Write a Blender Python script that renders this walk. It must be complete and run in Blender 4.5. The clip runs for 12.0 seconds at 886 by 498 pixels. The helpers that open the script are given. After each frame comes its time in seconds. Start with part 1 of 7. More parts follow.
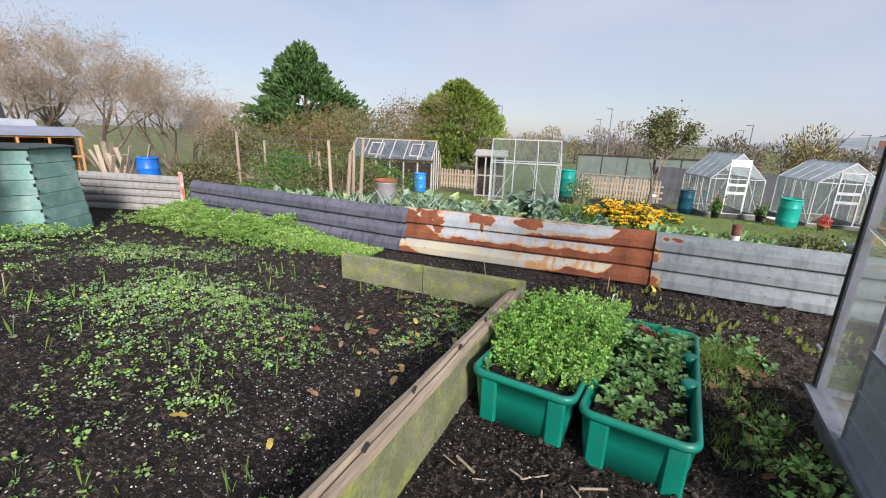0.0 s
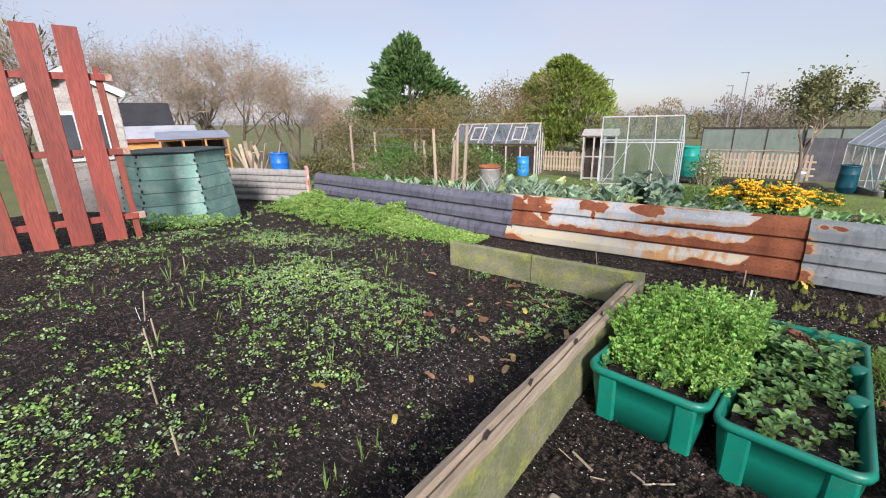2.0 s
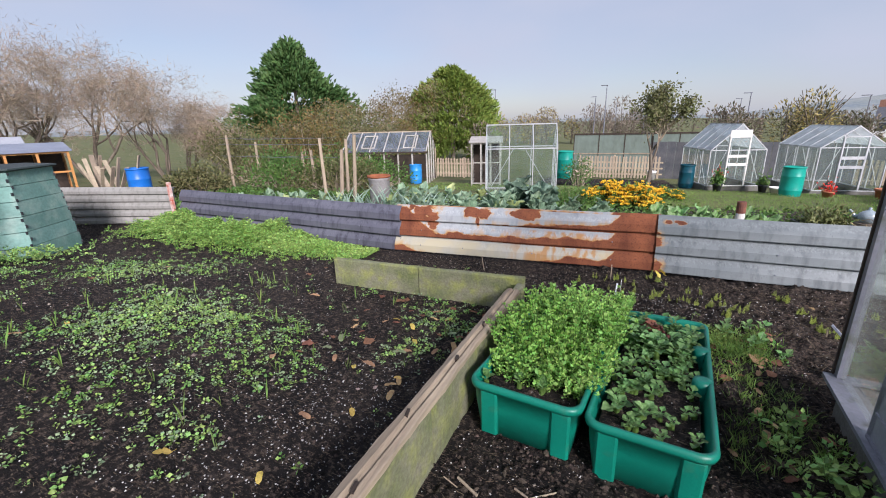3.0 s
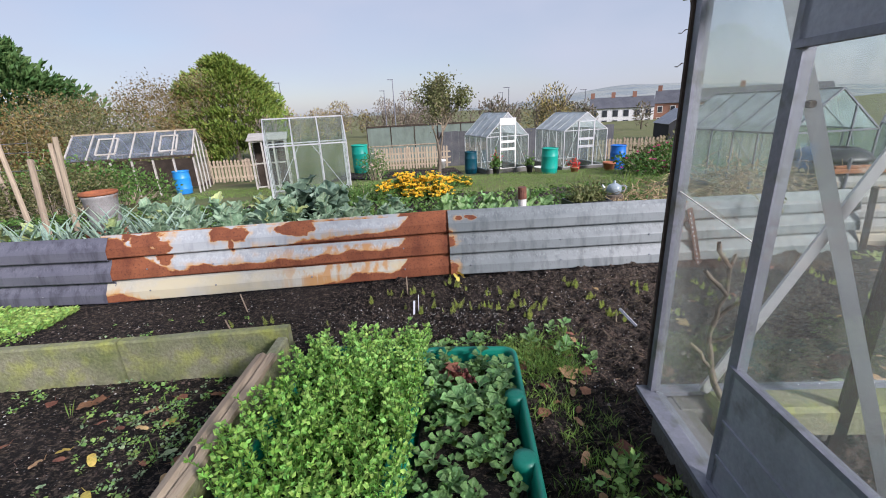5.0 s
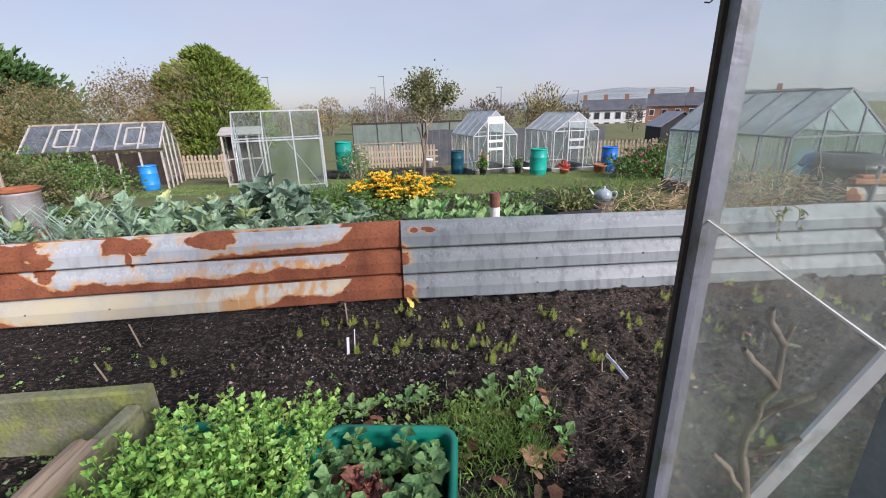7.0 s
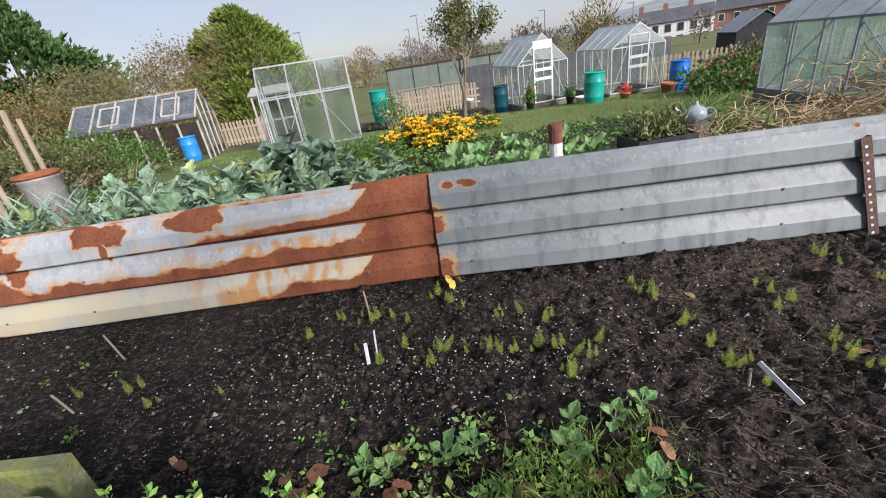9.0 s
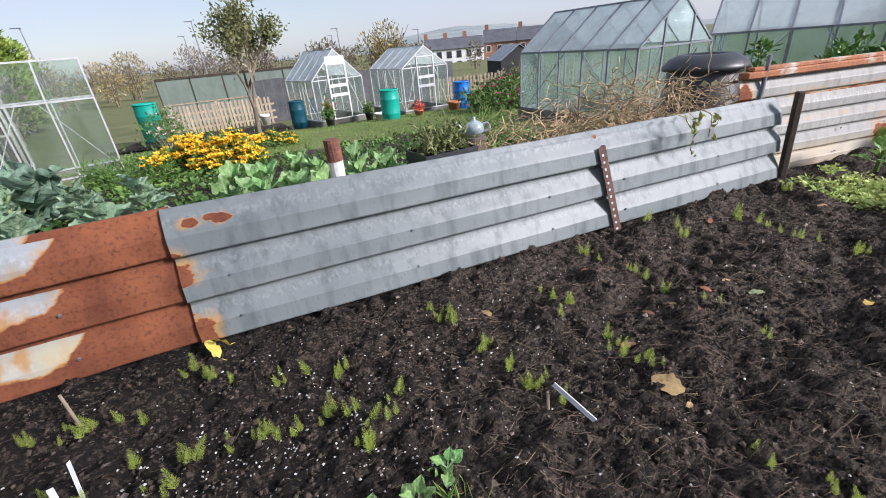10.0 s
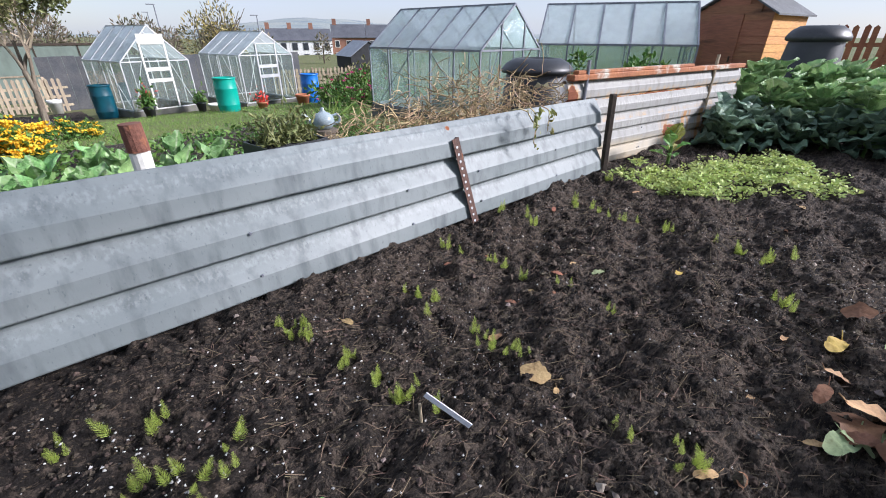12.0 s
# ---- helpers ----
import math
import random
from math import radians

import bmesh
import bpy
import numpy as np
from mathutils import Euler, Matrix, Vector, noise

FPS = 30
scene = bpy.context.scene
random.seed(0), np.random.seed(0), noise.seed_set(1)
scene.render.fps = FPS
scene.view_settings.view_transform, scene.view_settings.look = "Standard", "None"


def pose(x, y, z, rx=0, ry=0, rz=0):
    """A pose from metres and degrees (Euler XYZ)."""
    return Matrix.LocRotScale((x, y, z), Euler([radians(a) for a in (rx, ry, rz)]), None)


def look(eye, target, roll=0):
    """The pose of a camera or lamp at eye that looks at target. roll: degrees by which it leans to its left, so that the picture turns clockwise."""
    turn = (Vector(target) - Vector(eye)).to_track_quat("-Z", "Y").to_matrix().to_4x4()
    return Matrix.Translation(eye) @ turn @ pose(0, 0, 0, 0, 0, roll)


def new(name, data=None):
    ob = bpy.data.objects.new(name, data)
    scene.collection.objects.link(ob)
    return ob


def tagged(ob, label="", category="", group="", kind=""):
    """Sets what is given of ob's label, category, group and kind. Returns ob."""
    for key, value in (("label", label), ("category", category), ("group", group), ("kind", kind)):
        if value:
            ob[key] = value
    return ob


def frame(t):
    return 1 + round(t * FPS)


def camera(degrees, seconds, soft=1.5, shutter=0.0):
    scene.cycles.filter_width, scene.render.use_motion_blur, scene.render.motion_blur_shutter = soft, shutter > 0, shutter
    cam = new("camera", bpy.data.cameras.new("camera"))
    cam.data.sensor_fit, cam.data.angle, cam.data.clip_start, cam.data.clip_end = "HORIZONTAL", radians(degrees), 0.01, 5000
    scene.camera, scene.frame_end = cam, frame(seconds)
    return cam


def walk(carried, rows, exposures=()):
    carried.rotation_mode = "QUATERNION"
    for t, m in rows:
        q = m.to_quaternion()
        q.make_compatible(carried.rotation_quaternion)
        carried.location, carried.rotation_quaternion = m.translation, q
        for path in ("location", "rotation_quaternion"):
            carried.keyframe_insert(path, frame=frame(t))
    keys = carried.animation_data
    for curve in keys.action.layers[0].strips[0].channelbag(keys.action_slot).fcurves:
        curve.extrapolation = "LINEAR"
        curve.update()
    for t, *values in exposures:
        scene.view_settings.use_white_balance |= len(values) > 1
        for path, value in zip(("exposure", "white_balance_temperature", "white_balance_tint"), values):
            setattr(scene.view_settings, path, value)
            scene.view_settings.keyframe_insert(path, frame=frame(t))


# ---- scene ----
cam = camera(93.4, 12.0, 1.0)
PATH = [
    (0, (0.058, 0.16, 1.427), (-0.691, 1.937, 0.897), 2.2),
    (0.5, (0.052, 0.149, 1.433), (-0.811, 1.852, 0.838), 1.2),
    (1, (0.044, 0.157, 1.442), (-0.929, 1.787, 0.813), 0.1),
    (1.5, (0.016, 0.145, 1.462), (-1.071, 1.701, 0.831), -0.7),
    (2, (-0.013, 0.107, 1.473), (-1.161, 1.629, 0.869), -1.4),
    (2.5, (0.026, 0.158, 1.494), (-1.021, 1.761, 0.915), -1.4),
    (3, (0.063, 0.351, 1.485), (-0.691, 2.11, 0.903), -1.6),
    (3.5, (0.051, 0.601, 1.418), (-0.336, 2.467, 0.812), -2.3),
    (3.7, (0.116, 0.698, 1.398), (-0.12, 2.588, 0.787), -2.1),
    (5.3, (0.286, 1.577, 1.376), (0.389, 3.468, 0.73), -2.5),
    (5.5, (0.341, 1.63, 1.343), (0.451, 3.517, 0.691), -2.2),
    (6, (0.465, 1.741, 1.336), (0.574, 3.629, 0.686), -2.1),
    (6.5, (0.51, 1.906, 1.316), (0.647, 3.796, 0.678), -1.5),
    (6.7, (0.547, 2.03, 1.304), (0.686, 3.921, 0.665), -1.6),
    (8.3, (0.699, 2.617, 1.183), (0.65, 4.48, 0.456), -3.9),
    (8.5, (0.67, 2.743, 1.142), (0.575, 4.59, 0.38), -5.1),
    (9, (0.687, 3.02, 1.086), (0.553, 4.825, 0.234), -9.0),
    (9.5, (0.789, 3.213, 1.066), (0.853, 4.989, 0.149), -9.6),
    (10, (0.958, 3.359, 0.992), (1.635, 5.022, 0.112), -5.1),
    (10.5, (1.057, 3.475, 0.906), (2.128, 4.917, 0.026), -1.0),
    (11, (1.084, 3.499, 0.888), (2.248, 4.863, 0.002), -0.1),
    (11.5, (1.085, 3.493, 0.901), (2.29, 4.812, 0.003), 0.1),
    (12, (1.073, 3.496, 0.905), (2.283, 4.801, -0.007), 0.2),
]
walk(cam, [(t, look(eye, target, roll)) for t, eye, target, roll in PATH], [(0, 0.56, 6450, 16), (2, 0.62, 6500, 18), (3.5, 0.37, 6150, 19), (5.5, 0.50, 6250, 18), (6.5, 0.49, 6250, 21), (8.5, 0.42, 6450, 16), (9.2, 0.52, 6450, 16), (10, 0.68, 6250, 16), (10.5, 0.70, 6150, 16), (12, 0.77, 6050, 15)])

# ---- light ----
SUN_AZ, SUN_EL = radians(137), radians(28)   # from the right and behind, clockwise from +y
world = bpy.data.worlds.new("world")
scene.world = world
world.use_nodes = True
wn, wl = world.node_tree.nodes, world.node_tree.links
wn.clear()
sky = wn.new("ShaderNodeTexSky")
sky.sky_type, sky.sun_disc = "NISHITA", False
sky.sun_elevation, sky.sun_rotation = SUN_EL, SUN_AZ
sky.air_density, sky.dust_density, sky.ozone_density = 1.0, 0.8, 1.5
wtc = wn.new("ShaderNodeTexCoord")
wmap = wn.new("ShaderNodeMapping")
wmap.inputs["Scale"].default_value = (1.0, 1.0, 2.6)
cloud = wn.new("ShaderNodeTexNoise")
cloud.inputs["Scale"].default_value, cloud.inputs["Detail"].default_value = 2.2, 4.0
cloud.inputs["Roughness"].default_value = 0.45
cramp = wn.new("ShaderNodeMapRange")
cramp.inputs[1].default_value, cramp.inputs[2].default_value = 0.35, 0.68
cramp.inputs[3].default_value, cramp.inputs[4].default_value = 0.5, 0.92
cmix = wn.new("ShaderNodeMix")
cmix.data_type = "RGBA"
cmix.inputs[7].default_value = (5.0, 5.45, 6.3, 1)
wbg, wout = wn.new("ShaderNodeBackground"), wn.new("ShaderNodeOutputWorld")
wbg.inputs["Strength"].default_value = 0.085
wl.new(wtc.outputs["Generated"], wmap.inputs["Vector"])
wl.new(wmap.outputs["Vector"], cloud.inputs["Vector"])
wl.new(cloud.outputs["Fac"], cramp.inputs[0])
wl.new(cramp.outputs[0], cmix.inputs[0])
wl.new(sky.outputs["Color"], cmix.inputs[6])
wl.new(cmix.outputs[2], wbg.inputs["Color"])
wl.new(wbg.outputs["Background"], wout.inputs["Surface"])
sun = new("sun", bpy.data.lights.new("sun", "SUN"))
sun.data.energy, sun.data.angle, sun.data.color = 4.4, radians(12.0), (1.0, 0.955, 0.935)
sun_dir = Vector((math.sin(SUN_AZ) * math.cos(SUN_EL), math.cos(SUN_AZ) * math.cos(SUN_EL), math.sin(SUN_EL)))
sun.matrix_world = look(sun_dir * 50, (0, 0, 0))

# ---- helpers of this scene ----
rng = np.random.default_rng(7)


def gz(x, y):
    """Height of the sloping ground."""
    y = np.asarray(y, float)
    return np.where(y < 5.2, -0.15 - 0.022 * y, np.where(y < 30, -0.264 - 0.075 * (y - 5.2), -2.124 - 0.02 * (np.minimum(y, 130.0) - 30)))


def part(name, bm, material, parent=None, label="", smooth=False):
    """Links a bmesh as one mesh object under a thing or a part."""
    me = bpy.data.meshes.new(name)
    bm.normal_update()
    bm.to_mesh(me)
    bm.free()
    if smooth:
        me.shade_smooth()
    me.materials.append(material)
    ob = new(name, me)
    if parent is not None:
        ob.parent = parent
    if label:
        tagged(ob, label)
    return ob


def share(ob, m, parent=None):
    """Another object on the same mesh."""
    o = new(ob.name.split(".")[0], ob.data)
    o.parent = parent if parent is not None else ob.parent
    o.matrix_basis = m
    return o


def thing(name, label, category, m=None, group="", kind=""):
    ob = new(name)
    ob.empty_display_size = 0.05
    if m is not None:
        ob.matrix_basis = m
    return tagged(ob, label, category, group, kind)


def npmesh(name, verts, faces, material, parent=None, smooth=False, label=""):
    """A mesh from arrays of vertices and of equal-sided faces."""
    verts, faces = np.asarray(verts, np.float32), np.asarray(faces, np.int32)
    me = bpy.data.meshes.new(name)
    n, k = faces.shape
    me.vertices.add(len(verts))
    me.vertices.foreach_set("co", verts.ravel())
    me.loops.add(n * k)
    me.loops.foreach_set("vertex_index", faces.ravel())
    me.polygons.add(n)
    me.polygons.foreach_set("loop_start", np.arange(n, dtype=np.int32) * k)
    me.update(calc_edges=True)
    if smooth:
        me.shade_smooth()
    else:
        me.shade_flat()
    me.materials.append(material)
    ob = new(name, me)
    if parent is not None:
        ob.parent = parent
    if label:
        tagged(ob, label)
    return ob


def box(bm, c, s, rot=None, bevel=0.0):
    """A box of centre c and size s; rot: a matrix about its centre."""
    m = Matrix.Translation(c) @ (rot.to_4x4() if rot is not None else Matrix()) @ Matrix.Diagonal((*s, 1))
    r = bmesh.ops.create_cube(bm, size=1, matrix=m)
    if bevel:
        es = list({e for v in r["verts"] for e in v.link_edges})
        bmesh.ops.bevel(bm, geom=es, offset=bevel, segments=1, affect="EDGES")


def beam(bm, a, b, w, d=None, up=(0, 0, 1), bevel=0.0):
    """A straight bar of section w x d from a to b."""
    a, b = Vector(a), Vector(b)
    z = (b - a).normalized()
    x = z.cross(Vector(up))
    if x.length < 1e-4:
        x = z.cross(Vector((0, 1, 0)))
    x.normalize()
    y = z.cross(x)
    rot = Matrix((x, y, z)).transposed()
    box(bm, (a + b) / 2, (w, d or w, (b - a).length), rot, bevel)


def rod(bm, a, b, r0, r1=None, n=8, caps=True):
    a, b = Vector(a), Vector(b)
    z = (b - a)
    m = Matrix.Translation((a + b) / 2) @ z.to_track_quat("Z", "Y").to_matrix().to_4x4()
    bmesh.ops.create_cone(bm, cap_ends=caps, segments=n, radius1=r0, radius2=r0 if r1 is None else r1, depth=z.length, matrix=m)


def lathe(bm, prof, n=24, m=None):
    """A turned body from (radius, height) pairs."""
    rings = []
    for r, h in prof:
        rings.append([bm.verts.new((m or Matrix()) @ Vector((r * math.cos(2 * math.pi * i / n), r * math.sin(2 * math.pi * i / n), h))) for i in range(n)])
    for p, q in zip(rings, rings[1:]):
        for i in range(n):
            bm.faces.new((p[i], p[(i + 1) % n], q[(i + 1) % n], q[i]))
    return rings


def fbm(x, y, seed=0, octaves=4, gain=0.5, lac=2.03):
    """Value noise on arrays, about -1 to 1."""
    out, amp, tot = 0.0, 1.0, 0.0
    for o in range(octaves):
        xi, yi = np.floor(x).astype(np.int64), np.floor(y).astype(np.int64)
        fx, fy = x - xi, y - yi
        fx, fy = fx * fx * (3 - 2 * fx), fy * fy * (3 - 2 * fy)

        def h(a, b):
            k = (a * 374761393 + b * 668265263 + (seed + o) * 1274126177) & 0x7FFFFFFF
            k = ((k ^ (k >> 13)) * 1274126177) & 0x7FFFFFFF
            return ((k ^ (k >> 16)) & 0xFFFF) / 32767.5 - 1
        out = out + amp * ((h(xi, yi) * (1 - fx) + h(xi + 1, yi) * fx) * (1 - fy) + (h(xi, yi + 1) * (1 - fx) + h(xi + 1, yi + 1) * fx) * fy)
        tot, amp, x, y = tot + amp, amp * gain, x * lac + 17.3, y * lac + 9.1
    return out / tot


# ---- materials ----
def node_mat(name):
    m = bpy.data.materials.new(name)
    m.use_nodes = True
    nt = m.node_tree
    return m, nt.nodes, nt.links, nt.nodes["Principled BSDF"]


def mixc(ns, ls, fac, a, b):
    n = ns.new("ShaderNodeMix")
    n.data_type = "RGBA"
    for k, v in ((0, fac), (6, a), (7, b)):
        if isinstance(v, (int, float)):
            n.inputs[k].default_value = v
        elif isinstance(v, tuple):
            n.inputs[k].default_value = (*v, 1)
        else:
            ls.new(v, n.inputs[k])
    return n.outputs[2]


def noise_fac(ns, ls, vec, scale, lo=0.35, hi=0.65, detail=4.0, stretch=None, rough=0.55):
    if stretch:
        mp = ns.new("ShaderNodeMapping")
        mp.inputs["Scale"].default_value = stretch
        ls.new(vec, mp.inputs["Vector"])
        vec = mp.outputs["Vector"]
    n = ns.new("ShaderNodeTexNoise")
    n.inputs["Scale"].default_value, n.inputs["Detail"].default_value = scale, detail
    n.inputs["Roughness"].default_value = rough
    ls.new(vec, n.inputs["Vector"])
    r = ns.new("ShaderNodeMapRange")
    r.inputs[1].default_value, r.inputs[2].default_value = lo, hi
    ls.new(n.outputs["Fac"], r.inputs[0])
    return r.outputs[0]


def surf(name, c1, c2, scale=3.0, c3=None, scale3=12.0, at3=(0.58, 0.7), fine=60.0, rough=0.7, metal=0.0, bump=0.3, vary=0.0, island=0.0,
         stretch=None, translucent=0.0, grain=0.25, spec=0.5, dist=0.01):
    """A worn surface: two tones in large patches, a third as stains, fine grain and relief; vary: from piece to piece."""
    m, ns, ls, bs = node_mat(name)
    tc = ns.new("ShaderNodeTexCoord").outputs["Object"]
    col = mixc(ns, ls, noise_fac(ns, ls, tc, scale, stretch=stretch), c1, c2)
    if c3:
        col = mixc(ns, ls, noise_fac(ns, ls, tc, scale3, *at3, stretch=stretch), col, c3)
    fn = noise_fac(ns, ls, tc, fine, 0.25, 0.75, 3.0, stretch=stretch)
    val = ns.new("ShaderNodeHueSaturation")
    r = ns.new("ShaderNodeMapRange")
    r.inputs[3].default_value, r.inputs[4].default_value = 1 - grain, 1 + grain
    ls.new(fn, r.inputs[0])
    ls.new(col, val.inputs["Color"])
    out = r.outputs[0]
    if vary or island:
        src = ns.new("ShaderNodeNewGeometry").outputs["Random Per Island"] if island else ns.new("ShaderNodeObjectInfo").outputs["Random"]
        v = ns.new("ShaderNodeMapRange")
        k = vary or island
        v.inputs[3].default_value, v.inputs[4].default_value = 1 - k, 1 + k
        ls.new(src, v.inputs[0])
        mu = ns.new("ShaderNodeMath")
        mu.operation = "MULTIPLY"
        ls.new(out, mu.inputs[0])
        ls.new(v.outputs[0], mu.inputs[1])
        out = mu.outputs[0]
        hr = ns.new("ShaderNodeMapRange")
        hr.inputs[3].default_value, hr.inputs[4].default_value = 0.5 - 0.06 * k, 0.5 + 0.06 * k
        sq = ns.new("ShaderNodeMath")
        sq.operation = "FRACT"
        m7 = ns.new("ShaderNodeMath")
        m7.operation = "MULTIPLY"
        m7.inputs[1].default_value = 7.31
        ls.new(src, m7.inputs[0])
        ls.new(m7.outputs[0], sq.inputs[0])
        ls.new(sq.outputs[0], hr.inputs[0])
        ls.new(hr.outputs[0], val.inputs["Hue"])
    ls.new(out, val.inputs["Value"])
    ls.new(val.outputs["Color"], bs.inputs["Base Color"])
    bs.inputs["Roughness"].default_value, bs.inputs["Metallic"].default_value = rough, metal
    bs.inputs["Specular IOR Level"].default_value = spec
    if bump:
        b = ns.new("ShaderNodeBump")
        b.inputs["Strength"].default_value, b.inputs["Distance"].default_value = bump, dist
        ls.new(fn, b.inputs["Height"])
        ls.new(b.outputs["Normal"], bs.inputs["Normal"])
    if translucent:
        tr, mx = ns.new("ShaderNodeBsdfTranslucent"), ns.new("ShaderNodeMixShader")
        ls.new(val.outputs["Color"], tr.inputs["Color"])
        mx.inputs[0].default_value = translucent
        ls.new(bs.outputs[0], mx.inputs[1])
        ls.new(tr.outputs[0], mx.inputs[2])
        ls.new(mx.outputs[0], ns["Material Output"].inputs["Surface"])
    return m


def leafmat(name, c1, c2, island=0.35, tr=0.25, rough=0.5):
    return surf(name, c1, c2, 1.3, fine=40, rough=rough, bump=0.0, island=island, translucent=tr, grain=0.12, spec=0.35)


def glass_mat(name, tint, dirt, haze, rough=0.03):
    """Greenhouse glass: clear, greenish, with films of algae and dust in patches."""
    m, ns, ls, bs = node_mat(name)
    tc = ns.new("ShaderNodeTexCoord").outputs["Object"]
    g = ns.new("ShaderNodeBsdfGlossy")
    g.inputs["Roughness"].default_value = rough
    t = ns.new("ShaderNodeBsdfTransparent")
    t.inputs["Color"].default_value = (*tint, 1)
    lw = ns.new("ShaderNodeLayerWeight")
    pw = ns.new("ShaderNodeMath")
    pw.operation = "POWER"
    pw.inputs[1].default_value = 3.5
    ls.new(lw.outputs["Facing"], pw.inputs[0])
    fr = ns.new("ShaderNodeMapRange")
    fr.inputs[3].default_value, fr.inputs[4].default_value = 0.025, 0.75
    ls.new(pw.outputs[0], fr.inputs[0])
    mx = ns.new("ShaderNodeMixShader")
    ls.new(fr.outputs[0], mx.inputs[0])
    ls.new(t.outputs[0], mx.inputs[1])
    ls.new(g.outputs[0], mx.inputs[2])
    f1 = noise_fac(ns, ls, tc, 2.2, 0.3, 0.75, 5.0, stretch=(1, 1, 0.5))
    mr = ns.new("ShaderNodeMapRange")
    mr.inputs[3].default_value, mr.inputs[4].default_value = haze[0], haze[1]
    ls.new(f1, mr.inputs[0])
    bs.inputs["Base Color"].default_value = (*dirt, 1)
    bs.inputs["Roughness"].default_value = 0.8
    bs.inputs["Specular IOR Level"].default_value = 0.1
    tl, ad = ns.new("ShaderNodeBsdfTranslucent"), ns.new("ShaderNodeMixShader")
    tl.inputs["Color"].default_value = (*dirt, 1)
    ad.inputs[0].default_value = 0.5
    ls.new(bs.outputs[0], ad.inputs[1])
    ls.new(tl.outputs[0], ad.inputs[2])
    m2 = ns.new("ShaderNodeMixShader")
    ls.new(mr.outputs[0], m2.inputs[0])
    ls.new(mx.outputs[0], m2.inputs[1])
    ls.new(ad.outputs[0], m2.inputs[2])
    ls.new(m2.outputs[0], ns["Material Output"].inputs["Surface"])
    return m


def mth(ns, ls, op, a, b=0.0, c=0.0):
    """A math node of sockets or numbers."""
    n = ns.new("ShaderNodeMath")
    n.operation = op
    for k, v in enumerate((a, b, c)):
        if isinstance(v, (int, float)):
            n.inputs[k].default_value = v
        else:
            ls.new(v, n.inputs[k])
    return n.outputs[0]


def span(ns, ls, v, a, b, lo=0.0, hi=1.0):
    """Maps a..b to lo..hi, clamped."""
    if a > b:
        a, b, lo, hi = b, a, hi, lo
    n = ns.new("ShaderNodeMapRange")
    for k, q in enumerate((a, b, lo, hi)):
        n.inputs[k + 1].default_value = q
    ls.new(v, n.inputs[0])
    return n.outputs[0]


def soil_mat():
    """Dark crumbly compost with fibres and white grains."""
    m, ns, ls, bs = node_mat("soil")
    tc = ns.new("ShaderNodeTexCoord").outputs["Object"]
    c = mixc(ns, ls, noise_fac(ns, ls, tc, 1.6, 0.35, 0.7), (0.006, 0.0053, 0.0055), (0.036, 0.029, 0.025))
    c = mixc(ns, ls, noise_fac(ns, ls, tc, 26.0, 0.52, 0.72, 6.0, rough=0.7), c, (0.23, 0.175, 0.135))
    c = mixc(ns, ls, noise_fac(ns, ls, tc, 90.0, 0.60, 0.68, 3.0, stretch=(0.25, 1.6, 1)), c, (0.20, 0.15, 0.10))
    # the dug rows are browner and more fibrous than the black compost of the wide bed
    sx = ns.new("ShaderNodeSeparateXYZ")
    ls.new(tc, sx.inputs[0])
    brown = mth(ns, ls, "MULTIPLY", span(ns, ls, sx.outputs[0], 0.5, 2.2, 0.0, 0.9), noise_fac(ns, ls, tc, 38.0, 0.46, 0.60, 8.0, stretch=(0.5, 1.2, 1), rough=0.75))
    c = mixc(ns, ls, brown, c, (0.145, 0.114, 0.09))
    vo = ns.new("ShaderNodeTexVoronoi")
    vo.inputs["Scale"].default_value = 55.0
    ls.new(tc, vo.inputs["Vector"])
    d = ns.new("ShaderNodeMapRange")
    d.inputs[1].default_value, d.inputs[2].default_value, d.inputs[3].default_value, d.inputs[4].default_value = 0.16, 0.2, 1, 0
    ls.new(vo.outputs["Distance"], d.inputs[0])
    sep = ns.new("ShaderNodeSeparateColor")
    ls.new(vo.outputs["Color"], sep.inputs[0])
    gt = ns.new("ShaderNodeMath")
    gt.operation = "GREATER_THAN"
    gt.inputs[1].default_value = 0.72
    ls.new(sep.outputs[0], gt.inputs[0])
    mu = ns.new("ShaderNodeMath")
    mu.operation = "MULTIPLY"
    ls.new(d.outputs[0], mu.inputs[0])
    ls.new(gt.outputs[0], mu.inputs[1])
    m3 = ns.new("ShaderNodeMath")
    m3.operation = "MULTIPLY"
    ls.new(mu.outputs[0], m3.inputs[0])
    ls.new(noise_fac(ns, ls, tc, 0.9, 0.46, 0.6, 2.0), m3.inputs[1])
    c = mixc(ns, ls, m3.outputs[0], c, (0.55, 0.53, 0.5))
    ls.new(c, bs.inputs["Base Color"])
    bs.inputs["Roughness"].default_value = 0.9
    bs.inputs["Specular IOR Level"].default_value = 0.25
    b = ns.new("ShaderNodeBump")
    b.inputs["Strength"].default_value, b.inputs["Distance"].default_value = 1.0, 0.045
    ls.new(noise_fac(ns, ls, tc, 45.0, 0.2, 0.8, 8.0, rough=0.7), b.inputs["Height"])
    ls.new(b.outputs["Normal"], bs.inputs["Normal"])
    return m


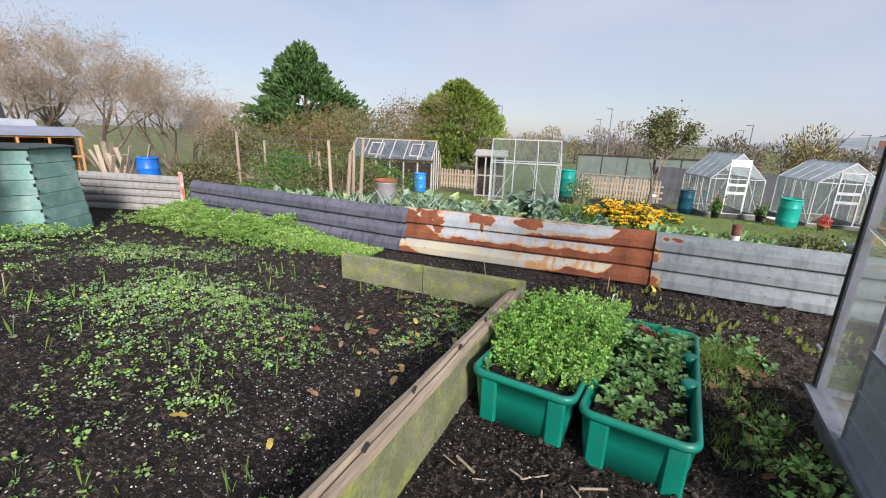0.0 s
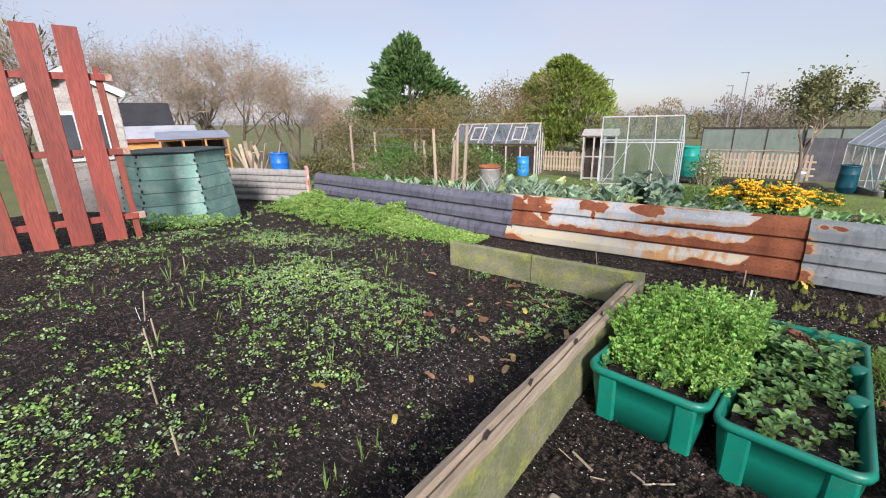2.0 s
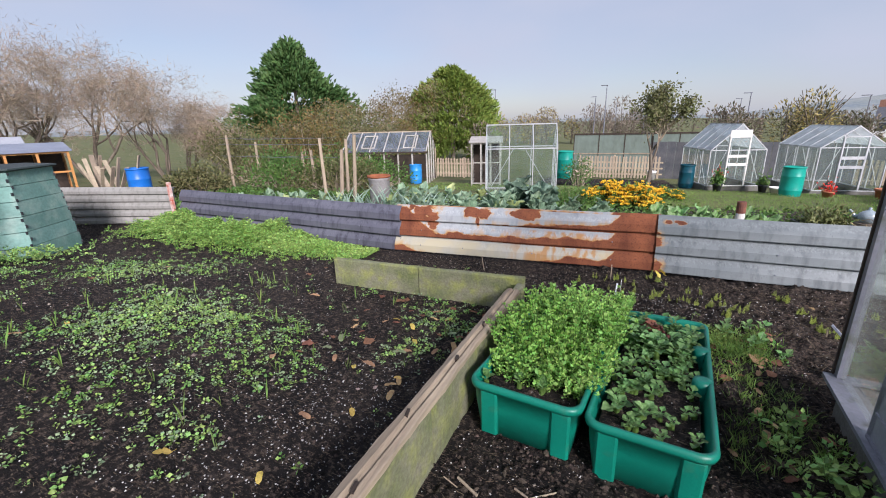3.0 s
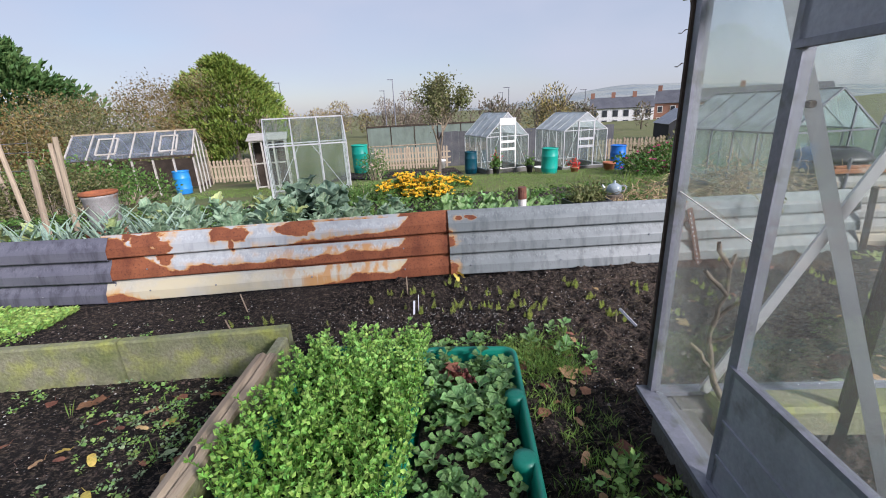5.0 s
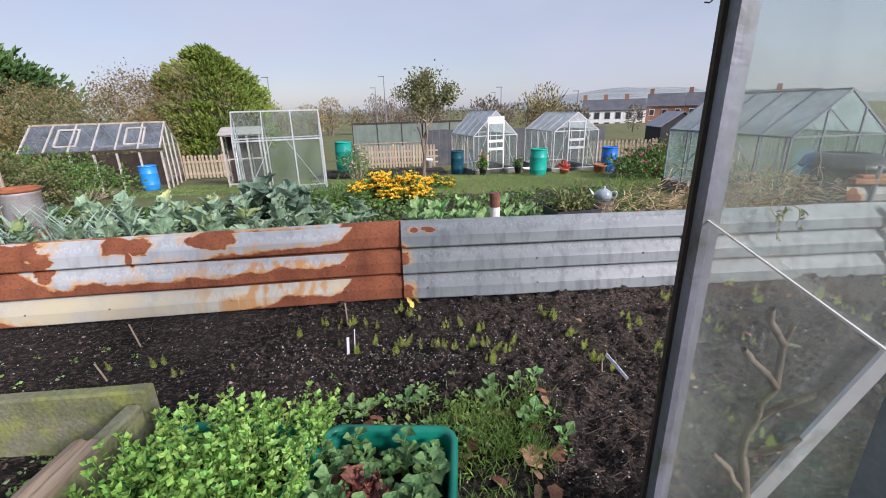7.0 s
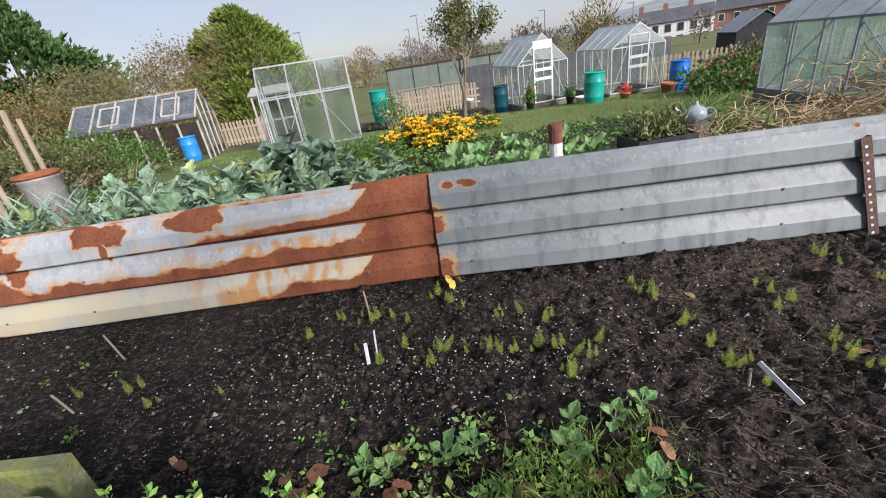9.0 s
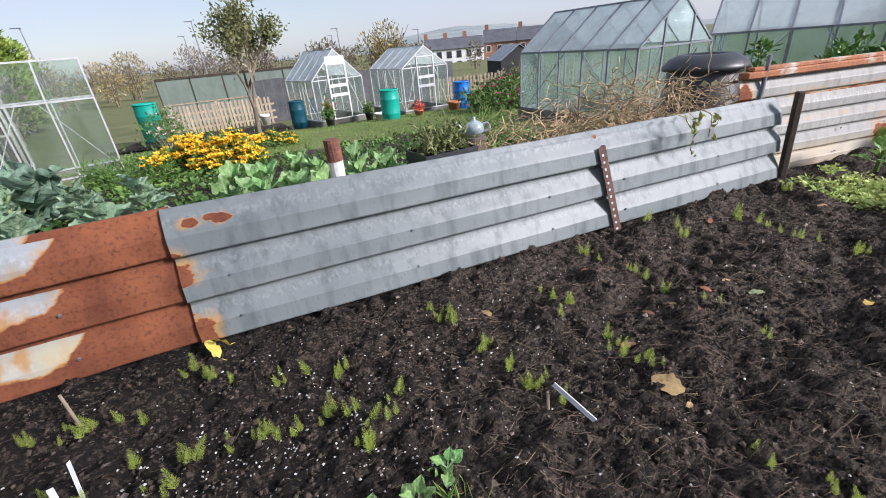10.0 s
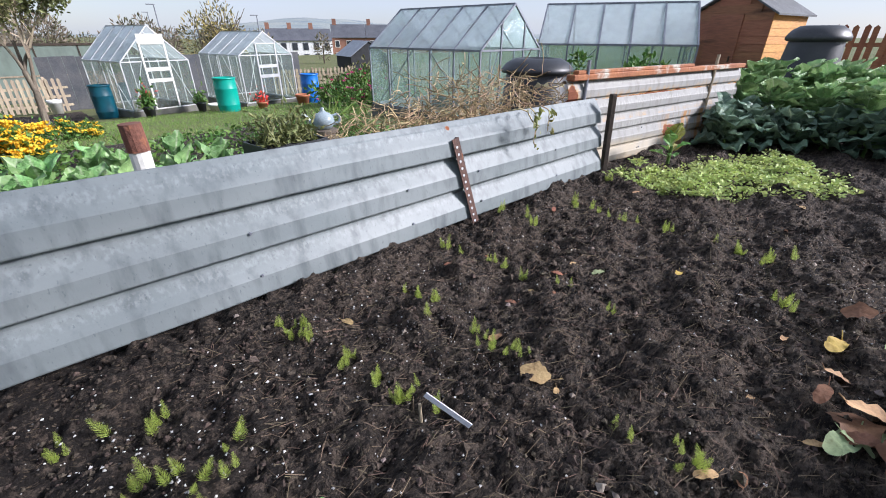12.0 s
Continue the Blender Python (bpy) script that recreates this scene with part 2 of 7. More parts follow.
def sheet_mat(name, base, pale, dark, ribs, blobs=(), ends=(), cream=None, metal=0.0, rough=0.6, bloom_highlight=0.5):
    """Weathered galvanised sheet. Local x runs along it, z up from its bottom, three ribs of 0.2067.
    ribs: for each rib from below, (x from, x to, rust height at the first, at the second); blobs: rust spots (x, z, half width, half height);
    ends: (x of no rust, x of full rust, amount)."""
    m, ns, ls, bs = node_mat(name)
    tc = ns.new("ShaderNodeTexCoord").outputs["Object"]
    sx = ns.new("ShaderNodeSeparateXYZ")
    ls.new(tc, sx.inputs[0])
    x, z = sx.outputs[0], sx.outputs[2]
    v = mth(ns, ls, "FRACT", mth(ns, ls, "DIVIDE", z, 0.2067))
    c = mixc(ns, ls, noise_fac(ns, ls, tc, 1.5, 0.3, 0.7, stretch=(0.6, 1, 2.0)), base, pale)
    c = mixc(ns, ls, noise_fac(ns, ls, tc, 14.0, 0.48, 0.78, 6.0, stretch=(1, 1, 0.22)), c, dark)
    # white bloom and a painted sun highlight on the shoulders of the ribs, fraying downwards
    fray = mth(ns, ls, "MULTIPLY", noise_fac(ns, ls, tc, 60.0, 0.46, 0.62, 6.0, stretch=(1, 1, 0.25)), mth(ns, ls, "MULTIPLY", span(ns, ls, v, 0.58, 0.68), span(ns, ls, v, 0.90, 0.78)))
    c = mixc(ns, ls, mth(ns, ls, "MULTIPLY", fray, bloom_highlight), c, tuple(min(1, q * 1.35) for q in pale))
    c = mixc(ns, ls, noise_fac(ns, ls, tc, 90.0, 0.62, 0.8, 3.0, stretch=(1, 1, 0.4)), c, dark)
    if cream:
        low = mth(ns, ls, "MULTIPLY", span(ns, ls, z, 0.24, 0.17), noise_fac(ns, ls, tc, 3.0, 0.2, 0.6, 4.0))
        c = mixc(ns, ls, low, c, cream)
    n1 = mth(ns, ls, "SUBTRACT", noise_fac(ns, ls, tc, 4.5, 0.0, 1.0, 7.0, stretch=(0.8, 1, 1.3)), 0.5)
    score = None
    for k, (x0, x1, h0, h1) in enumerate(ribs):
        h = span(ns, ls, x, x0, x1, h0, h1)
        inside = mth(ns, ls, "COMPARE", mth(ns, ls, "FLOOR", mth(ns, ls, "DIVIDE", z, 0.2067)), float(k), 0.1)
        one = mth(ns, ls, "MULTIPLY", inside, h)
        score = one if score is None else mth(ns, ls, "ADD", score, one)
    score = -1.0 if score is None else mth(ns, ls, "SUBTRACT", score, v)
    for x0, x1, q in ends:
        score = mth(ns, ls, "ADD", score, span(ns, ls, x, x0, x1, 0.0, q))
    score = mth(ns, ls, "MULTIPLY_ADD", n1, 0.9, score)
    for bx, bz, rx, rz in blobs:
        dx, dz = mth(ns, ls, "MULTIPLY_ADD", x, 1 / rx, -bx / rx), mth(ns, ls, "MULTIPLY_ADD", z, 1 / rz, -bz / rz)
        d2 = mth(ns, ls, "ADD", mth(ns, ls, "MULTIPLY", dx, dx), mth(ns, ls, "MULTIPLY", dz, dz))
        one = mth(ns, ls, "MULTIPLY_ADD", n1, 2.4, mth(ns, ls, "SUBTRACT", 0.55, mth(ns, ls, "MULTIPLY", mth(ns, ls, "SQRT", d2), 0.55)))
        score = mth(ns, ls, "MAXIMUM", score, one)
    rust = span(ns, ls, score, 0.0, 0.035)
    halo = span(ns, ls, score, -0.35, 0.02)
    streak = noise_fac(ns, ls, tc, 15.0, 0.42, 0.62, 4.0, stretch=(1, 1, 0.07))
    c = mixc(ns, ls, mth(ns, ls, "MULTIPLY", mth(ns, ls, "MULTIPLY", halo, streak), 0.85), c, (0.48, 0.27, 0.08))
    if cream:
        dr = noise_fac(ns, ls, tc, 11.0, 0.46, 0.58, 3.0, stretch=(1, 1, 0.05))
        zone = mth(ns, ls, "MULTIPLY", mth(ns, ls, "MULTIPLY", span(ns, ls, x, 1.5, 1.9), span(ns, ls, x, 2.8, 2.6)), span(ns, ls, z, 0.40, 0.38))
        c = mixc(ns, ls, mth(ns, ls, "MULTIPLY", mth(ns, ls, "MULTIPLY", zone, dr), 0.8), c, (0.42, 0.20, 0.05))
    c = mixc(ns, ls, span(ns, ls, score, -0.05, 0.0), c, (0.40, 0.19, 0.06))
    rc = mixc(ns, ls, noise_fac(ns, ls, tc, 6.0, 0.3, 0.7, 6.0, stretch=(1, 1, 0.4)), (0.13, 0.040, 0.020), (0.26, 0.090, 0.040))
    rc = mixc(ns, ls, noise_fac(ns, ls, tc, 60.0, 0.5, 0.8, 4.0), rc, (0.08, 0.028, 0.018))
    c = mixc(ns, ls, rust, c, rc)
    ls.new(c, bs.inputs["Base Color"])
    ls.new(span(ns, ls, rust, 0, 1, metal, 0.0), bs.inputs["Metallic"])
    ls.new(span(ns, ls, rust, 0, 1, rough, 0.9), bs.inputs["Roughness"])
    bs.inputs["Specular IOR Level"].default_value = 0.35
    b = ns.new("ShaderNodeBump")
    b.inputs["Strength"].default_value, b.inputs["Distance"].default_value = 0.3, 0.006
    ls.new(noise_fac(ns, ls, tc, 9.0, 0.2, 0.8, 7.0), b.inputs["Height"])
    ls.new(b.outputs["Normal"], bs.inputs["Normal"])
    return m


SOIL = soil_mat()
GRASS = surf("grass_ground", (0.085, 0.11, 0.03), (0.14, 0.145, 0.05), 0.4, (0.16, 0.13, 0.07), 0.9, (0.55, 0.7), fine=30, bump=0.6, dist=0.03, rough=0.9)
CONCRETE = surf("mossy_concrete", (0.225, 0.22, 0.15), (0.135, 0.16, 0.06), 3.5, (0.27, 0.295, 0.08), 6.0, (0.5, 0.72), fine=50, rough=0.9, bump=0.4)
GREYCON = surf("grey_concrete", (0.16, 0.155, 0.14), (0.10, 0.10, 0.085), 4.0, (0.09, 0.12, 0.05), 5.0, (0.55, 0.75), fine=60, rough=0.9, bump=0.4)
OLDWOOD = surf("weathered_wood", (0.40, 0.33, 0.235), (0.25, 0.195, 0.135), 5.0, (0.10, 0.07, 0.045), 9.0, (0.6, 0.75), fine=45, rough=0.85, bump=0.5, stretch=(1, 0.08, 1), vary=0.15)
POSTWOOD = surf("post_wood", (0.42, 0.34, 0.24), (0.26, 0.21, 0.15), 4.0, fine=40, rough=0.85, bump=0.4, stretch=(1, 1, 0.1), vary=0.15)
GREENPLASTIC = surf("green_plastic", (0.0, 0.21, 0.14), (0.0, 0.17, 0.115), 2.5, (0.04, 0.16, 0.10), 7.0, (0.6, 0.8), fine=90, rough=0.42, bump=0.05, grain=0.08)
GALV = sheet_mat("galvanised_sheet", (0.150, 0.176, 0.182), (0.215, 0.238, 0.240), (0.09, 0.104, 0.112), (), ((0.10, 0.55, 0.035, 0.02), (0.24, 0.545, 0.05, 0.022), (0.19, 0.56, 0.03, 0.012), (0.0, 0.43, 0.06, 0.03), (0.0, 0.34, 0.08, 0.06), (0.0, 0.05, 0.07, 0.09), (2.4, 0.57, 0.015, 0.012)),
                 metal=0.0, rough=0.5, bloom_highlight=0.4)
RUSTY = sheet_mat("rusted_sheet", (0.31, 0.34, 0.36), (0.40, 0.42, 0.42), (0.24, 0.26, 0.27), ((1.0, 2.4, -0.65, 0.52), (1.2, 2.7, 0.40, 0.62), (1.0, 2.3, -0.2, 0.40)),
                  ((1.16, 0.57, 0.13, 0.055), (1.18, 0.47, 0.02, 0.06), (1.74, 0.575, 0.17, 0.05), (0.42, 0.55, 0.2, 0.09), (0.55, 0.36, 0.07, 0.05)), ((2.75, 3.02, 1.5), (0.62, 0.15, 1.05)), (0.46, 0.42, 0.29), metal=0.0, rough=0.6, bloom_highlight=0.4)
LILAC = sheet_mat("blue_grey_sheet", (0.098, 0.10, 0.13), (0.15, 0.153, 0.185), (0.045, 0.045, 0.06), (), metal=0.15, rough=0.42, bloom_highlight=0.4)
OLDSHEET = sheet_mat("dull_grey_sheet", (0.24, 0.24, 0.22), (0.31, 0.30, 0.275), (0.15, 0.14, 0.13), (), rough=0.7, bloom_highlight=0.2)
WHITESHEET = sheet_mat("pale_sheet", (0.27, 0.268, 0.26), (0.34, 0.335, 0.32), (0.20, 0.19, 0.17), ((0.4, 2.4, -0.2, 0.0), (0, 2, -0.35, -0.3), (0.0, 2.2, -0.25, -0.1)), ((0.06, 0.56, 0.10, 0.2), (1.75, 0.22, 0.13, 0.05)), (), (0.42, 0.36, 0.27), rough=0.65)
ALU = surf("aluminium_frame", (0.55, 0.56, 0.57), (0.42, 0.43, 0.44), 3.0, (0.3, 0.31, 0.28), 8.0, (0.58, 0.75), fine=50, rough=0.45, metal=0.5, bump=0.08, grain=0.1)
DARKALU = surf("dull_aluminium", (0.23, 0.24, 0.28), (0.17, 0.18, 0.21), 4.0, (0.11, 0.12, 0.10), 9.0, (0.55, 0.75), fine=60, rough=0.5, metal=0.4, bump=0.1, grain=0.12)
WHITEPAINT = surf("white_paint", (0.75, 0.74, 0.70), (0.62, 0.61, 0.56), 3.0, (0.42, 0.38, 0.30), 9.0, (0.62, 0.75), fine=50, rough=0.6, bump=0.1, grain=0.1)
REDPAINT = surf("red_brown_paint", (0.27, 0.065, 0.04), (0.21, 0.05, 0.033), 3.0, (0.14, 0.05, 0.035), 7.0, (0.6, 0.75), fine=55, rough=0.65, bump=0.25, stretch=(1, 1, 0.15), vary=0.1)
BLUEPLASTIC = surf("blue_plastic", (0.01, 0.16, 0.55), (0.01, 0.12, 0.45), 3.0, fine=60, rough=0.4, bump=0.04, grain=0.08)
TEALPLASTIC = surf("teal_plastic", (0.0, 0.33, 0.25), (0.0, 0.27, 0.21), 3.0, fine=60, rough=0.4, bump=0.04, grain=0.08)
BLACKPLASTIC = surf("black_plastic", (0.022, 0.024, 0.028), (0.035, 0.037, 0.042), 3.0, (0.07, 0.07, 0.07), 9.0, (0.6, 0.8), fine=70, rough=0.45, bump=0.08)
TERRACOTTA = surf("terracotta", (0.40, 0.14, 0.07), (0.30, 0.11, 0.06), 8.0, fine=60, rough=0.8, bump=0.15, vary=0.15)
BARK = surf("bark", (0.20, 0.16, 0.12), (0.11, 0.09, 0.07), 4.0, (0.24, 0.24, 0.16), 6.0, (0.58, 0.7), fine=30, rough=0.9, bump=0.6, stretch=(1, 1, 0.3))
TWIG = surf("twigs", (0.42, 0.345, 0.25), (0.29, 0.235, 0.175), 0.6, fine=20, rough=0.9, bump=0.0, island=0.3)
GLASS = glass_mat("dusty_glass", (0.93, 0.97, 0.95), (0.60, 0.64, 0.62), (0.0, 0.09))
NEARGLASS = glass_mat("near_glass", (0.95, 0.97, 0.955), (0.58, 0.62, 0.58), (0.0, 0.12))
ROOFGLASS = glass_mat("roof_glass", (0.90, 0.95, 0.96), (0.70, 0.74, 0.76), (0.3, 0.65))
POLYGLASS = glass_mat("milky_glass", (0.86, 0.93, 0.92), (0.50, 0.60, 0.57), (0.03, 0.22))

# ---- ground ----
def smooth(a, b, v):
    t = np.clip((v - a) / (b - a), 0, 1)
    return t * t * (3 - 2 * t)


def soil_z(x, y):
    """Height of the dug soil of the near plot, without its crumbs."""
    left = smooth(-0.62, -0.78, x)
    rise = np.minimum(0.25, 0.10 * np.maximum(0, -x - 0.9)) * smooth(4.2, 1.5, y)
    return gz(x, y) + 0.02 * left + rise + 0.05 * smooth(4.85, 5.25, y) * smooth(-3.0, 0.5, x)


def crumbs(x, y):
    right = smooth(-0.9, -0.3, x)
    rows = 0.020 * np.sin((y * 0.96 - x * 0.28) * 11.5 + 1.2 * fbm(x * 1.3, y * 1.3, 5, 2)) * smooth(0.9, 1.9, x)
    big = np.abs(fbm(x * 5.5, y * 5.5, 11, 4)) * 0.095 - 0.02
    mid = np.abs(fbm(x * 17, y * 17, 23, 4)) * 0.042
    return right * (rows + big) * smooth(3.0, 4.0, y + 0.9 * (x > 1.2)) + mid * (0.45 + 0.75 * right) + fbm(x * 3, y * 3, 31, 2) * 0.012


def grid_sheet(name, xs, ys, zf, material, label, smooth_it=True):
    X, Y = np.meshgrid(xs, ys)
    v = np.stack([X, Y, zf(X, Y)], -1).reshape(-1, 3)
    n, m = len(xs), len(ys)
    i = (np.arange(m - 1)[:, None] * n + np.arange(n - 1)).ravel()
    ob = npmesh(name, v, np.stack([i, i + 1, i + 1 + n, i + n], 1), material, None, smooth_it)
    return tagged(ob, label, "ground", kind="structure")


X0, X1, Y0, Y1 = -9.5, 10.5, -2.0, 5.42


def far_z(x, y):
    hill = 1.4 * fbm(x * 0.012, y * 0.012, 3, 3) * smooth(60, 150, np.hypot(x, y))
    return gz(x, y) + hill - 0.25 * ((x > X0) & (x < X1) & (y > Y0) & (y < Y1))


steps = np.r_[0.6 * np.arange(1, 40), 24 * 1.16 ** np.arange(1, 32)]
gx = np.unique(np.r_[X0 - steps, X0, X0 + 0.01, np.arange(X0 + 0.6, X1, 0.6), X1 - 0.01, X1, X1 + steps])
gy = np.unique(np.r_[Y0 - steps, Y0, Y0 + 0.01, np.arange(Y0 + 0.6, Y1, 0.6), Y1 - 0.01, Y1, Y1 + steps])
grid_sheet("ground", gx, gy, far_z, GRASS, "rough autumn grass and bare earth of the allotments")
grid_sheet("soil_bed", np.r_[np.arange(X0 - 0.05, -3.4, 0.03), np.arange(-3.4, 4.6, 0.0165), np.arange(4.6, X1 + 0.05, 0.028)], np.r_[np.arange(Y0 - 0.05, 0.8, 0.06), np.arange(0.8, 2.9, 0.022), np.arange(2.9, Y1 + 0.03, 0.0165)],
           lambda x, y: soil_z(x, y) + crumbs(x, y), SOIL, "dark crumbly soil of a dug vegetable plot")
grid_sheet("vegetable_plot", np.arange(-16, 5.4, 0.1), np.arange(5.46, 12.6, 0.08),
           lambda x, y: gz(x, y) + 0.03 + 0.03 * fbm(x * 4, y * 4, 2, 3), SOIL, "dark planted soil behind the metal fence")
grid_sheet("dug_bed", np.arange(-3.6, 2.2, 0.12), np.arange(19.6, 24.4, 0.12),
           lambda x, y: gz(x, y) + 0.04 + 0.05 * fbm(x * 3, y * 3, 9, 3), SOIL, "bare dug bed before the picket fence")

# ---- the fence of metal sheets ----
def sheet_profile(height, depth):
    """(offset to the front, height) from the bottom up: flat-topped ribs and a rolled top edge; shallow sheets have five."""
    pts = [(0.0, 0.0)]
    n = 5 if depth < 0.042 else 3
    p = height / n
    for k in range(n):   # a short underside, a flat face, a sloping shoulder and a narrow recess
        b = k * p
        pts += [(0.004, b + 0.001), (depth - 0.004, b + 0.009), (depth, b + 0.016), (depth + 0.003, b + p * 0.46), (depth - 0.002, b + p * 0.52), (0.010, b + p * 0.84), (0.004, b + p * 0.88)]
    pts += [(-0.01, height), (-0.045, height - 0.006), (-0.05, height - 0.03)]
    return pts


def metal_sheet(a, b, z0, z1, height, material, label, lean=0.07, depth=0.045, seed=0, ragged=0.012):
    """A corrugated sheet from a to b, its foot at z0 at a and z1 at b."""
    a, b = Vector(a), Vector(b)
    length = (b - a).length
    rz = math.degrees(math.atan2(b.y - a.y, b.x - a.x))
    ob = thing("metal_sheet", label, "metal sheet", pose(a.x, a.y, z0, 0, 0, rz), "metal sheets of the fence")
    prof = sheet_profile(height, depth)
    n = int(length / 0.05) + 1
    xs = np.linspace(0, length, n)
    P = np.array(prof)
    X = np.repeat(xs[:, None], len(P), 1)
    dent = fbm(X * 1.1, np.repeat(P[None, :, 1] * 4, n, 0), 40 + seed, 3) * 0.012
    Z = P[None, :, 1] + (z1 - z0) * X / length
    foot = fbm(xs * 5, xs * 0, 60 + seed, 3) * ragged
    Z[:, 0] += foot
    Y = -P[None, :, 0] + dent + lean * P[None, :, 1] / height
    back = Y + 0.004
    v = np.concatenate([np.stack([X, Y, Z], -1).reshape(-1, 3), np.stack([X, back, Z], -1).reshape(-1, 3)])
    k, N = len(P), n * len(P)
    i = (np.arange(n - 1)[:, None] * k + np.arange(k - 1)).ravel()
    front = np.stack([i, i + k, i + k + 1, i + 1], 1)
    rear = front[:, ::-1] + N
    e = np.arange(k - 1)
    c0 = np.stack([e, e + 1, e + 1 + N, e + N], 1)
    c1 = c0[:, ::-1] + (n - 1) * k
    w = np.arange(n - 1) * k
    bot = np.stack([w, w + N, w + k + N, w + k], 1)
    npmesh("sheet", v, np.concatenate([front, rear, c0, c1, bot]), material, ob)
    for q in range(max(2, int(length / 0.8))):
        for hh in (0.10, 0.30):
            x = 0.2 + q * 0.8 + 0.1 * ((q * 7 + seed) % 3)
            if x < length - 0.05:
                y = -depth + lean * hh / height - 0.006
                bm = bmesh.new()
                rod(bm, (x, y, hh + (z1 - z0) * x / length), (x, y - 0.006, hh + (z1 - z0) * x / length), 0.009, 0.006, 6)
                part("rivet", bm, DARKALU, ob)
    return ob


FENCE_Z = -0.20
sheets = [
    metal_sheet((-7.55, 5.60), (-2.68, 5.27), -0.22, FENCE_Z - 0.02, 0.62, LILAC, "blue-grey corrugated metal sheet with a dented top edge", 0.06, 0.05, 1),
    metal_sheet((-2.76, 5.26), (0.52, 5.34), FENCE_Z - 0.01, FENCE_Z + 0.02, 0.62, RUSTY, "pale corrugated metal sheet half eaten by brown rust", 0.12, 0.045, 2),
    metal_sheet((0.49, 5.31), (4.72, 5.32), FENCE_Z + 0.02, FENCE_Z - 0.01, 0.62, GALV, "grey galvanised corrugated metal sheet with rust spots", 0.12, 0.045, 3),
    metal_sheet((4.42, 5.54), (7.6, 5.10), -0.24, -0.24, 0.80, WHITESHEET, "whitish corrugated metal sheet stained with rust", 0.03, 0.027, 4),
    metal_sheet((-9.7, 4.75), (-7.75, 5.66), -0.20, -0.26, 0.70, OLDSHEET, "dull grey corrugated metal sheet beside the compost bin", 0.03, 0.04, 5),
]


# ---- concrete edging of the bed ----
def slab(name, a, b, za, zb, foot, thick, label, material=CONCRETE, seed=0):
    """A concrete gravel board from a to b standing on edge."""
    a, b = Vector(a), Vector(b)
    L = (b - a).length
    rz = math.degrees(math.atan2(b.y - a.y, b.x - a.x))
    ob = thing(name, label, "edging board", pose(a.x, a.y, foot, 0, 0, rz), "concrete boards edging the bed")
    n = 24
    xs = np.linspace(0, L, n)
    bm = bmesh.new()
    rows = []
    for x in xs:
        z = (za + (zb - za) * x / L) - foot + 0.006 * float(fbm(np.array(x * 6.0), np.array(0.5), 70 + seed, 3))
        j = 0.004 * float(fbm(np.array(x * 9.0), np.array(3.5), 80 + seed, 3))
        rows.append([bm.verts.new(p) for p in ((x, -thick / 2 + j, 0), (x, -thick / 2 + j, z - 0.012), (x, -thick / 2 + 0.012, z), (x, thick / 2 - 0.012, z), (x, thick / 2 + j, z - 0.012), (x, thick / 2 + j, 0))])
    for p, q in zip(rows, rows[1:]):
        for i in range(5):
            bm.faces.new((p[i], q[i], q[i + 1], p[i + 1]))
    bm.faces.new(rows[0])
    bm.faces.new(rows[-1][::-1])
    bmesh.ops.recalc_face_normals(bm, faces=bm.faces)
    part("board", bm, material, ob)
    return ob


BOARD_A, BOARD_B = Vector((-0.745, 0.2)), Vector((-0.675, 3.82))


def board_at(y):
    return BOARD_A.x + (BOARD_B.x - BOARD_A.x) * (y - BOARD_A.y) / (BOARD_B.y - BOARD_A.y)


def board_top(y):
    return 0.262 - 0.0475 * (y - 0.2)


slab("concrete_board", (board_at(0.2), 0.2), (board_at(1.88), 1.88), board_top(0.2), board_top(1.88), -0.4, 0.07, "mossy concrete board with a rotten timber on top", seed=1)
slab("concrete_board", (board_at(1.9), 1.9), (board_at(3.80), 3.80), board_top(1.9), board_top(3.80), -0.45, 0.07, "mossy concrete board beside the green planters", seed=2)
slab("concrete_board", (-2.755, 3.92), (-1.735, 3.91), 0.085, 0.095, -0.5, 0.07, "yellow-green mossy concrete board across the bed", seed=3)
slab("concrete_board", (-1.725, 3.92), (-0.66, 3.90), 0.09, 0.115, -0.5, 0.07, "yellow-green mossy concrete board across the bed", seed=4)


def rotten_timber():
    ob = thing("rotten_timber", "split weathered timber lying on the concrete board", "timber", pose(0, 0, 0))
    L = 3.2
    bm = bmesh.new()
    rows = []
    for i in range(70):
        y = L * i / 69
        y += 0.35
        top = board_top(y)
        bx = board_at(y)
        n1, n2 = (float(fbm(np.array(y * 5.0), np.array(k), 90, 4)) for k in (0.3, 5.3))
        w0, w1 = -0.055 + 0.014 * n1, 0.045 + 0.018 * n2
        h = 0.034 + 0.010 * n1
        rows.append([bm.verts.new(p) for p in ((bx + w0, y, top - 0.004), (bx + w0, y, top + h * 0.8), (bx + w0 * 0.35, y, top + h + 0.004), (bx + w1 * 0.1, y, top + h * 0.55 + 0.006 * n2), (bx + w1 * 0.3, y, top + h), (bx + w1, y, top + h * 0.75), (bx + w1, y, top - 0.004))])
    for p, q in zip(rows, rows[1:]):
        for i in range(6):
            bm.faces.new((p[i], q[i], q[i + 1], p[i + 1]))
    bm.faces.new(rows[0]), bm.faces.new(rows[-1][::-1])
    bmesh.ops.recalc_face_normals(bm, faces=bm.faces)
    part("timber", bm, OLDWOOD, ob)
    for y, x in ((1.3, 0.01), (1.75, -0.02), (2.3, 0.0), (2.8, -0.01)):
        bm = bmesh.new()
        box(bm, (board_at(y) + x, y, board_top(y) + 0.032), (0.014, 0.05, 0.02), Matrix.Rotation(0.2, 3, "Z"))
        part("nail_hole", bm, BARKDARK, ob, "dark nail hole in the wood")


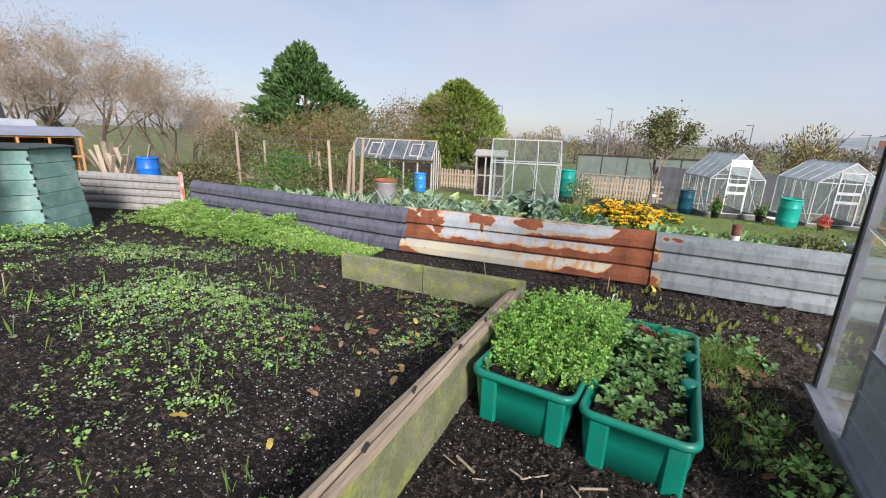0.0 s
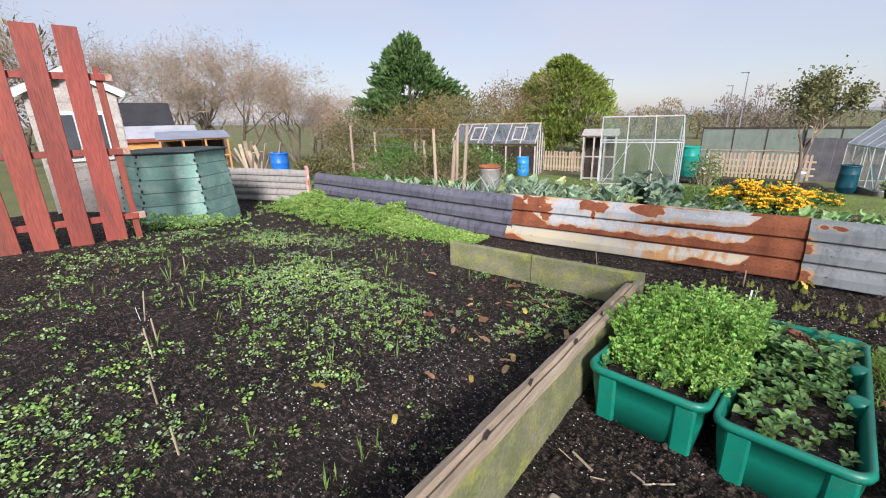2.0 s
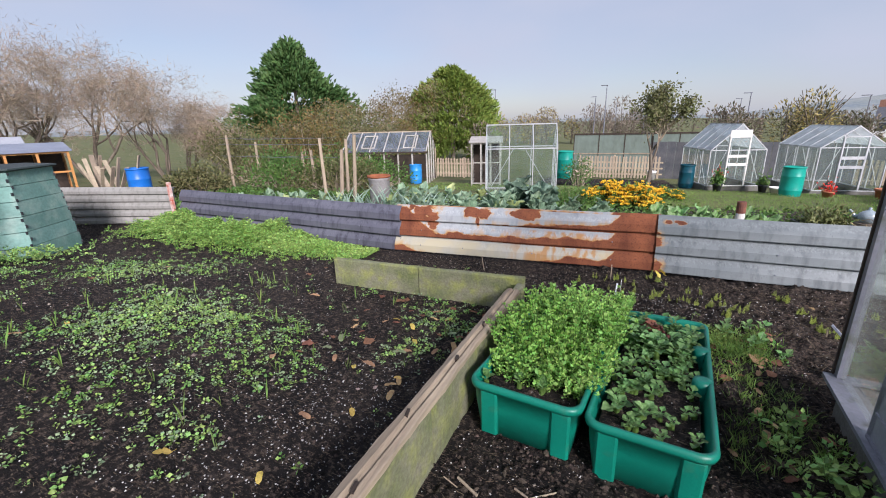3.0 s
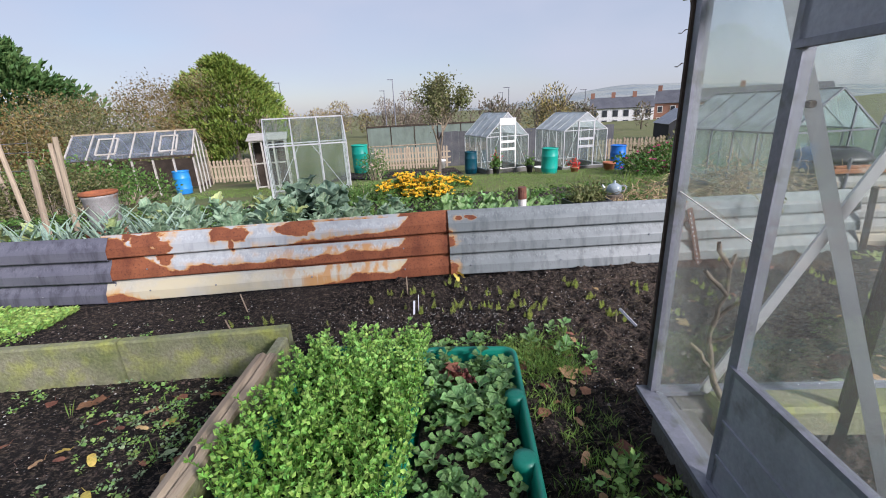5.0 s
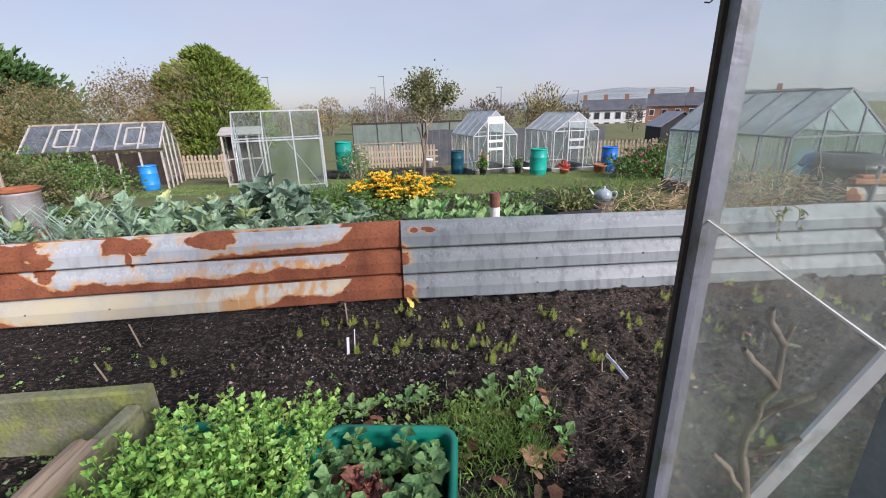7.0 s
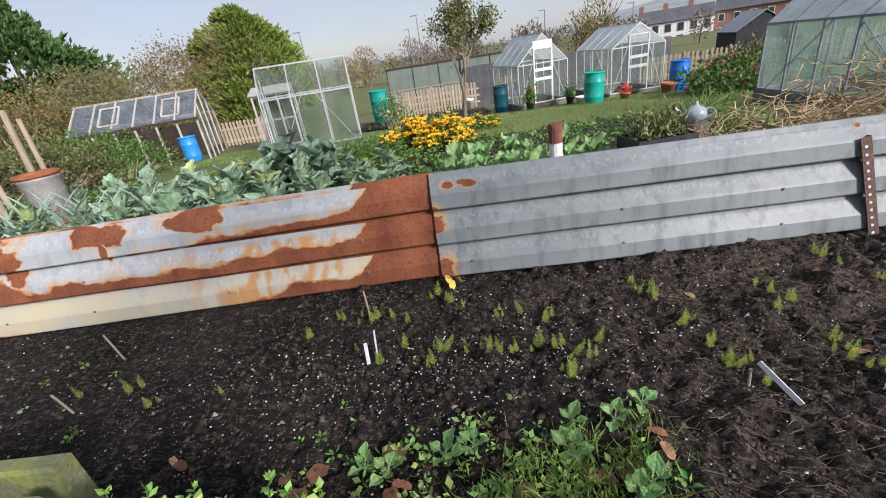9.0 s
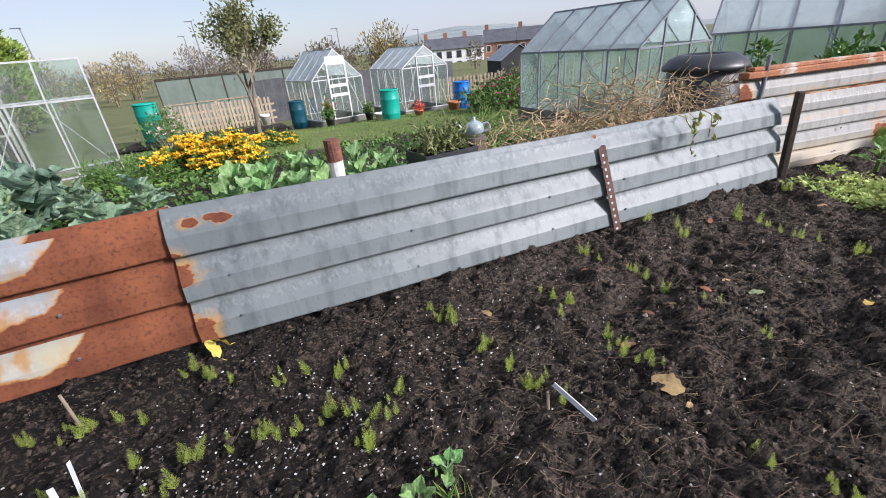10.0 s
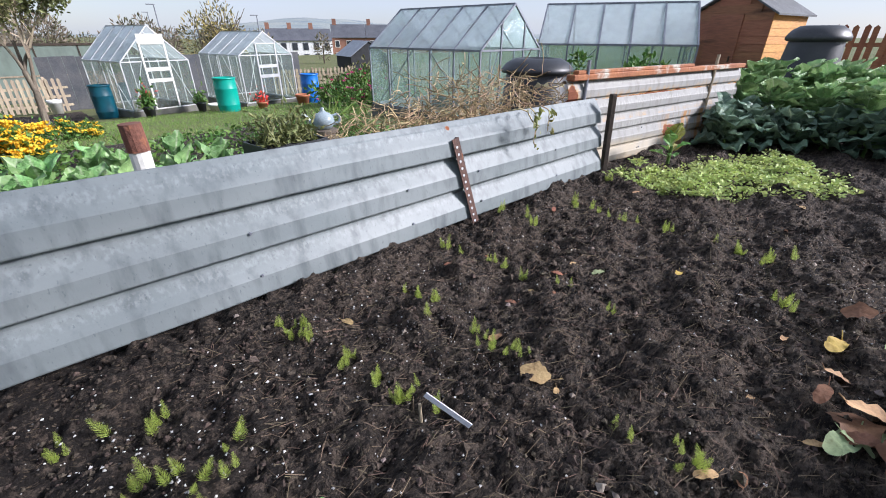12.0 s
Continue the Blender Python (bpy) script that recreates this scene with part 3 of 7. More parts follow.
BARKDARK = surf("dark_wood", (0.03, 0.022, 0.016), (0.05, 0.035, 0.025), 5.0, fine=40, rough=0.9)
rotten_timber()


# ---- green planters ----
def planter(w, l, h, m, label, grips):
    """A tapered plastic trough with a rolled rim; local x across, y along."""
    ob = thing("planter_box", label, "planter", m, "green plastic planters")
    bm = bmesh.new()

    def ring(ww, ll, z, r, n=6):
        out = []
        for sx, sy, a0 in ((1, 1, 0), (-1, 1, 90), (-1, -1, 180), (1, -1, 270)):
            for i in range(n):
                a = radians(a0 + 90 * i / (n - 1))
                out.append(bm.verts.new((sx * (ww / 2 - r) + r * math.cos(a), sy * (ll / 2 - r) + r * math.sin(a), z)))
        return out

    t = 0.05
    rings = [ring(w - 2 * t, l - 2 * t, 0.0, 0.05), ring(w - 1.0 * t, l - 1.0 * t, h * 0.55, 0.06), ring(w - 0.55 * t, l - 0.55 * t, h - 0.04, 0.07),
             ring(w, l, h - 0.042, 0.08), ring(w + 0.012, l + 0.012, h - 0.02, 0.085), ring(w, l, h, 0.08), ring(w - 0.035, l - 0.035, h + 0.002, 0.07),
             ring(w - 0.05, l - 0.05, h - 0.02, 0.06), ring(w - 0.08, l - 0.08, h * 0.5, 0.05), ring(w - 0.12, l - 0.12, 0.03, 0.04)]
    for p, q in zip(rings, rings[1:]):
        for i in range(len(p)):
            bm.faces.new((p[i], p[(i + 1) % len(p)], q[(i + 1) % len(q)], q[i]))
    bm.faces.new(rings[0][::-1]), bm.faces.new(rings[-1])
    part("tub", bm, GREENPLASTIC, ob, smooth=True)
    for x in (-w * 0.30, w * 0.34):
        bm = bmesh.new()
        box(bm, (x, -l / 2 + t * 0.62, h * 0.45), (0.10, 0.035, h * 0.9), Matrix.Rotation(0.075, 3, "X"), 0.012)
        part("rib", bm, GREENPLASTIC, ob)
    for y in grips:
        bm = bmesh.new()
        lathe(bm, [(0.042, h * 0.25), (0.044, h - 0.06), (0.05, h - 0.03), (0.046, h + 0.003), (0.02, h + 0.005), (0.001, h + 0.004)], 12, Matrix.Translation((w / 2 - 0.05, y, 0)))
        part("grip_pocket", bm, GREENPLASTIC, ob, "moulded hand grip", True)
    xs, ys = np.linspace(-w / 2 + 0.055, w / 2 - 0.055, 26), np.linspace(-l / 2 + 0.055, l / 2 - 0.055, 60)
    X, Y = np.meshgrid(xs, ys)
    Z = h - 0.085 + np.abs(fbm(X * 14, Y * 14, 51, 3)) * 0.035
    i = (np.arange(59)[:, None] * 26 + np.arange(25)).ravel()
    npmesh("soil", np.stack([X, Y, Z], -1).reshape(-1, 3), np.stack([i, i + 1, i + 27, i + 26], 1), SOIL, ob, True, "dark potting compost")
    return ob


PLANTER_A = pose(-0.222, 2.90, -0.215, -2.6, 0, -7)
PLANTER_B = pose(0.365, 2.83, -0.235, -2.6, 0, -7)
planter(0.60, 1.50, 0.32, PLANTER_A, "green plastic planter full of bright mint", ())
planter(0.55, 1.53, 0.32, PLANTER_B, "green plastic planter with strawberry runners and seedlings", (-0.10, 0.30))


# ---- greenhouses ----
def bars(ob, name, material, pairs, w, d=None, label=""):
    """Each bar a part of its own."""
    for a, b in pairs:
        bm = bmesh.new()
        beam(bm, a, b, w, d)
        part(name, bm, material, ob, label)


def pane(ob, pts, material, name="pane"):
    """A thin glass pane through three or four corners."""
    bm = bmesh.new()
    vs = [bm.verts.new(p) for p in pts]
    f = bm.faces.new(vs)
    f.normal_update()
    off = f.normal * 0.004
    vb = [bm.verts.new(Vector(p) - off) for p in pts]
    bm.faces.new(vb[::-1])
    for i in range(len(vs)):
        j = (i + 1) % len(vs)
        bm.faces.new((vs[i], vb[i], vb[j], vs[j]))
    o = part(name, bm, material, ob)
    o.visible_shadow = False
    return o


def greenhouse(label, m, L, W, eave, ridge, bays, frame_m=ALU, glass=GLASS, roof=ROOFGLASS, door=True, base=0.12, bar=0.03, dark_sides=False, base_m=GREYCON):
    """Span-roof greenhouse: gable with the door at local x = 0 to W (y = 0), the ridge runs along local y."""
    ob = thing("greenhouse", label, "greenhouse", m, "greenhouses on the allotments")
    bm = bmesh.new()
    for c, s in (((W / 2, 0.04, base / 2 - 0.2), (W + 0.1, 0.12, base + 0.4)), ((W / 2, L - 0.04, base / 2 - 0.2), (W + 0.1, 0.12, base + 0.4)),
                 ((0, L / 2, base / 2 - 0.2), (0.1, L - 0.2, base + 0.39)), ((W, L / 2, base / 2 - 0.2), (0.1, L - 0.2, base + 0.39))):
        box(bm, c, s)
    part("base", bm, base_m, ob, "low concrete base")
    ys = [L * i / bays for i in range(bays + 1)]
    bars(ob, "wall_bar", frame_m, [((x, y, base), (x, y, eave)) for x in (0, W) for y in ys], bar)
    bars(ob, "roof_bar", frame_m, [((x, y, eave), (W / 2, y, ridge)) for x in (0, W) for y in ys], bar)
    bars(ob, "rail", frame_m, [((x, 0, z), (x, L, z)) for x in (0, W) for z in (base + 0.015, eave)] + [((W / 2, 0, ridge), (W / 2, L, ridge))], bar * 1.2)
    bars(ob, "gable_rail", frame_m, [((0, y, z), (W, y, z)) for y in (0, L) for z in (base + 0.015, eave)], bar)
    bars(ob, "brace", frame_m, [((W * 0.02, 0.02, base), (W * 0.30, 0.02, eave)), ((W * 0.98, 0.02, base), (W * 0.70, 0.02, eave)), ((0.02, 0.1, base), (0.02, L * 0.42, eave)), ((0.02, L * 0.95, base), (0.02, L * 0.55, eave))], bar * 0.6)
    zt = lambda x: eave + (ridge - eave) * (1 - abs(2 * x / W - 1))  # noqa: E731
    xs = [0, W * 0.31, W * 0.69, W]
    bars(ob, "gable_bar", frame_m, [((x, y, base), (x, y, zt(x))) for y in (0, L) for x in xs[1:3]], bar)
    for x in (0, W):
        for a, b in zip(ys, ys[1:]):
            pane(ob, [(x, a, base), (x, b, base), (x, b, eave), (x, a, eave)], glass)
            pane(ob, [(x, a, eave), (x, b, eave), (W / 2, b, ridge), (W / 2, a, ridge)], roof)
    for y in (0, L):
        for a, b in zip(xs, xs[1:]):
            if door and y == 0 and a == xs[1]:
                continue
            pts = [(a, y, base), (b, y, base), (b, y, zt(b))] + ([(W / 2, y, ridge)] if a == xs[1] else []) + [(a, y, zt(a))]
            pane(ob, pts, glass)
    if door:
        door_parts(ob, xs[1] + 0.02, xs[2] - 0.02, base, eave + (ridge - eave) * 0.5, -0.02, WHITEPAINT if door == "white" else frame_m, glass, (0.45, 0.62))
        if door == "white":
            bm = bmesh.new()
            beam(bm, (W * 0.31, -0.012, eave + (ridge - eave) * 0.62), (W * 0.69, -0.012, eave + (ridge - eave) * 0.62), 0.02, (ridge - eave) * 0.30)
            part("gable_panel", bm, WHITEPAINT, ob, "white panel above the door")
    return ob


def door_parts(ob, a, b, z0, h, y, frame_m, glass, mid=(0.5,), w=0.045, kick=None, panel_m=None):
    """A framed door leaf as one part with its panes."""
    bm = bmesh.new()
    for p, q in (((a, y, z0), (a, y, h)), ((b, y, z0), (b, y, h)), ((a, y, h), (b, y, h)), ((a, y, z0 + 0.02), (b, y, z0 + 0.02))):
        beam(bm, p, q, w, 0.03)
    for k in mid:
        z = z0 + (h - z0) * k
        beam(bm, (a, y, z), (b, y, z), 0.03, w * 2.2)
    d = part("door", bm, frame_m, ob, "framed glass door")
    zz = [z0] + [z0 + (h - z0) * k for k in mid] + [h]
    for p, q in zip(zz, zz[1:]):
        pane(d, [(a, y + 0.01, p), (b, y + 0.01, p), (b, y + 0.01, q), (a, y + 0.01, q)], glass)
    return d

# ---- greenhouses in place ----
greenhouse("small aluminium greenhouse with a white door", pose(2.8, 19.1, -1.31, 0, 0, 15), 2.6, 1.9, 1.5, 2.44, 4, door="white", base=0.16)
greenhouse("aluminium greenhouse with a frosted roof beside the barrels", pose(6.0, 19.0, -1.31, 0, 0, 10), 2.8, 1.95, 1.6, 2.30, 4)
greenhouse("aluminium greenhouse standing among cabbages", pose(-4.75, 15.35, -0.98, 0, 0, -74.5), 2.35, 1.3, 1.55, 2.32, 3, door=False, base=0.03, glass=GLASS, roof=GLASS)
greenhouse("large aluminium greenhouse with milky green glass", pose(6.88, 9.05, -0.56, 0, 0, 5), 3.1, 1.9, 1.22, 1.97, 5, frame_m=DARKALU, glass=POLYGLASS, door=False, base=0.05)
greenhouse("long aluminium greenhouse near the brown shed", pose(10.84, 10.48, -0.56, 0, 0, -150.6), 3.0, 2.0, 1.30, 2.08, 5, frame_m=DARKALU, glass=POLYGLASS, door=False, base=0.05)


# ---- trees and shrubs ----
def blades(centres, dirs, sizes, width, seed, fold=0.25, droop=0.0):
    """Leaf blades of four triangles: arrays of places, ways and lengths to vertices and faces."""
    r = np.random.default_rng(seed)
    n = len(centres)
    d = dirs / (np.linalg.norm(dirs, axis=1, keepdims=True) + 1e-9)
    h = r.normal(size=(n, 3))
    s = np.cross(d, h)
    s /= np.linalg.norm(s, axis=1, keepdims=True) + 1e-9
    u = np.cross(s, d)
    L = sizes[:, None]
    W = L * width
    tip = centres + d * L - np.array([0, 0, 1.0]) * droop * L
    mid = centres + d * L * 0.5 - u * W * fold
    a = centres + d * L * 0.45 + s * W * 0.5
    b = centres + d * L * 0.45 - s * W * 0.5
    v = np.stack([centres, a, tip, b, mid], 1).reshape(-1, 3)
    k = np.arange(n)[:, None] * 5
    f = np.concatenate([k + [0, 1, 4], k + [1, 2, 4], k + [2, 3, 4], k + [3, 0, 4]])
    return v, f


def tubes(segs, sides=4):
    """Tapered tubes from rows of (start, end, radius at start, radius at end)."""
    S = np.array([[*a, *b, r0, r1] for a, b, r0, r1 in segs], float)
    A, B, R0, R1 = S[:, :3], S[:, 3:6], S[:, 6:7], S[:, 7:8]
    d = B - A
    d /= np.linalg.norm(d, axis=1, keepdims=True) + 1e-9
    h = np.where(np.abs(d[:, 2:3]) < 0.9, [[0, 0, 1.0]], [[1.0, 0, 0]])
    x = np.cross(d, h)
    x /= np.linalg.norm(x, axis=1, keepdims=True) + 1e-9
    y = np.cross(d, x)
    ring = []
    for i in range(sides):
        a = 2 * math.pi * i / sides
        o = x * math.cos(a) + y * math.sin(a)
        ring += [A + o * R0, B + o * R1]
    v = np.stack(ring, 1).reshape(-1, 3)
    k = np.arange(len(S))[:, None] * 2 * sides
    f = np.concatenate([k + [2 * i, 2 * ((i + 1) % sides), 2 * ((i + 1) % sides) + 1, 2 * i + 1] for i in range(sides)])
    return v, f


def grow(r, start, way, length, radius, depth, segs, tips, split=3, spread=0.65, up=0.15, shrink=0.68):
    """Grows one limb and its branches."""
    p, w = np.array(start, float), np.array(way, float)
    n = 3
    for i in range(n):
        w = w + r.normal(size=3) * 0.16 + np.array([0, 0, up * 0.3])
        w /= np.linalg.norm(w)
        q = p + w * length / n
        r0, r1 = radius * (1 - 0.3 * i / n), radius * (1 - 0.3 * (i + 1) / n)
        segs.append((p, q, r0, r1))
        p = q
        if depth > 0 and i >= 1:
            for _ in range(split if i == n - 1 else 1):
                nw = w + r.normal(size=3) * spread
                nw[2] += up
                nw /= np.linalg.norm(nw)
                grow(r, p, nw, length * shrink * r.uniform(0.75, 1.15), r1 * 0.68, depth - 1, segs, tips, split, spread, up, shrink)
    if depth <= 1:
        tips.append((p, w))


def bare_tree(label, x, y, h, seed, depth=5, stems=3, twig=TWIG, leaves=None, leaf_n=0, leaf_size=0.08, spread=0.62, split=3, r0=0.02, category="tree", name="bare_tree", trunk_m=BARK, leaf_w=0.62):
    r = np.random.default_rng(seed)
    ob = thing(name, label, category, pose(x, y, float(gz(x, y)) - 0.05))
    segs, tips = [], []
    for s in range(stems):
        a = r.uniform(0, 6.28)
        grow(r, (0.12 * math.cos(a), 0.12 * math.sin(a), 0), (0.35 * math.cos(a) * (stems > 1), 0.35 * math.sin(a) * (stems > 1), 1), h * 0.36, h * r0, depth, segs, tips, split, spread)
    top = max(float(b[2]) for _, b, _, _ in segs)
    k = h / top
    segs = [(np.array(a) * k, np.array(b) * k, p, max(q, 0.0035 * k)) for a, b, p, q in segs]
    big = [s for s in segs if s[2] > h * r0 * 0.4]
    small = [s for s in segs if s[2] <= h * r0 * 0.4]
    npmesh("trunk", *tubes(big, 7), trunk_m, ob, True)
    npmesh("branchwork", *tubes(small, 3), twig, ob)
    if leaves is not None and leaf_n:
        T = np.array([p * k for p, _ in tips])
        c = T[r.integers(0, len(T), leaf_n)] + r.normal(size=(leaf_n, 3)) * h * 0.035
        d = r.normal(size=(leaf_n, 3))
        npmesh("crown", *blades(c, d, leaf_size * r.uniform(0.6, 1.3, leaf_n), leaf_w, seed), leaves, ob)
    return ob


def conifer(label, x, y, h, w, seed, mat_, sprays=9000, lean=0.0, belly=0.35, jag=0.25, size=0.30, peak=0.6):
    """A dense conifer: trunk and a crown of many upright sprays on tiers of boughs."""
    r = np.random.default_rng(seed)
    ob = thing("conifer_tree", label, "tree", pose(x, y, float(gz(x, y))))
    bm = bmesh.new()
    rod(bm, (0, 0, -0.2), (0, 0, h * 0.93), h * 0.03, h * 0.004, 8)
    part("trunk", bm, BARK, ob)
    boughs = 420
    t = r.uniform(0.02, 1, boughs) ** 0.85
    a = r.uniform(0, 2 * math.pi, boughs)
    lump = 1 + jag * np.array([float(fbm(np.array(math.cos(q) * 2.2 + 9), np.array(z * 7 + math.sin(q) * 2.2), seed, 3)) for q, z in zip(a, t)])
    shape = np.where(t < belly, 0.72 + 0.28 * t / belly, np.clip((1 - t) / (1 - belly), 0, 1) ** peak)
    R = w / 2 * shape * lump
    k = sprays // boughs
    i = np.repeat(np.arange(boughs), k)
    n = len(i)
    f = r.uniform(0.35, 1.02, n) ** 0.6
    ca = a[i] + r.normal(size=n) * 0.16
    rad = R[i] * f
    z = h * t[i] + (f - 0.6) * h * 0.05 + r.normal(size=n) * h * 0.018
    c = np.stack([rad * np.cos(ca), rad * np.sin(ca), z], 1)
    d = np.stack([np.cos(ca), np.sin(ca), r.uniform(0.15, 1.5, n)], 1) + r.normal(size=(n, 3)) * 0.35
    npmesh("crown", *blades(c, d, size * r.uniform(0.5, 1.25, n), 0.42, seed), mat_, ob)
    return ob


def shrub(label, x, y, h, w, seed, mat_, n=5000, size=0.1, name="shrub", flowers=None, fn=0, fsize=0.09, depth_w=None, width=0.6, z=None, clumps=None):
    """A bushy plant: stems and many leaves in clumps with gaps."""
    r = np.random.default_rng(seed)
    ob = thing(name, label, "bush", pose(x, y, float(gz(x, y)) if z is None else z))
    dw = depth_w or w
    m = clumps or max(8, int(20 * w * dw / (h * h + 0.3)) + 12)
    cc = np.stack([r.uniform(-0.5, 0.5, m) * w, r.uniform(-0.5, 0.5, m) * dw, r.uniform(0.25, 0.85, m) * h], 1)
    cc[:, 2] *= 1 - 0.7 * ((cc[:, 0] / w * 2) ** 2 + (cc[:, 1] / dw * 2) ** 2).clip(0, 1) * 0.6
    segs = [((q[0] * 0.4, q[1] * 0.4, -0.03), tuple(q), 0.012 * h + 0.003, 0.004) for q in cc]
    npmesh("stemwork", *tubes(segs, 4), TWIG, ob)
    i = r.integers(0, m, n)
    c = cc[i] + r.normal(size=(n, 3)) * np.array([0.13, 0.13, 0.12]) * min(h, w) * 1.0
    c[:, 2] = np.abs(c[:, 2])
    d = (c - cc[i]) + r.normal(size=(n, 3)) * 0.08 + np.array([0, 0, 0.05])
    npmesh("foliage", *blades(c, d, size * r.uniform(0.5, 1.3, n), width, seed), mat_, ob)
    if flowers is not None:
        j = r.integers(0, m, fn)
        fc = cc[j] + r.normal(size=(fn, 3)) * np.array([0.14, 0.14, 0.05]) * min(h, w) + np.array([0, 0, 0.12 * h])
        v, fa = [], []
        for s in range(5):
            a = 2 * math.pi * s / 5
            dd = np.repeat([[math.cos(a), math.sin(a) - 0.3, 0.55]], fn, 0)
            v1, f1 = blades(fc, dd, fsize * np.ones(fn), 0.8, seed + s)
            fa.append(f1 + sum(len(q) for q in v))
            v.append(v1)
        npmesh("blossom", np.concatenate(v), np.concatenate(fa), flowers, ob)
    return ob


DARKGREEN = leafmat("conifer_green", (0.065, 0.135, 0.04), (0.11, 0.20, 0.065))
LIMEGREEN = leafmat("golden_conifer_green", (0.15, 0.22, 0.04), (0.23, 0.30, 0.065))
HEDGEGREEN = leafmat("hedge_leaves", (0.11, 0.125, 0.045), (0.18, 0.165, 0.07), 0.45)
AUTUMN = leafmat("autumn_leaves", (0.22, 0.15, 0.05), (0.14, 0.13, 0.05), 0.45)
APPLELEAF = leafmat("apple_leaves", (0.13, 0.15, 0.055), (0.20, 0.20, 0.085), 0.4)
GREENLEAF = leafmat("green_leaves", (0.07, 0.15, 0.03), (0.12, 0.22, 0.05))
MINTLEAF = leafmat("mint_leaves", (0.25, 0.49, 0.09), (0.38, 0.62, 0.17), 0.45, 0.45)
WEEDLEAF = leafmat("weed_leaves", (0.17, 0.33, 0.075), (0.29, 0.45, 0.135), 0.5)
YELLOW = leafmat("marigold_flowers", (0.85, 0.52, 0.03), (0.92, 0.62, 0.05), 0.2, 0.15)
PALEROSE = leafmat("pale_roses", (0.75, 0.62, 0.55), (0.7, 0.5, 0.45), 0.2, 0.15)
BARETWIG = leafmat("bare_twigs", (0.36, 0.285, 0.20), (0.26, 0.205, 0.15), 0.35, 0.1)
STRAW = leafmat("dead_straw", (0.46, 0.35, 0.20), (0.30, 0.21, 0.11), 0.4, 0.1)

conifer("tall dark green conifer with a ragged top", -36.1, 40.3, 12.2, 11.6, 21, DARKGREEN, 20000, belly=0.3, jag=0.8, size=0.72, peak=0.66)
conifer("rounded golden-green conifer among the plots", -17.4, 42.3, 8.7, 10.4, 22, LIMEGREEN, 26000, belly=0.38, jag=0.45, size=0.46, peak=0.58)
for k, (x, y, h) in enumerate(((-26.5, 7.2, 6.4), (-25.5, 10.0, 6.9), (-24.8, 12.6, 6.9), (-23.0, 15.2, 6.0), (-28.0, 13.0, 6.6), (-25.0, 18.0, 5.0), (-26.0, 4.0, 6.8), (-22.0, 18.2, 4.2))):
    bare_tree("bare grey-brown hawthorn with tangled twigs", x, y, h, 100 + k, 6, 4, leaves=BARETWIG, leaf_n=6500, leaf_size=0.30, r0=0.013, split=2, leaf_w=0.06)
for k, (x, y, h) in enumerate(((-22.5, 38.0, 7.6), (-18.6, 39.9, 7.7), (-26.5, 36.5, 6.5))):
    bare_tree("slender birch with thin yellowed leaves", x, y, h, 120 + k, 5, 2, leaves=AUTUMN, leaf_n=3200, leaf_size=0.18, r0=0.012)
for k, (x, y, h, w) in enumerate(((-14.8, 17.3, 3.9, 3.4), (-16.9, 15.8, 3.6, 3.2), (-13.4, 20.5, 3.6, 3.6), (-18.5, 19.5, 3.9, 4.0), (-15.5, 21.5, 4.3, 4.0), (-18.2, 24.5, 3.8, 4.0), (-14.2, 25.0, 4.0, 4.0))):
    shrub("rambling mixed hedge shrub turning brown", x, y, h, w, 140 + k, HEDGEGREEN if k % 3 else AUTUMN, 5200, 0.13)
bare_tree("small apple tree with a thinning crown", 0.66, 18.9, 3.9, 153, 4, 1, leaves=APPLELEAF, leaf_n=3600, leaf_size=0.11, r0=0.022, name="apple_tree", spread=0.26)

# ---- the neighbours' plots ----
def on(x, y, dz=0.0, rz=0.0):
    return pose(x, y, float(gz(x, y)) + dz, 0, 0, rz)


def barrel(label, x, y, h, r, material, lid=False, z=None):
    ob = thing("barrel", label, "barrel", on(x, y) if z is None else pose(x, y, z), "plastic water barrels")
    bm = bmesh.new()
    lathe(bm, [(0.001, 0), (r * 0.9, 0), (r * 0.93, h * 0.03), (r, h * 0.2), (r * 1.02, h * 0.22), (r * 1.02, h * 0.24), (r, h * 0.26), (r * 1.01, h * 0.66), (r * 1.03, h * 0.68), (r * 1.03, h * 0.7),
               (r, h * 0.72), (r * 0.97, h * 0.96), (r * 0.99, h), (r * 0.9, h), (r * 0.88, h * 0.94), (0.001, h * 0.94)], 24)
    part("drum", bm, material, ob, smooth=True)
    bm = bmesh.new()
    lathe(bm, [(r * 1.0, h * 0.955), (r * 1.05, h * 0.965), (r * 1.05, h * 0.995), (r * 0.98, h * 1.005)], 24)
    part("rim", bm, material, ob, smooth=True)
    return ob


barrel("turquoise plastic barrel before the greenhouse", 5.05, 17.75, 0.98, 0.31, TEALPLASTIC)
barrel("bright blue plastic barrel beside the greenhouse", 7.85, 18.0, 0.95, 0.29, BLUEPLASTIC)
barrel("dark blue-green barrel by the small greenhouse", 2.2, 19.9, 0.95, 0.27, surf("petrol_plastic", (0.0, 0.07, 0.10), (0.0, 0.05, 0.08), 3.0, rough=0.45, bump=0.05))
barrel("light blue plastic barrel by the wooden greenhouse", -8.9, 17.5, 0.85, 0.28, surf("light_blue_plastic", (0.02, 0.26, 0.62), (0.02, 0.2, 0.52), 3.0, rough=0.4, bump=0.05))
barrel("blue plastic barrel beside a heap of planks", -12.15, 7.45, 0.95, 0.27, BLUEPLASTIC)
barrel("turquoise tank behind the picket fence", -3.25, 24.3, 1.5, 0.42, TEALPLASTIC)


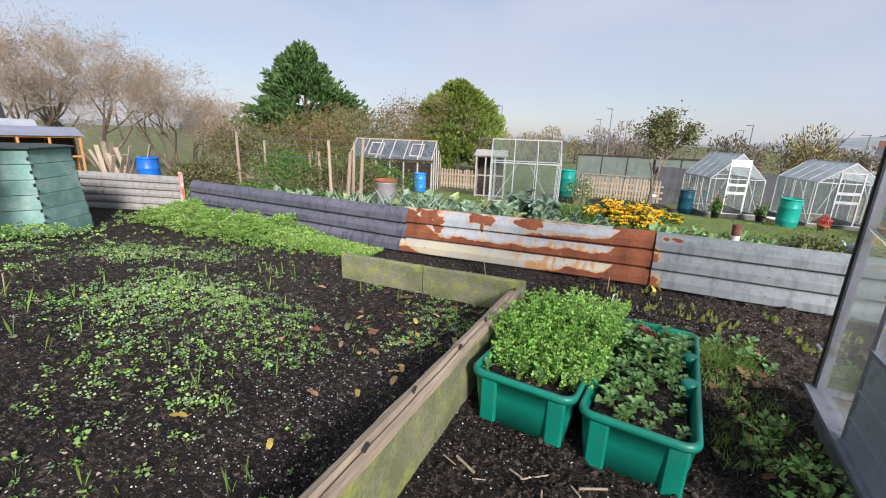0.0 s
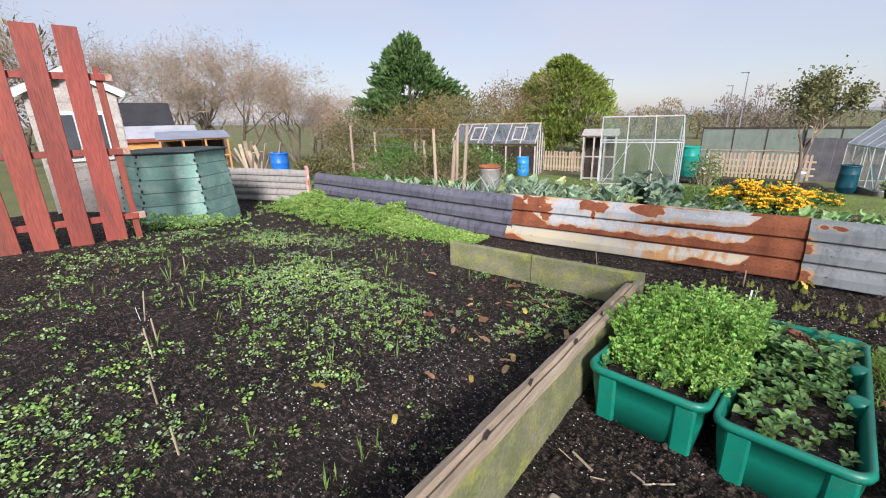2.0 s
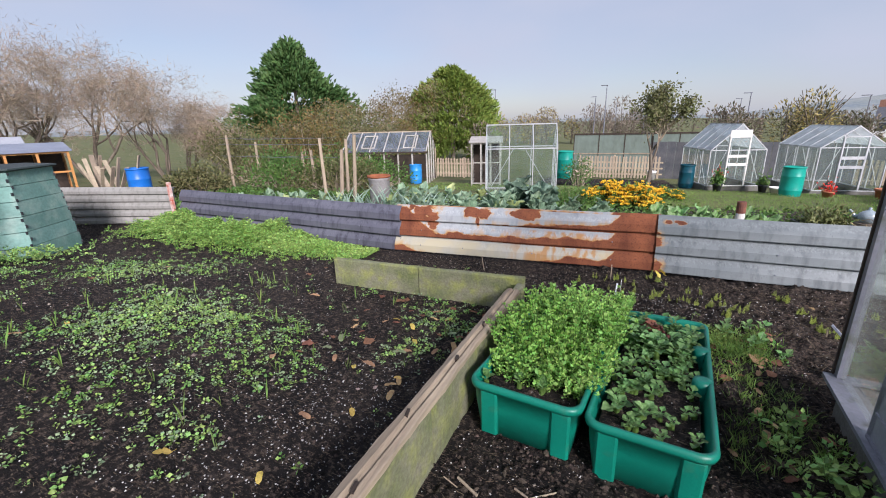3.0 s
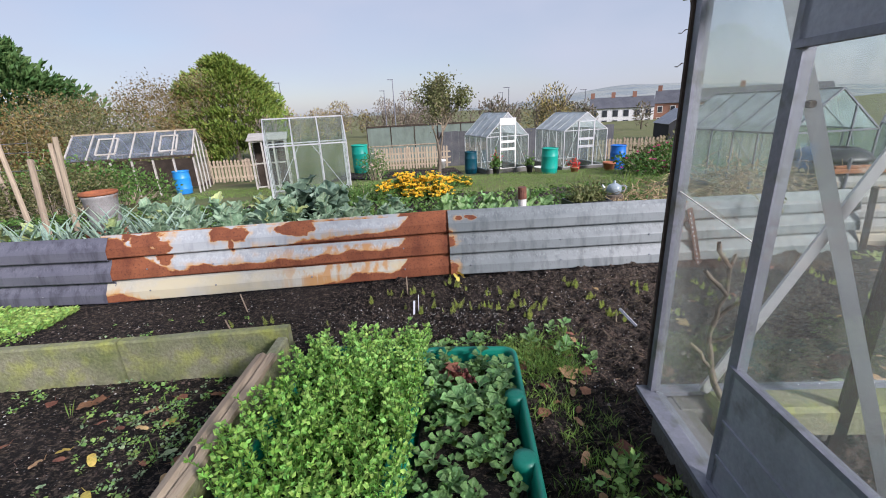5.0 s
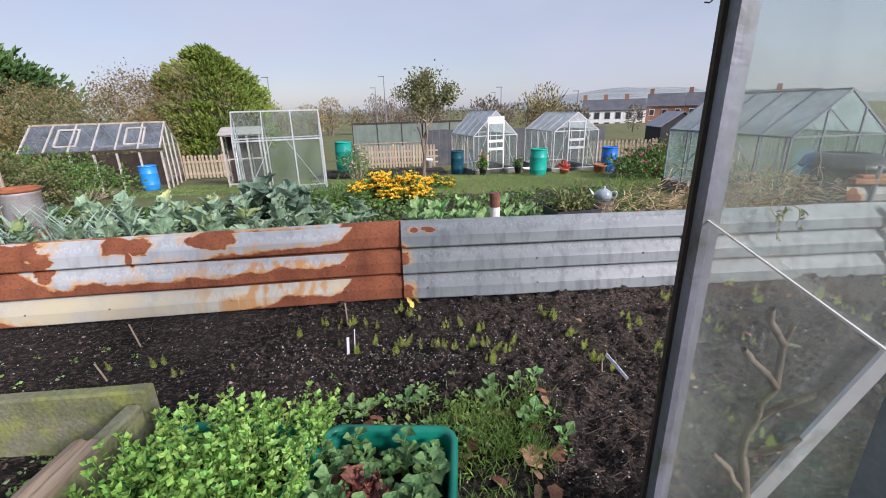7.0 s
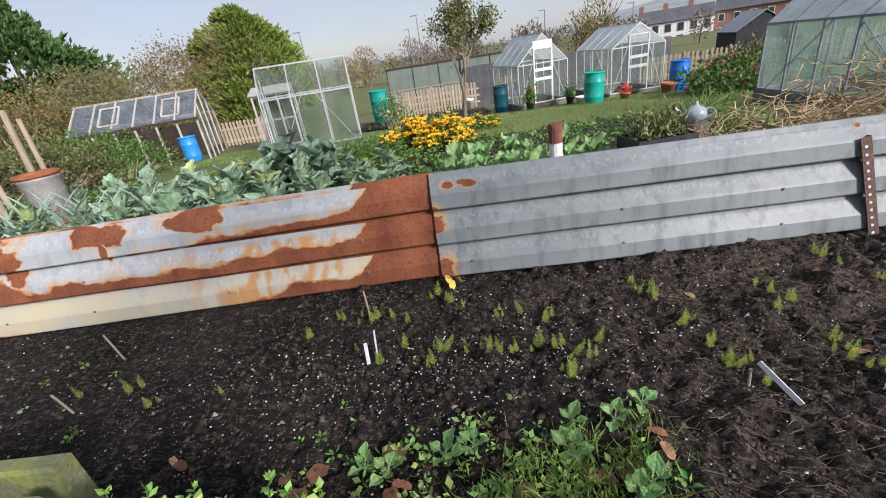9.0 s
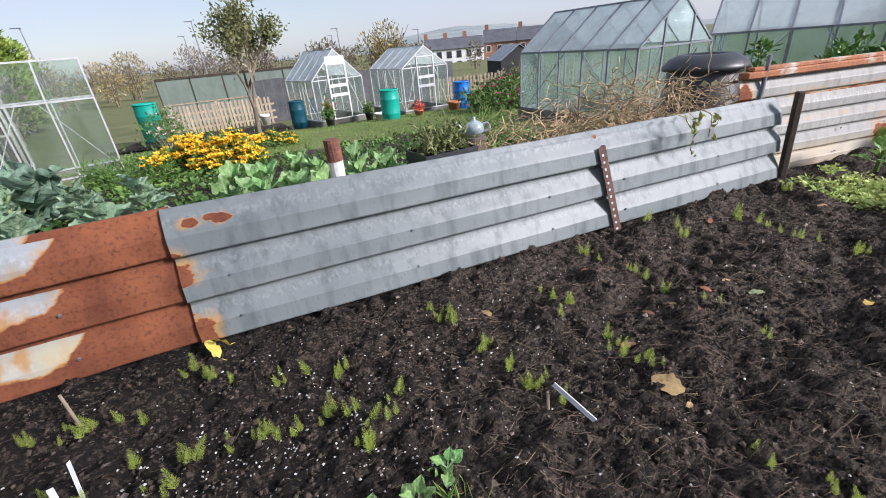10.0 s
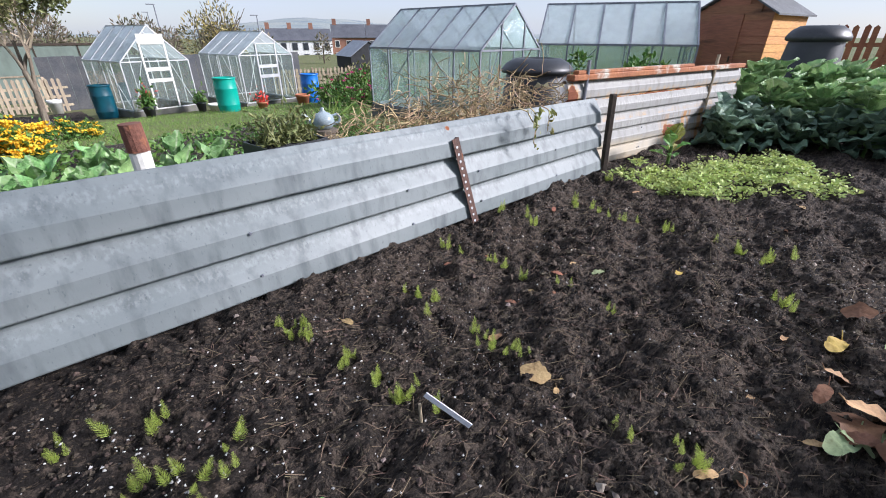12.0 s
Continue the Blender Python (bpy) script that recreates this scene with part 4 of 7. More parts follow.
def picket_fence(x0, y0, x1, y1, h, label, material, step=0.13, rails=2):
    d = Vector((x1 - x0, y1 - y0, 0))
    L = d.length
    ob = thing("picket_fence", label, "fence", on(x0, y0, 0, math.degrees(math.atan2(d.y, d.x))))
    dz = float(gz(x1, y1) - gz(x0, y0)) / L
    bm = bmesh.new()
    w = step * 0.62
    vs = [(-w / 2, -0.01, 0.05), (w / 2, -0.01, 0.05), (w / 2, -0.01, h - 0.05), (0, -0.01, h), (-w / 2, -0.01, h - 0.05)]
    f = [bm.verts.new(v) for v in vs]
    b = [bm.verts.new((v[0], v[1] + 0.02, v[2])) for v in vs]
    bm.faces.new(f), bm.faces.new(b[::-1])
    for i in range(5):
        bm.faces.new((f[i], b[i], b[(i + 1) % 5], f[(i + 1) % 5]))
    bmesh.ops.recalc_face_normals(bm, faces=bm.faces)
    first = part("picket", bm, material, ob)
    n = int(L / step)
    r = random.Random(5)
    for i in range(1, n):
        share(first, pose(i * step, 0, dz * i * step + r.uniform(-0.02, 0.02), 0, r.uniform(-1.5, 1.5), 0), ob)
    for k in range(rails):
        z = h * (0.22 + 0.5 * k / max(1, rails - 1))
        bm = bmesh.new()
        beam(bm, (0, 0.03, z), (L, 0.03, z + dz * L), 0.04, 0.08)
        part("rail", bm, material, ob)
    for i in range(int(L / 1.8) + 1):
        bm = bmesh.new()
        box(bm, (i * 1.8, 0.07, h * 0.5 + dz * i * 1.8), (0.08, 0.08, h * 1.05))
        part("post", bm, material, ob)
    return ob


picket_fence(-2.55, 25.3, 1.65, 25.7, 1.25, "pale weathered picket fence behind the dug bed", POSTWOOD, 0.16, 3)
picket_fence(-10.2, 22.0, -7.6, 22.6, 1.1, "old grey picket fence beyond the greenhouse", OLDWOOD, 0.16)
picket_fence(9.2, 24.6, 13.2, 23.6, 1.15, "weathered picket fence behind the flower bed", OLDWOOD, 0.18)
picket_fence(12.5, 21.0, 16.5, 19.5, 1.2, "dark grey picket fence by the black shed", OLDWOOD, 0.16)


def plank_heap():
    r = random.Random(3)
    ob = thing("plank_heap", "heap of pale broken planks beside a blue barrel", "wood pile", on(-13.0, 7.0))
    for i in range(11):
        bm = bmesh.new()
        a = r.uniform(-1.0, 1.0)
        x, y = r.uniform(-0.8, 0.7), r.uniform(-0.5, 0.5)
        beam(bm, (x, y, 0.0), (x + 0.9 * math.sin(a), y + r.uniform(-0.2, 0.2), 0.5 + 0.8 * abs(math.cos(a))), r.uniform(0.06, 0.12), 0.03)
        part("plank", bm, POSTWOOD, ob)


plank_heap()


def wooden_greenhouse():
    """Timber lean-to frame with glass roof and open front."""
    ob = thing("wooden_greenhouse", "old white-framed greenhouse with an open front", "greenhouse", pose(-12.3, 16.7, float(gz(-9, 18.5)), 0, 0, 15))
    L, W, e, rg = 4.0, 2.3, 1.50, 2.35
    for i in range(7):
        x = L * i / 6
        bars(ob, "wall_post", GREYPAINT, [((x, 0, 0), (x, 0, e))], 0.06)
        bars(ob, "rafter", GREYPAINT, [((x, -0.08, e), (x, W / 2, rg)), ((x, W, e), (x, W / 2, rg))], 0.045)
    bars(ob, "eave_rail", BARKDARK, [((-0.1, -0.1, e - 0.03), (L + 0.1, -0.1, e - 0.03))], 0.06)
    bars(ob, "ridge_rail", OLDWOOD, [((-0.05, W / 2, rg), (L + 0.05, W / 2, rg))], 0.06)
    bars(ob, "back_rail", OLDWOOD, [((0, W, e), (L, W, e)), ((0, W, 0), (0, W, e)), ((L, W, 0), (L, W, e))], 0.06)
    bars(ob, "gable_bar", GREYPAINT, [((L, W * k, 0), (L, W * k, e + (rg - e) * (1 - abs(2 * k - 1)))) for k in (0.25, 0.5, 0.75)], 0.045)
    for i in range(6):
        a, b = L * i / 6 + 0.02, L * (i + 1) / 6 - 0.02
        pane(ob, [(a, -0.06, e), (b, -0.06, e), (b, W / 2, rg), (a, W / 2, rg)], SKYPANE)
        pane(ob, [(a, W, e), (b, W, e), (b, W / 2, rg), (a, W / 2, rg)], GLASS)
    for k in range(4):
        a, b = W * k / 4, W * (k + 1) / 4
        zt = lambda y: e + (rg - e) * (1 - abs(2 * y / W - 1))  # noqa: E731
        pane(ob, [(L, a, 0.3), (L, b, 0.3), (L, b, zt(b)), (L, a, zt(a))], GLASS)
    bm = bmesh.new()
    box(bm, (L / 2, W - 0.04, 0.6), (L, 0.03, 1.2))
    part("back_boarding", bm, BARKDARK, ob, "dark boarded back wall")
    for x0, w in ((0.9, 0.6), (2.9, 0.55)):
        bm = bmesh.new()
        for p, q in (((x0, 0.15, e + 0.17), (x0, 0.85, e + 0.68)), ((x0 + w, 0.15, e + 0.17), (x0 + w, 0.85, e + 0.68)), ((x0, 0.85, e + 0.68), (x0 + w, 0.85, e + 0.68)), ((x0, 0.15, e + 0.17), (x0 + w, 0.15, e + 0.17))):
            beam(bm, p, q, 0.05)
        part("vent", bm, GREYPAINT, ob, "white roof vent")


GREYPAINT = surf("weathered_white_paint", (0.46, 0.44, 0.40), (0.34, 0.32, 0.28), 3.0, (0.24, 0.2, 0.15), 9.0, (0.58, 0.72), fine=50, rough=0.7, bump=0.15)
SKYPANE = glass_mat("clear_roof_glass", (0.8, 0.86, 0.95), (0.45, 0.5, 0.6), (0.05, 0.3), 0.02)
wooden_greenhouse()


def boards_wall(ob, name, a, b, h0, h1, material, step=0.14, seed=0, thick=0.02):
    """Horizontal boards between two corners; each a part."""
    n = int((h1 - h0) / step)
    for i in range(n):
        bm = bmesh.new()
        z = h0 + (i + 0.5) * (h1 - h0) / n
        beam(bm, (a[0], a[1], z), (b[0], b[1], z), thick, (h1 - h0) / n + 0.012, up=(0, 0, 1))
        bmesh.ops.rotate(bm, verts=bm.verts, cent=((a[0] + b[0]) / 2, (a[1] + b[1]) / 2, z), matrix=Matrix.Rotation(0.0, 3, "Z"))
        part(name, bm, material, ob)


def shed(name, label, m, w, d, eave, ridge, wall_m, roof_m, side_m=None, trim_m=None, door=True, step=0.14):
    """A boarded shed: front along local x at y = 0, ridge across the depth."""
    ob = thing(name, label, "shed", m)
    bm = bmesh.new()
    box(bm, (w / 2, d / 2, eave / 2), (w - 0.05, d - 0.05, eave))
    vs = [bm.verts.new(p) for p in ((0.02, 0.02, eave), (w - 0.02, 0.02, eave), (w / 2, 0.02, ridge - 0.02), (0.02, d - 0.02, eave), (w - 0.02, d - 0.02, eave), (w / 2, d - 0.02, ridge - 0.02))]
    bm.faces.new(vs[:3]), bm.faces.new(vs[:2:-1]), bm.faces.new((vs[0], vs[2], vs[5], vs[3])), bm.faces.new((vs[1], vs[4], vs[5], vs[2]))
    part("wall", bm, wall_m, ob)
    boards_wall(ob, "front_board", (0, 0), (w, 0), 0, eave, wall_m, step)
    boards_wall(ob, "side_board", (0, 0), (0, d), 0, eave, side_m or wall_m, step)
    boards_wall(ob, "side_board", (w, 0), (w, d), 0, eave, side_m or wall_m, step)
    k = int((ridge - eave) / step)
    for i in range(k):
        z = eave + (i + 0.5) * step
        half = w / 2 * (1 - (z + step / 2 - eave) / (ridge - eave))
        if half > 0.05:
            bm = bmesh.new()
            beam(bm, (w / 2 - half, 0, z), (w / 2 + half, 0, z), 0.02, step + 0.01)
            part("gable_board", bm, wall_m, ob)
    for s in (0, 1):
        bm = bmesh.new()
        x0 = -0.12 if s == 0 else w + 0.12
        z0 = eave - 0.12 * (ridge - eave) / (w / 2)
        vs = [(x0, -0.1, z0), (w / 2, -0.1, ridge + 0.02), (w / 2, d + 0.1, ridge + 0.02), (x0, d + 0.1, z0)]
        f = [bm.verts.new(v) for v in vs]
        b = [bm.verts.new((v[0], v[1], v[2] + 0.035)) for v in vs]
        bm.faces.new(f), bm.faces.new(b[::-1])
        for i in range(4):
            bm.faces.new((f[i], b[i], b[(i + 1) % 4], f[(i + 1) % 4]))
        bmesh.ops.recalc_face_normals(bm, faces=bm.faces)
        part("roof", bm, roof_m, ob, "felted roof slope")
    if door:
        bm = bmesh.new()
        box(bm, (w * 0.45, -0.025, eave * 0.5), (w * 0.42, 0.03, eave * 0.96))
        dr = part("door", bm, wall_m, ob, "boarded door")
        bm = bmesh.new()
        box(bm, (w * 0.62, -0.05, eave * 0.5), (0.03, 0.03, 0.12))
        part("handle", bm, BARKDARK, dr)
    if trim_m:
        for s in (0, 1):
            bm = bmesh.new()
            beam(bm, (-0.12 + s * (w + 0.24), -0.11, eave - 0.1), (w / 2, -0.11, ridge + 0.03), 0.03, 0.1)
            part("bargeboard", bm, trim_m, ob)
    return ob


BROWNBOARD = surf("brown_boards", (0.30, 0.125, 0.065), (0.23, 0.09, 0.048), 3.0, (0.10, 0.04, 0.02), 7.0, (0.6, 0.75), fine=40, rough=0.7, bump=0.25, stretch=(0.15, 0.15, 1), vary=0.12)
ORANGE_SUNLIT_BOARD = surf("orange_boards", (0.55, 0.27, 0.08), (0.48, 0.22, 0.06), 3.0, fine=40, rough=0.7, bump=0.2, stretch=(0.15, 0.15, 1), vary=0.12)
FELT = surf("roofing_felt", (0.10, 0.105, 0.11), (0.14, 0.145, 0.15), 2.0, (0.2, 0.2, 0.18), 6.0, (0.6, 0.75), fine=80, rough=0.9, bump=0.3)
BLACKFELT = surf("black_felt", (0.02, 0.021, 0.024), (0.03, 0.031, 0.034), 2.0, fine=80, rough=0.9, bump=0.3)
GREYROOF = surf("grey_roof", (0.30, 0.32, 0.36), (0.38, 0.40, 0.43), 2.0, fine=60, rough=0.7, bump=0.2)
# its side boards take the orange tone: sunlight on brown boards, put into the colour
shed("brown_shed", "red-brown boarded garden shed with a felt roof", pose(12.66, 7.86, -0.45, 0, 0, -97.8), 1.60, 1.7, 1.80, 2.25, BROWNBOARD, FELT, ORANGE_SUNLIT_BOARD)
hut = shed("orange_shed", "orange boarded shed with a grey roof", pose(-19.4, 5.88, float(gz(0, 6)) - 0.05, 0, 0, -17), 1.8, 2.3, 1.35, 1.72, ORANGE_SUNLIT_BOARD, GREYROOF, None, REDPAINT, False, 0.2)
bm = bmesh.new()
beam(bm, (1.94, -0.1, 1.30), (1.94, 2.4, 1.30), 0.03, 0.12)
part("fascia", bm, REDPAINT, hut, "red-brown fascia board")
shed("black_roofed_shed", "low shed with a black felt roof", pose(-21.9, 5.75, float(gz(0, 6)) - 0.05, 0, 0, -17), 2.4, 2.6, 1.7, 2.6, BARKDARK, BLACKFELT, OLDWOOD, None, False, 0.2)
shed("white_shed", "white painted shed behind the red trellis", pose(-9.3, 1.75, -0.05, 0, 0, 75), 1.15, 1.8, 2.1, 2.35, GREYPAINT, GREYROOF, None, WHITEPAINT, False, 0.2)
ws = bpy.data.objects["white_shed"]
bm = bmesh.new()
box(bm, (0.55, -0.03, 1.35), (0.75, 0.04, 0.8))
wf = part("window", bm, WHITEPAINT, ws, "white window frame")
for wx0 in (0.36, 0.74):
    bm = bmesh.new()
    box(bm, (wx0, -0.055, 1.35), (0.31, 0.02, 0.68))
    part("pane", bm, surf("dark_shed_pane", (0.05, 0.06, 0.07), (0.08, 0.09, 0.1), 2.0, rough=0.1, bump=0), wf)
shed("black_shed", "black boarded shed with a metal roof", on(22.6, 40.4, 0, -10), 3.6, 4.0, 1.5, 2.7, BLACKFELT, GREYROOF, None, None, False, 0.3)


def cold_frame_hutch(label, x, y, rz, w, d, h0, h1, frame_m, roof_m):
    """A slatted animal run with a sloping sheet roof."""
    ob = thing("hutch", label, "hutch", on(x, y, 0, rz))
    for px in (0, w * 0.33, w * 0.66, w):
        bars(ob, "post", frame_m, [((px, 0, 0), (px, 0, h0)), ((px, d, 0), (px, d, h1))], 0.06)
    bars(ob, "rail", frame_m, [((0, 0, z), (w, 0, z)) for z in (0.1, h0 * 0.55, h0)] + [((0, d, h1), (w, d, h1)), ((0, 0, h0), (0, d, h1)), ((w, 0, h0), (w, d, h1)), ((0, 0, 0.1), (0, d, 0.1)), ((w, 0, 0.1), (w, d, 0.1))], 0.05)
    bm = bmesh.new()
    beam(bm, (w / 2, -0.1, h0 + 0.04), (w / 2, d + 0.1, h1 + 0.05), w + 0.2, 0.03)
    part("roof", bm, roof_m, ob)
    bm = bmesh.new()
    box(bm, (w / 2, d - 0.02, h1 / 2), (w, 0.02, h1))
    part("back_panel", bm, BARKDARK, ob)
    return ob


cold_frame_hutch("orange slatted run with a pale sheet roof", -15.8, 5.85, 70, 2.0, 1.3, 1.25, 1.45, ORANGE_SUNLIT_BOARD, surf("pale_sheet_roof", (0.27, 0.30, 0.37), (0.21, 0.24, 0.30), 2.0, rough=0.5))
cold_frame_hutch("white wooden hutch behind the greenhouse", -6.1, 17.3, 15, 1.2, 0.9, 1.75, 1.95, GREYPAINT, GREYPAINT)


def post_row():
    """Rough posts with wires for climbing plants."""
    for x, y, h, rr in ((-6.85, 9.9, 1.9, 4), (-6.5, 8.85, 1.5, 5), (-8.5, 10.7, 1.85, -2), (-8.26, 11.5, 1.85, 2), (-11.3, 12.9, 1.45, 0), (-13.05, 11.15, 2.0, 0), (-13.2, 12.5, 1.8, 1), (-10.2, 12.2, 1.5, -2)):
        ob = thing("garden_post", "rough pale wooden post among vegetables", "post", pose(x, y, float(gz(x, y)) - 0.05, 0, rr, 0), "rough posts for climbing plants")
        bm = bmesh.new()
        rod(bm, (0, 0, 0), (0.02, 0, h), 0.055, 0.045, 9)
        part("post", bm, POSTWOOD, ob)
    ob = thing("wires", "thin wires strung between garden posts", "wire")
    for z in (0.55, 0.95, 1.15):
        for a, b in (((-13.05, 11.2, z), (-8.5, 10.75, z - 0.02)), ((-13.2, 12.5, z - 0.1), (-8.26, 11.5, z - 0.05))):
            bm = bmesh.new()
            rod(bm, a, b, 0.006, n=5)
            part("wire", bm, DARKALU, ob)


post_row()
for k, (x, y, h, w) in enumerate(((-9.6, 12.6, 1.5, 2.2), (-11.6, 12.2, 1.7, 2.4), (-13.5, 13.5, 1.8, 2.4), (-11.0, 14.5, 1.9, 2.6), (-13.0, 9.8, 1.0, 1.6), (-9.2, 14.6, 1.3, 2.0))):
    shrub("leafy currant bush between garden posts", x, y, h, w, 240 + k, GREENLEAF if k % 2 else HEDGEGREEN, 2600, 0.11)
shrub("rose bush with pale blooms by the fence", -1.9, 19.2, 1.35, 1.1, 260, GREENLEAF, 900, 0.09, flowers=PALEROSE, fn=40, fsize=0.07)
shrub("clump of bright orange-yellow marigolds", 0.0, 11.7, 0.72, 1.5, 261, GREENLEAF, 2200, 0.09, "marigolds", YELLOW, 1100, 0.06, 0.8)
shrub("small clump of yellow marigolds", 1.15, 14.6, 0.4, 0.9, 262, GREENLEAF, 900, 0.08, "marigolds", YELLOW, 120, 0.05, 0.6)
shrub("feathery green carrot tops beside marigolds", -1.25, 11.6, 0.6, 1.3, 263, GREENLEAF, 3200, 0.09, "carrot_tops", depth_w=1.0, width=0.25)
shrub("red and purple dahlias in a leafy bed", 8.4, 15.4, 0.95, 2.6, 264, GREENLEAF, 2600, 0.13, "dahlias", leafmat("dahlia_flowers", (0.45, 0.03, 0.12), (0.5, 0.12, 0.25), 0.4), 70, 0.08, 1.6)
shrub("clump of spiky green leaves by the teapot", 4.3, 9.3, 0.55, 0.6, 265, leafmat("iris_green", (0.12, 0.22, 0.05), (0.22, 0.30, 0.08)), 200, 0.36, "iris_clump", width=0.07)
shrub("grey-green bushes beside the flower bed", 10.2, 17.5, 1.3, 2.6, 266, HEDGEGREEN, 2600, 0.14)


# ---- cabbages and other leaf vegetables ----
def leaf_mesh(name, L, W, cup, ruffle, material, seed, stalk=0.25, nx=6, ny=9):
    """One broad leaf on a stalk, along local y, bending down at its tip."""
    r = np.random.default_rng(seed)
    vs, fs = [], []
    for j in range(ny + 1):
        t = j / ny
        w = W * (0.10 if t < 0.001 else max(0.12, math.sin(math.pi * min(1.0, 0.08 + 0.92 * ((t - stalk) / (1 - stalk)) ** 0.8)) if t > stalk else 0.12))
        for i in range(-nx // 2, nx // 2 + 1):
            u = 2 * i / nx
            z = L * (0.10 * t - 0.38 * cup * t * t) + abs(u) * w * 0.22 + ruffle * W * r.uniform(-1, 1) * (0.25 + 0.75 * abs(u)) * (t > stalk) * (u != 0)
            vs.append((u * w / 2, t * L, z))
    k = nx + 1
    for j in range(ny):
        for i in range(nx):
            fs.append((j * k + i, j * k + i + 1, (j + 1) * k + i + 1, (j + 1) * k + i))
    me = bpy.data.meshes.new(name)
    me.from_pydata(vs, [], fs)
    me.shade_smooth()
    me.materials.append(material)
    return me


def vegetable(name, label, category, x, y, n, meshes, seed, tilt=(15, 75), z=None, scale=1.0, stem=0.0, group=""):
    """Leaves in a rosette round a stem; each leaf a part."""
    r = random.Random(seed)
    ob = thing(name, label, category, pose(x, y, float(gz(x, y)) if z is None else z), group)
    if stem:
        bm = bmesh.new()
        rod(bm, (0, 0, -0.05), (0, 0, stem), 0.02, 0.014, 7)
        part("stem", bm, GREENLEAF, ob)
    for i in range(n):
        t = i / max(1, n - 1)
        o = new("leaf", r.choice(meshes))
        o.parent = ob
        s = scale * r.uniform(0.75, 1.15)
        h = stem * (0.25 + 0.75 * t) + 0.02
        o.matrix_basis = pose(0, 0, h, 0, 0, i * 137.5 + r.uniform(-18, 18)) @ pose(0, 0, 0, tilt[0] + (tilt[1] - tilt[0]) * t + r.uniform(-8, 8), r.uniform(-14, 14), 0) @ Matrix.Diagonal((s, s, s, 1))
    return ob


def veg_mat(name, c1, c2, veins=0.6):
    """A leaf with a pale midrib along local y and slanting side veins."""
    m = surf(name, c1, c2, 4.0, (min(1, c2[0] * 1.5), min(1, c2[1] * 1.3), c2[2] * 1.4), 9.0, (0.55, 0.75), fine=35, rough=0.5, bump=0.5, vary=0.28, translucent=0.2, grain=0.2, dist=0.02)
    ns, ls = m.node_tree.nodes, m.node_tree.links
    sx = ns.new("ShaderNodeSeparateXYZ")
    ls.new(ns.new("ShaderNodeTexCoord").outputs["Object"], sx.inputs[0])
    ax = mth(ns, ls, "ABSOLUTE", sx.outputs[0])
    rib = span(ns, ls, ax, 0.010, 0.003)
    ph = mth(ns, ls, "FRACT", mth(ns, ls, "MULTIPLY", mth(ns, ls, "SUBTRACT", sx.outputs[1], mth(ns, ls, "MULTIPLY", ax, 0.8)), 18.0))
    side = mth(ns, ls, "MULTIPLY", span(ns, ls, ph, 0.14, 0.04), 0.55)
    fac = mth(ns, ls, "MULTIPLY", mth(ns, ls, "MAXIMUM", rib, side), veins)
    for link in list(ls):
        if link.from_node.type == "HUE_SAT":
            src, dst = link.from_socket, link.to_socket
            ls.new(mixc(ns, ls, fac, src, (0.42, 0.50, 0.32)), dst)
    return m


CABBAGE = [leaf_mesh("cabbage_leaf", 0.42, 0.40, 0.7, 0.12, veg_mat("cabbage_green", (0.165, 0.30, 0.105), (0.255, 0.40, 0.165)), s) for s in (1, 2, 3)]
SAVOY = [leaf_mesh("savoy_leaf", 0.34, 0.34, 0.85, 0.18, veg_mat("savoy_green", (0.115, 0.195, 0.135), (0.19, 0.29, 0.205)), s) for s in (4, 5, 6)]
KALE = [leaf_mesh("kale_leaf", 0.36, 0.24, 0.5, 0.14, veg_mat("kale_green", (0.16, 0.31, 0.17), (0.24, 0.40, 0.24)), s) for s in (7, 8)]
BEET = [leaf_mesh("beet_leaf", 0.26, 0.16, 0.5, 0.10, veg_mat("beet_green", (0.15, 0.34, 0.09), (0.24, 0.44, 0.14)), s, 0.4) for s in (9, 10)]
LEEK = [leaf_mesh("leek_leaf", 0.55, 0.06, 0.75, 0.04, veg_mat("leek_green", (0.24, 0.37, 0.30), (0.32, 0.45, 0.36)), s, 0.05) for s in (11, 12)]
YELLOWING = [leaf_mesh("yellowing_leaf", 0.30, 0.22, 0.8, 0.12, veg_mat("yellow_green", (0.30, 0.33, 0.06), (0.40, 0.36, 0.10)), 13)]

NKALE = [leaf_mesh("brassica_leaf", 0.24, 0.18, 0.55, 0.14, veg_mat("brassica_green", (0.17, 0.29, 0.17), (0.27, 0.39, 0.26)), s) for s in (21, 22, 23)]
NCHARD = [leaf_mesh("chard_leaf", 0.24, 0.15, 0.5, 0.12, veg_mat("chard_green", (0.16, 0.32, 0.10), (0.26, 0.42, 0.17)), s, 0.4) for s in (24, 25)]
NYEL = [leaf_mesh("pale_leaf", 0.24, 0.17, 0.7, 0.12, veg_mat("pale_yellow_green", (0.32, 0.40, 0.14), (0.40, 0.46, 0.20)), 26)]
rv = random.Random(12)
for i in range(24):
    x, y = 7.45 + (i % 5) * 0.5 + rv.uniform(-0.15, 0.15), 3.35 + (i // 5) * 0.44 + rv.uniform(-0.12, 0.12)
    if y > 4.9:
        x += 0.45
    vegetable("cabbage_plant", "tall spring green plant with broad leaves", "cabbage", x, y, 26, CABBAGE, 300 + i, (-8, 66), float(soil_z(x, y)), 0.70, 0.48 + 0.12 * (x > 8.3), "cabbage plants of the near plot")
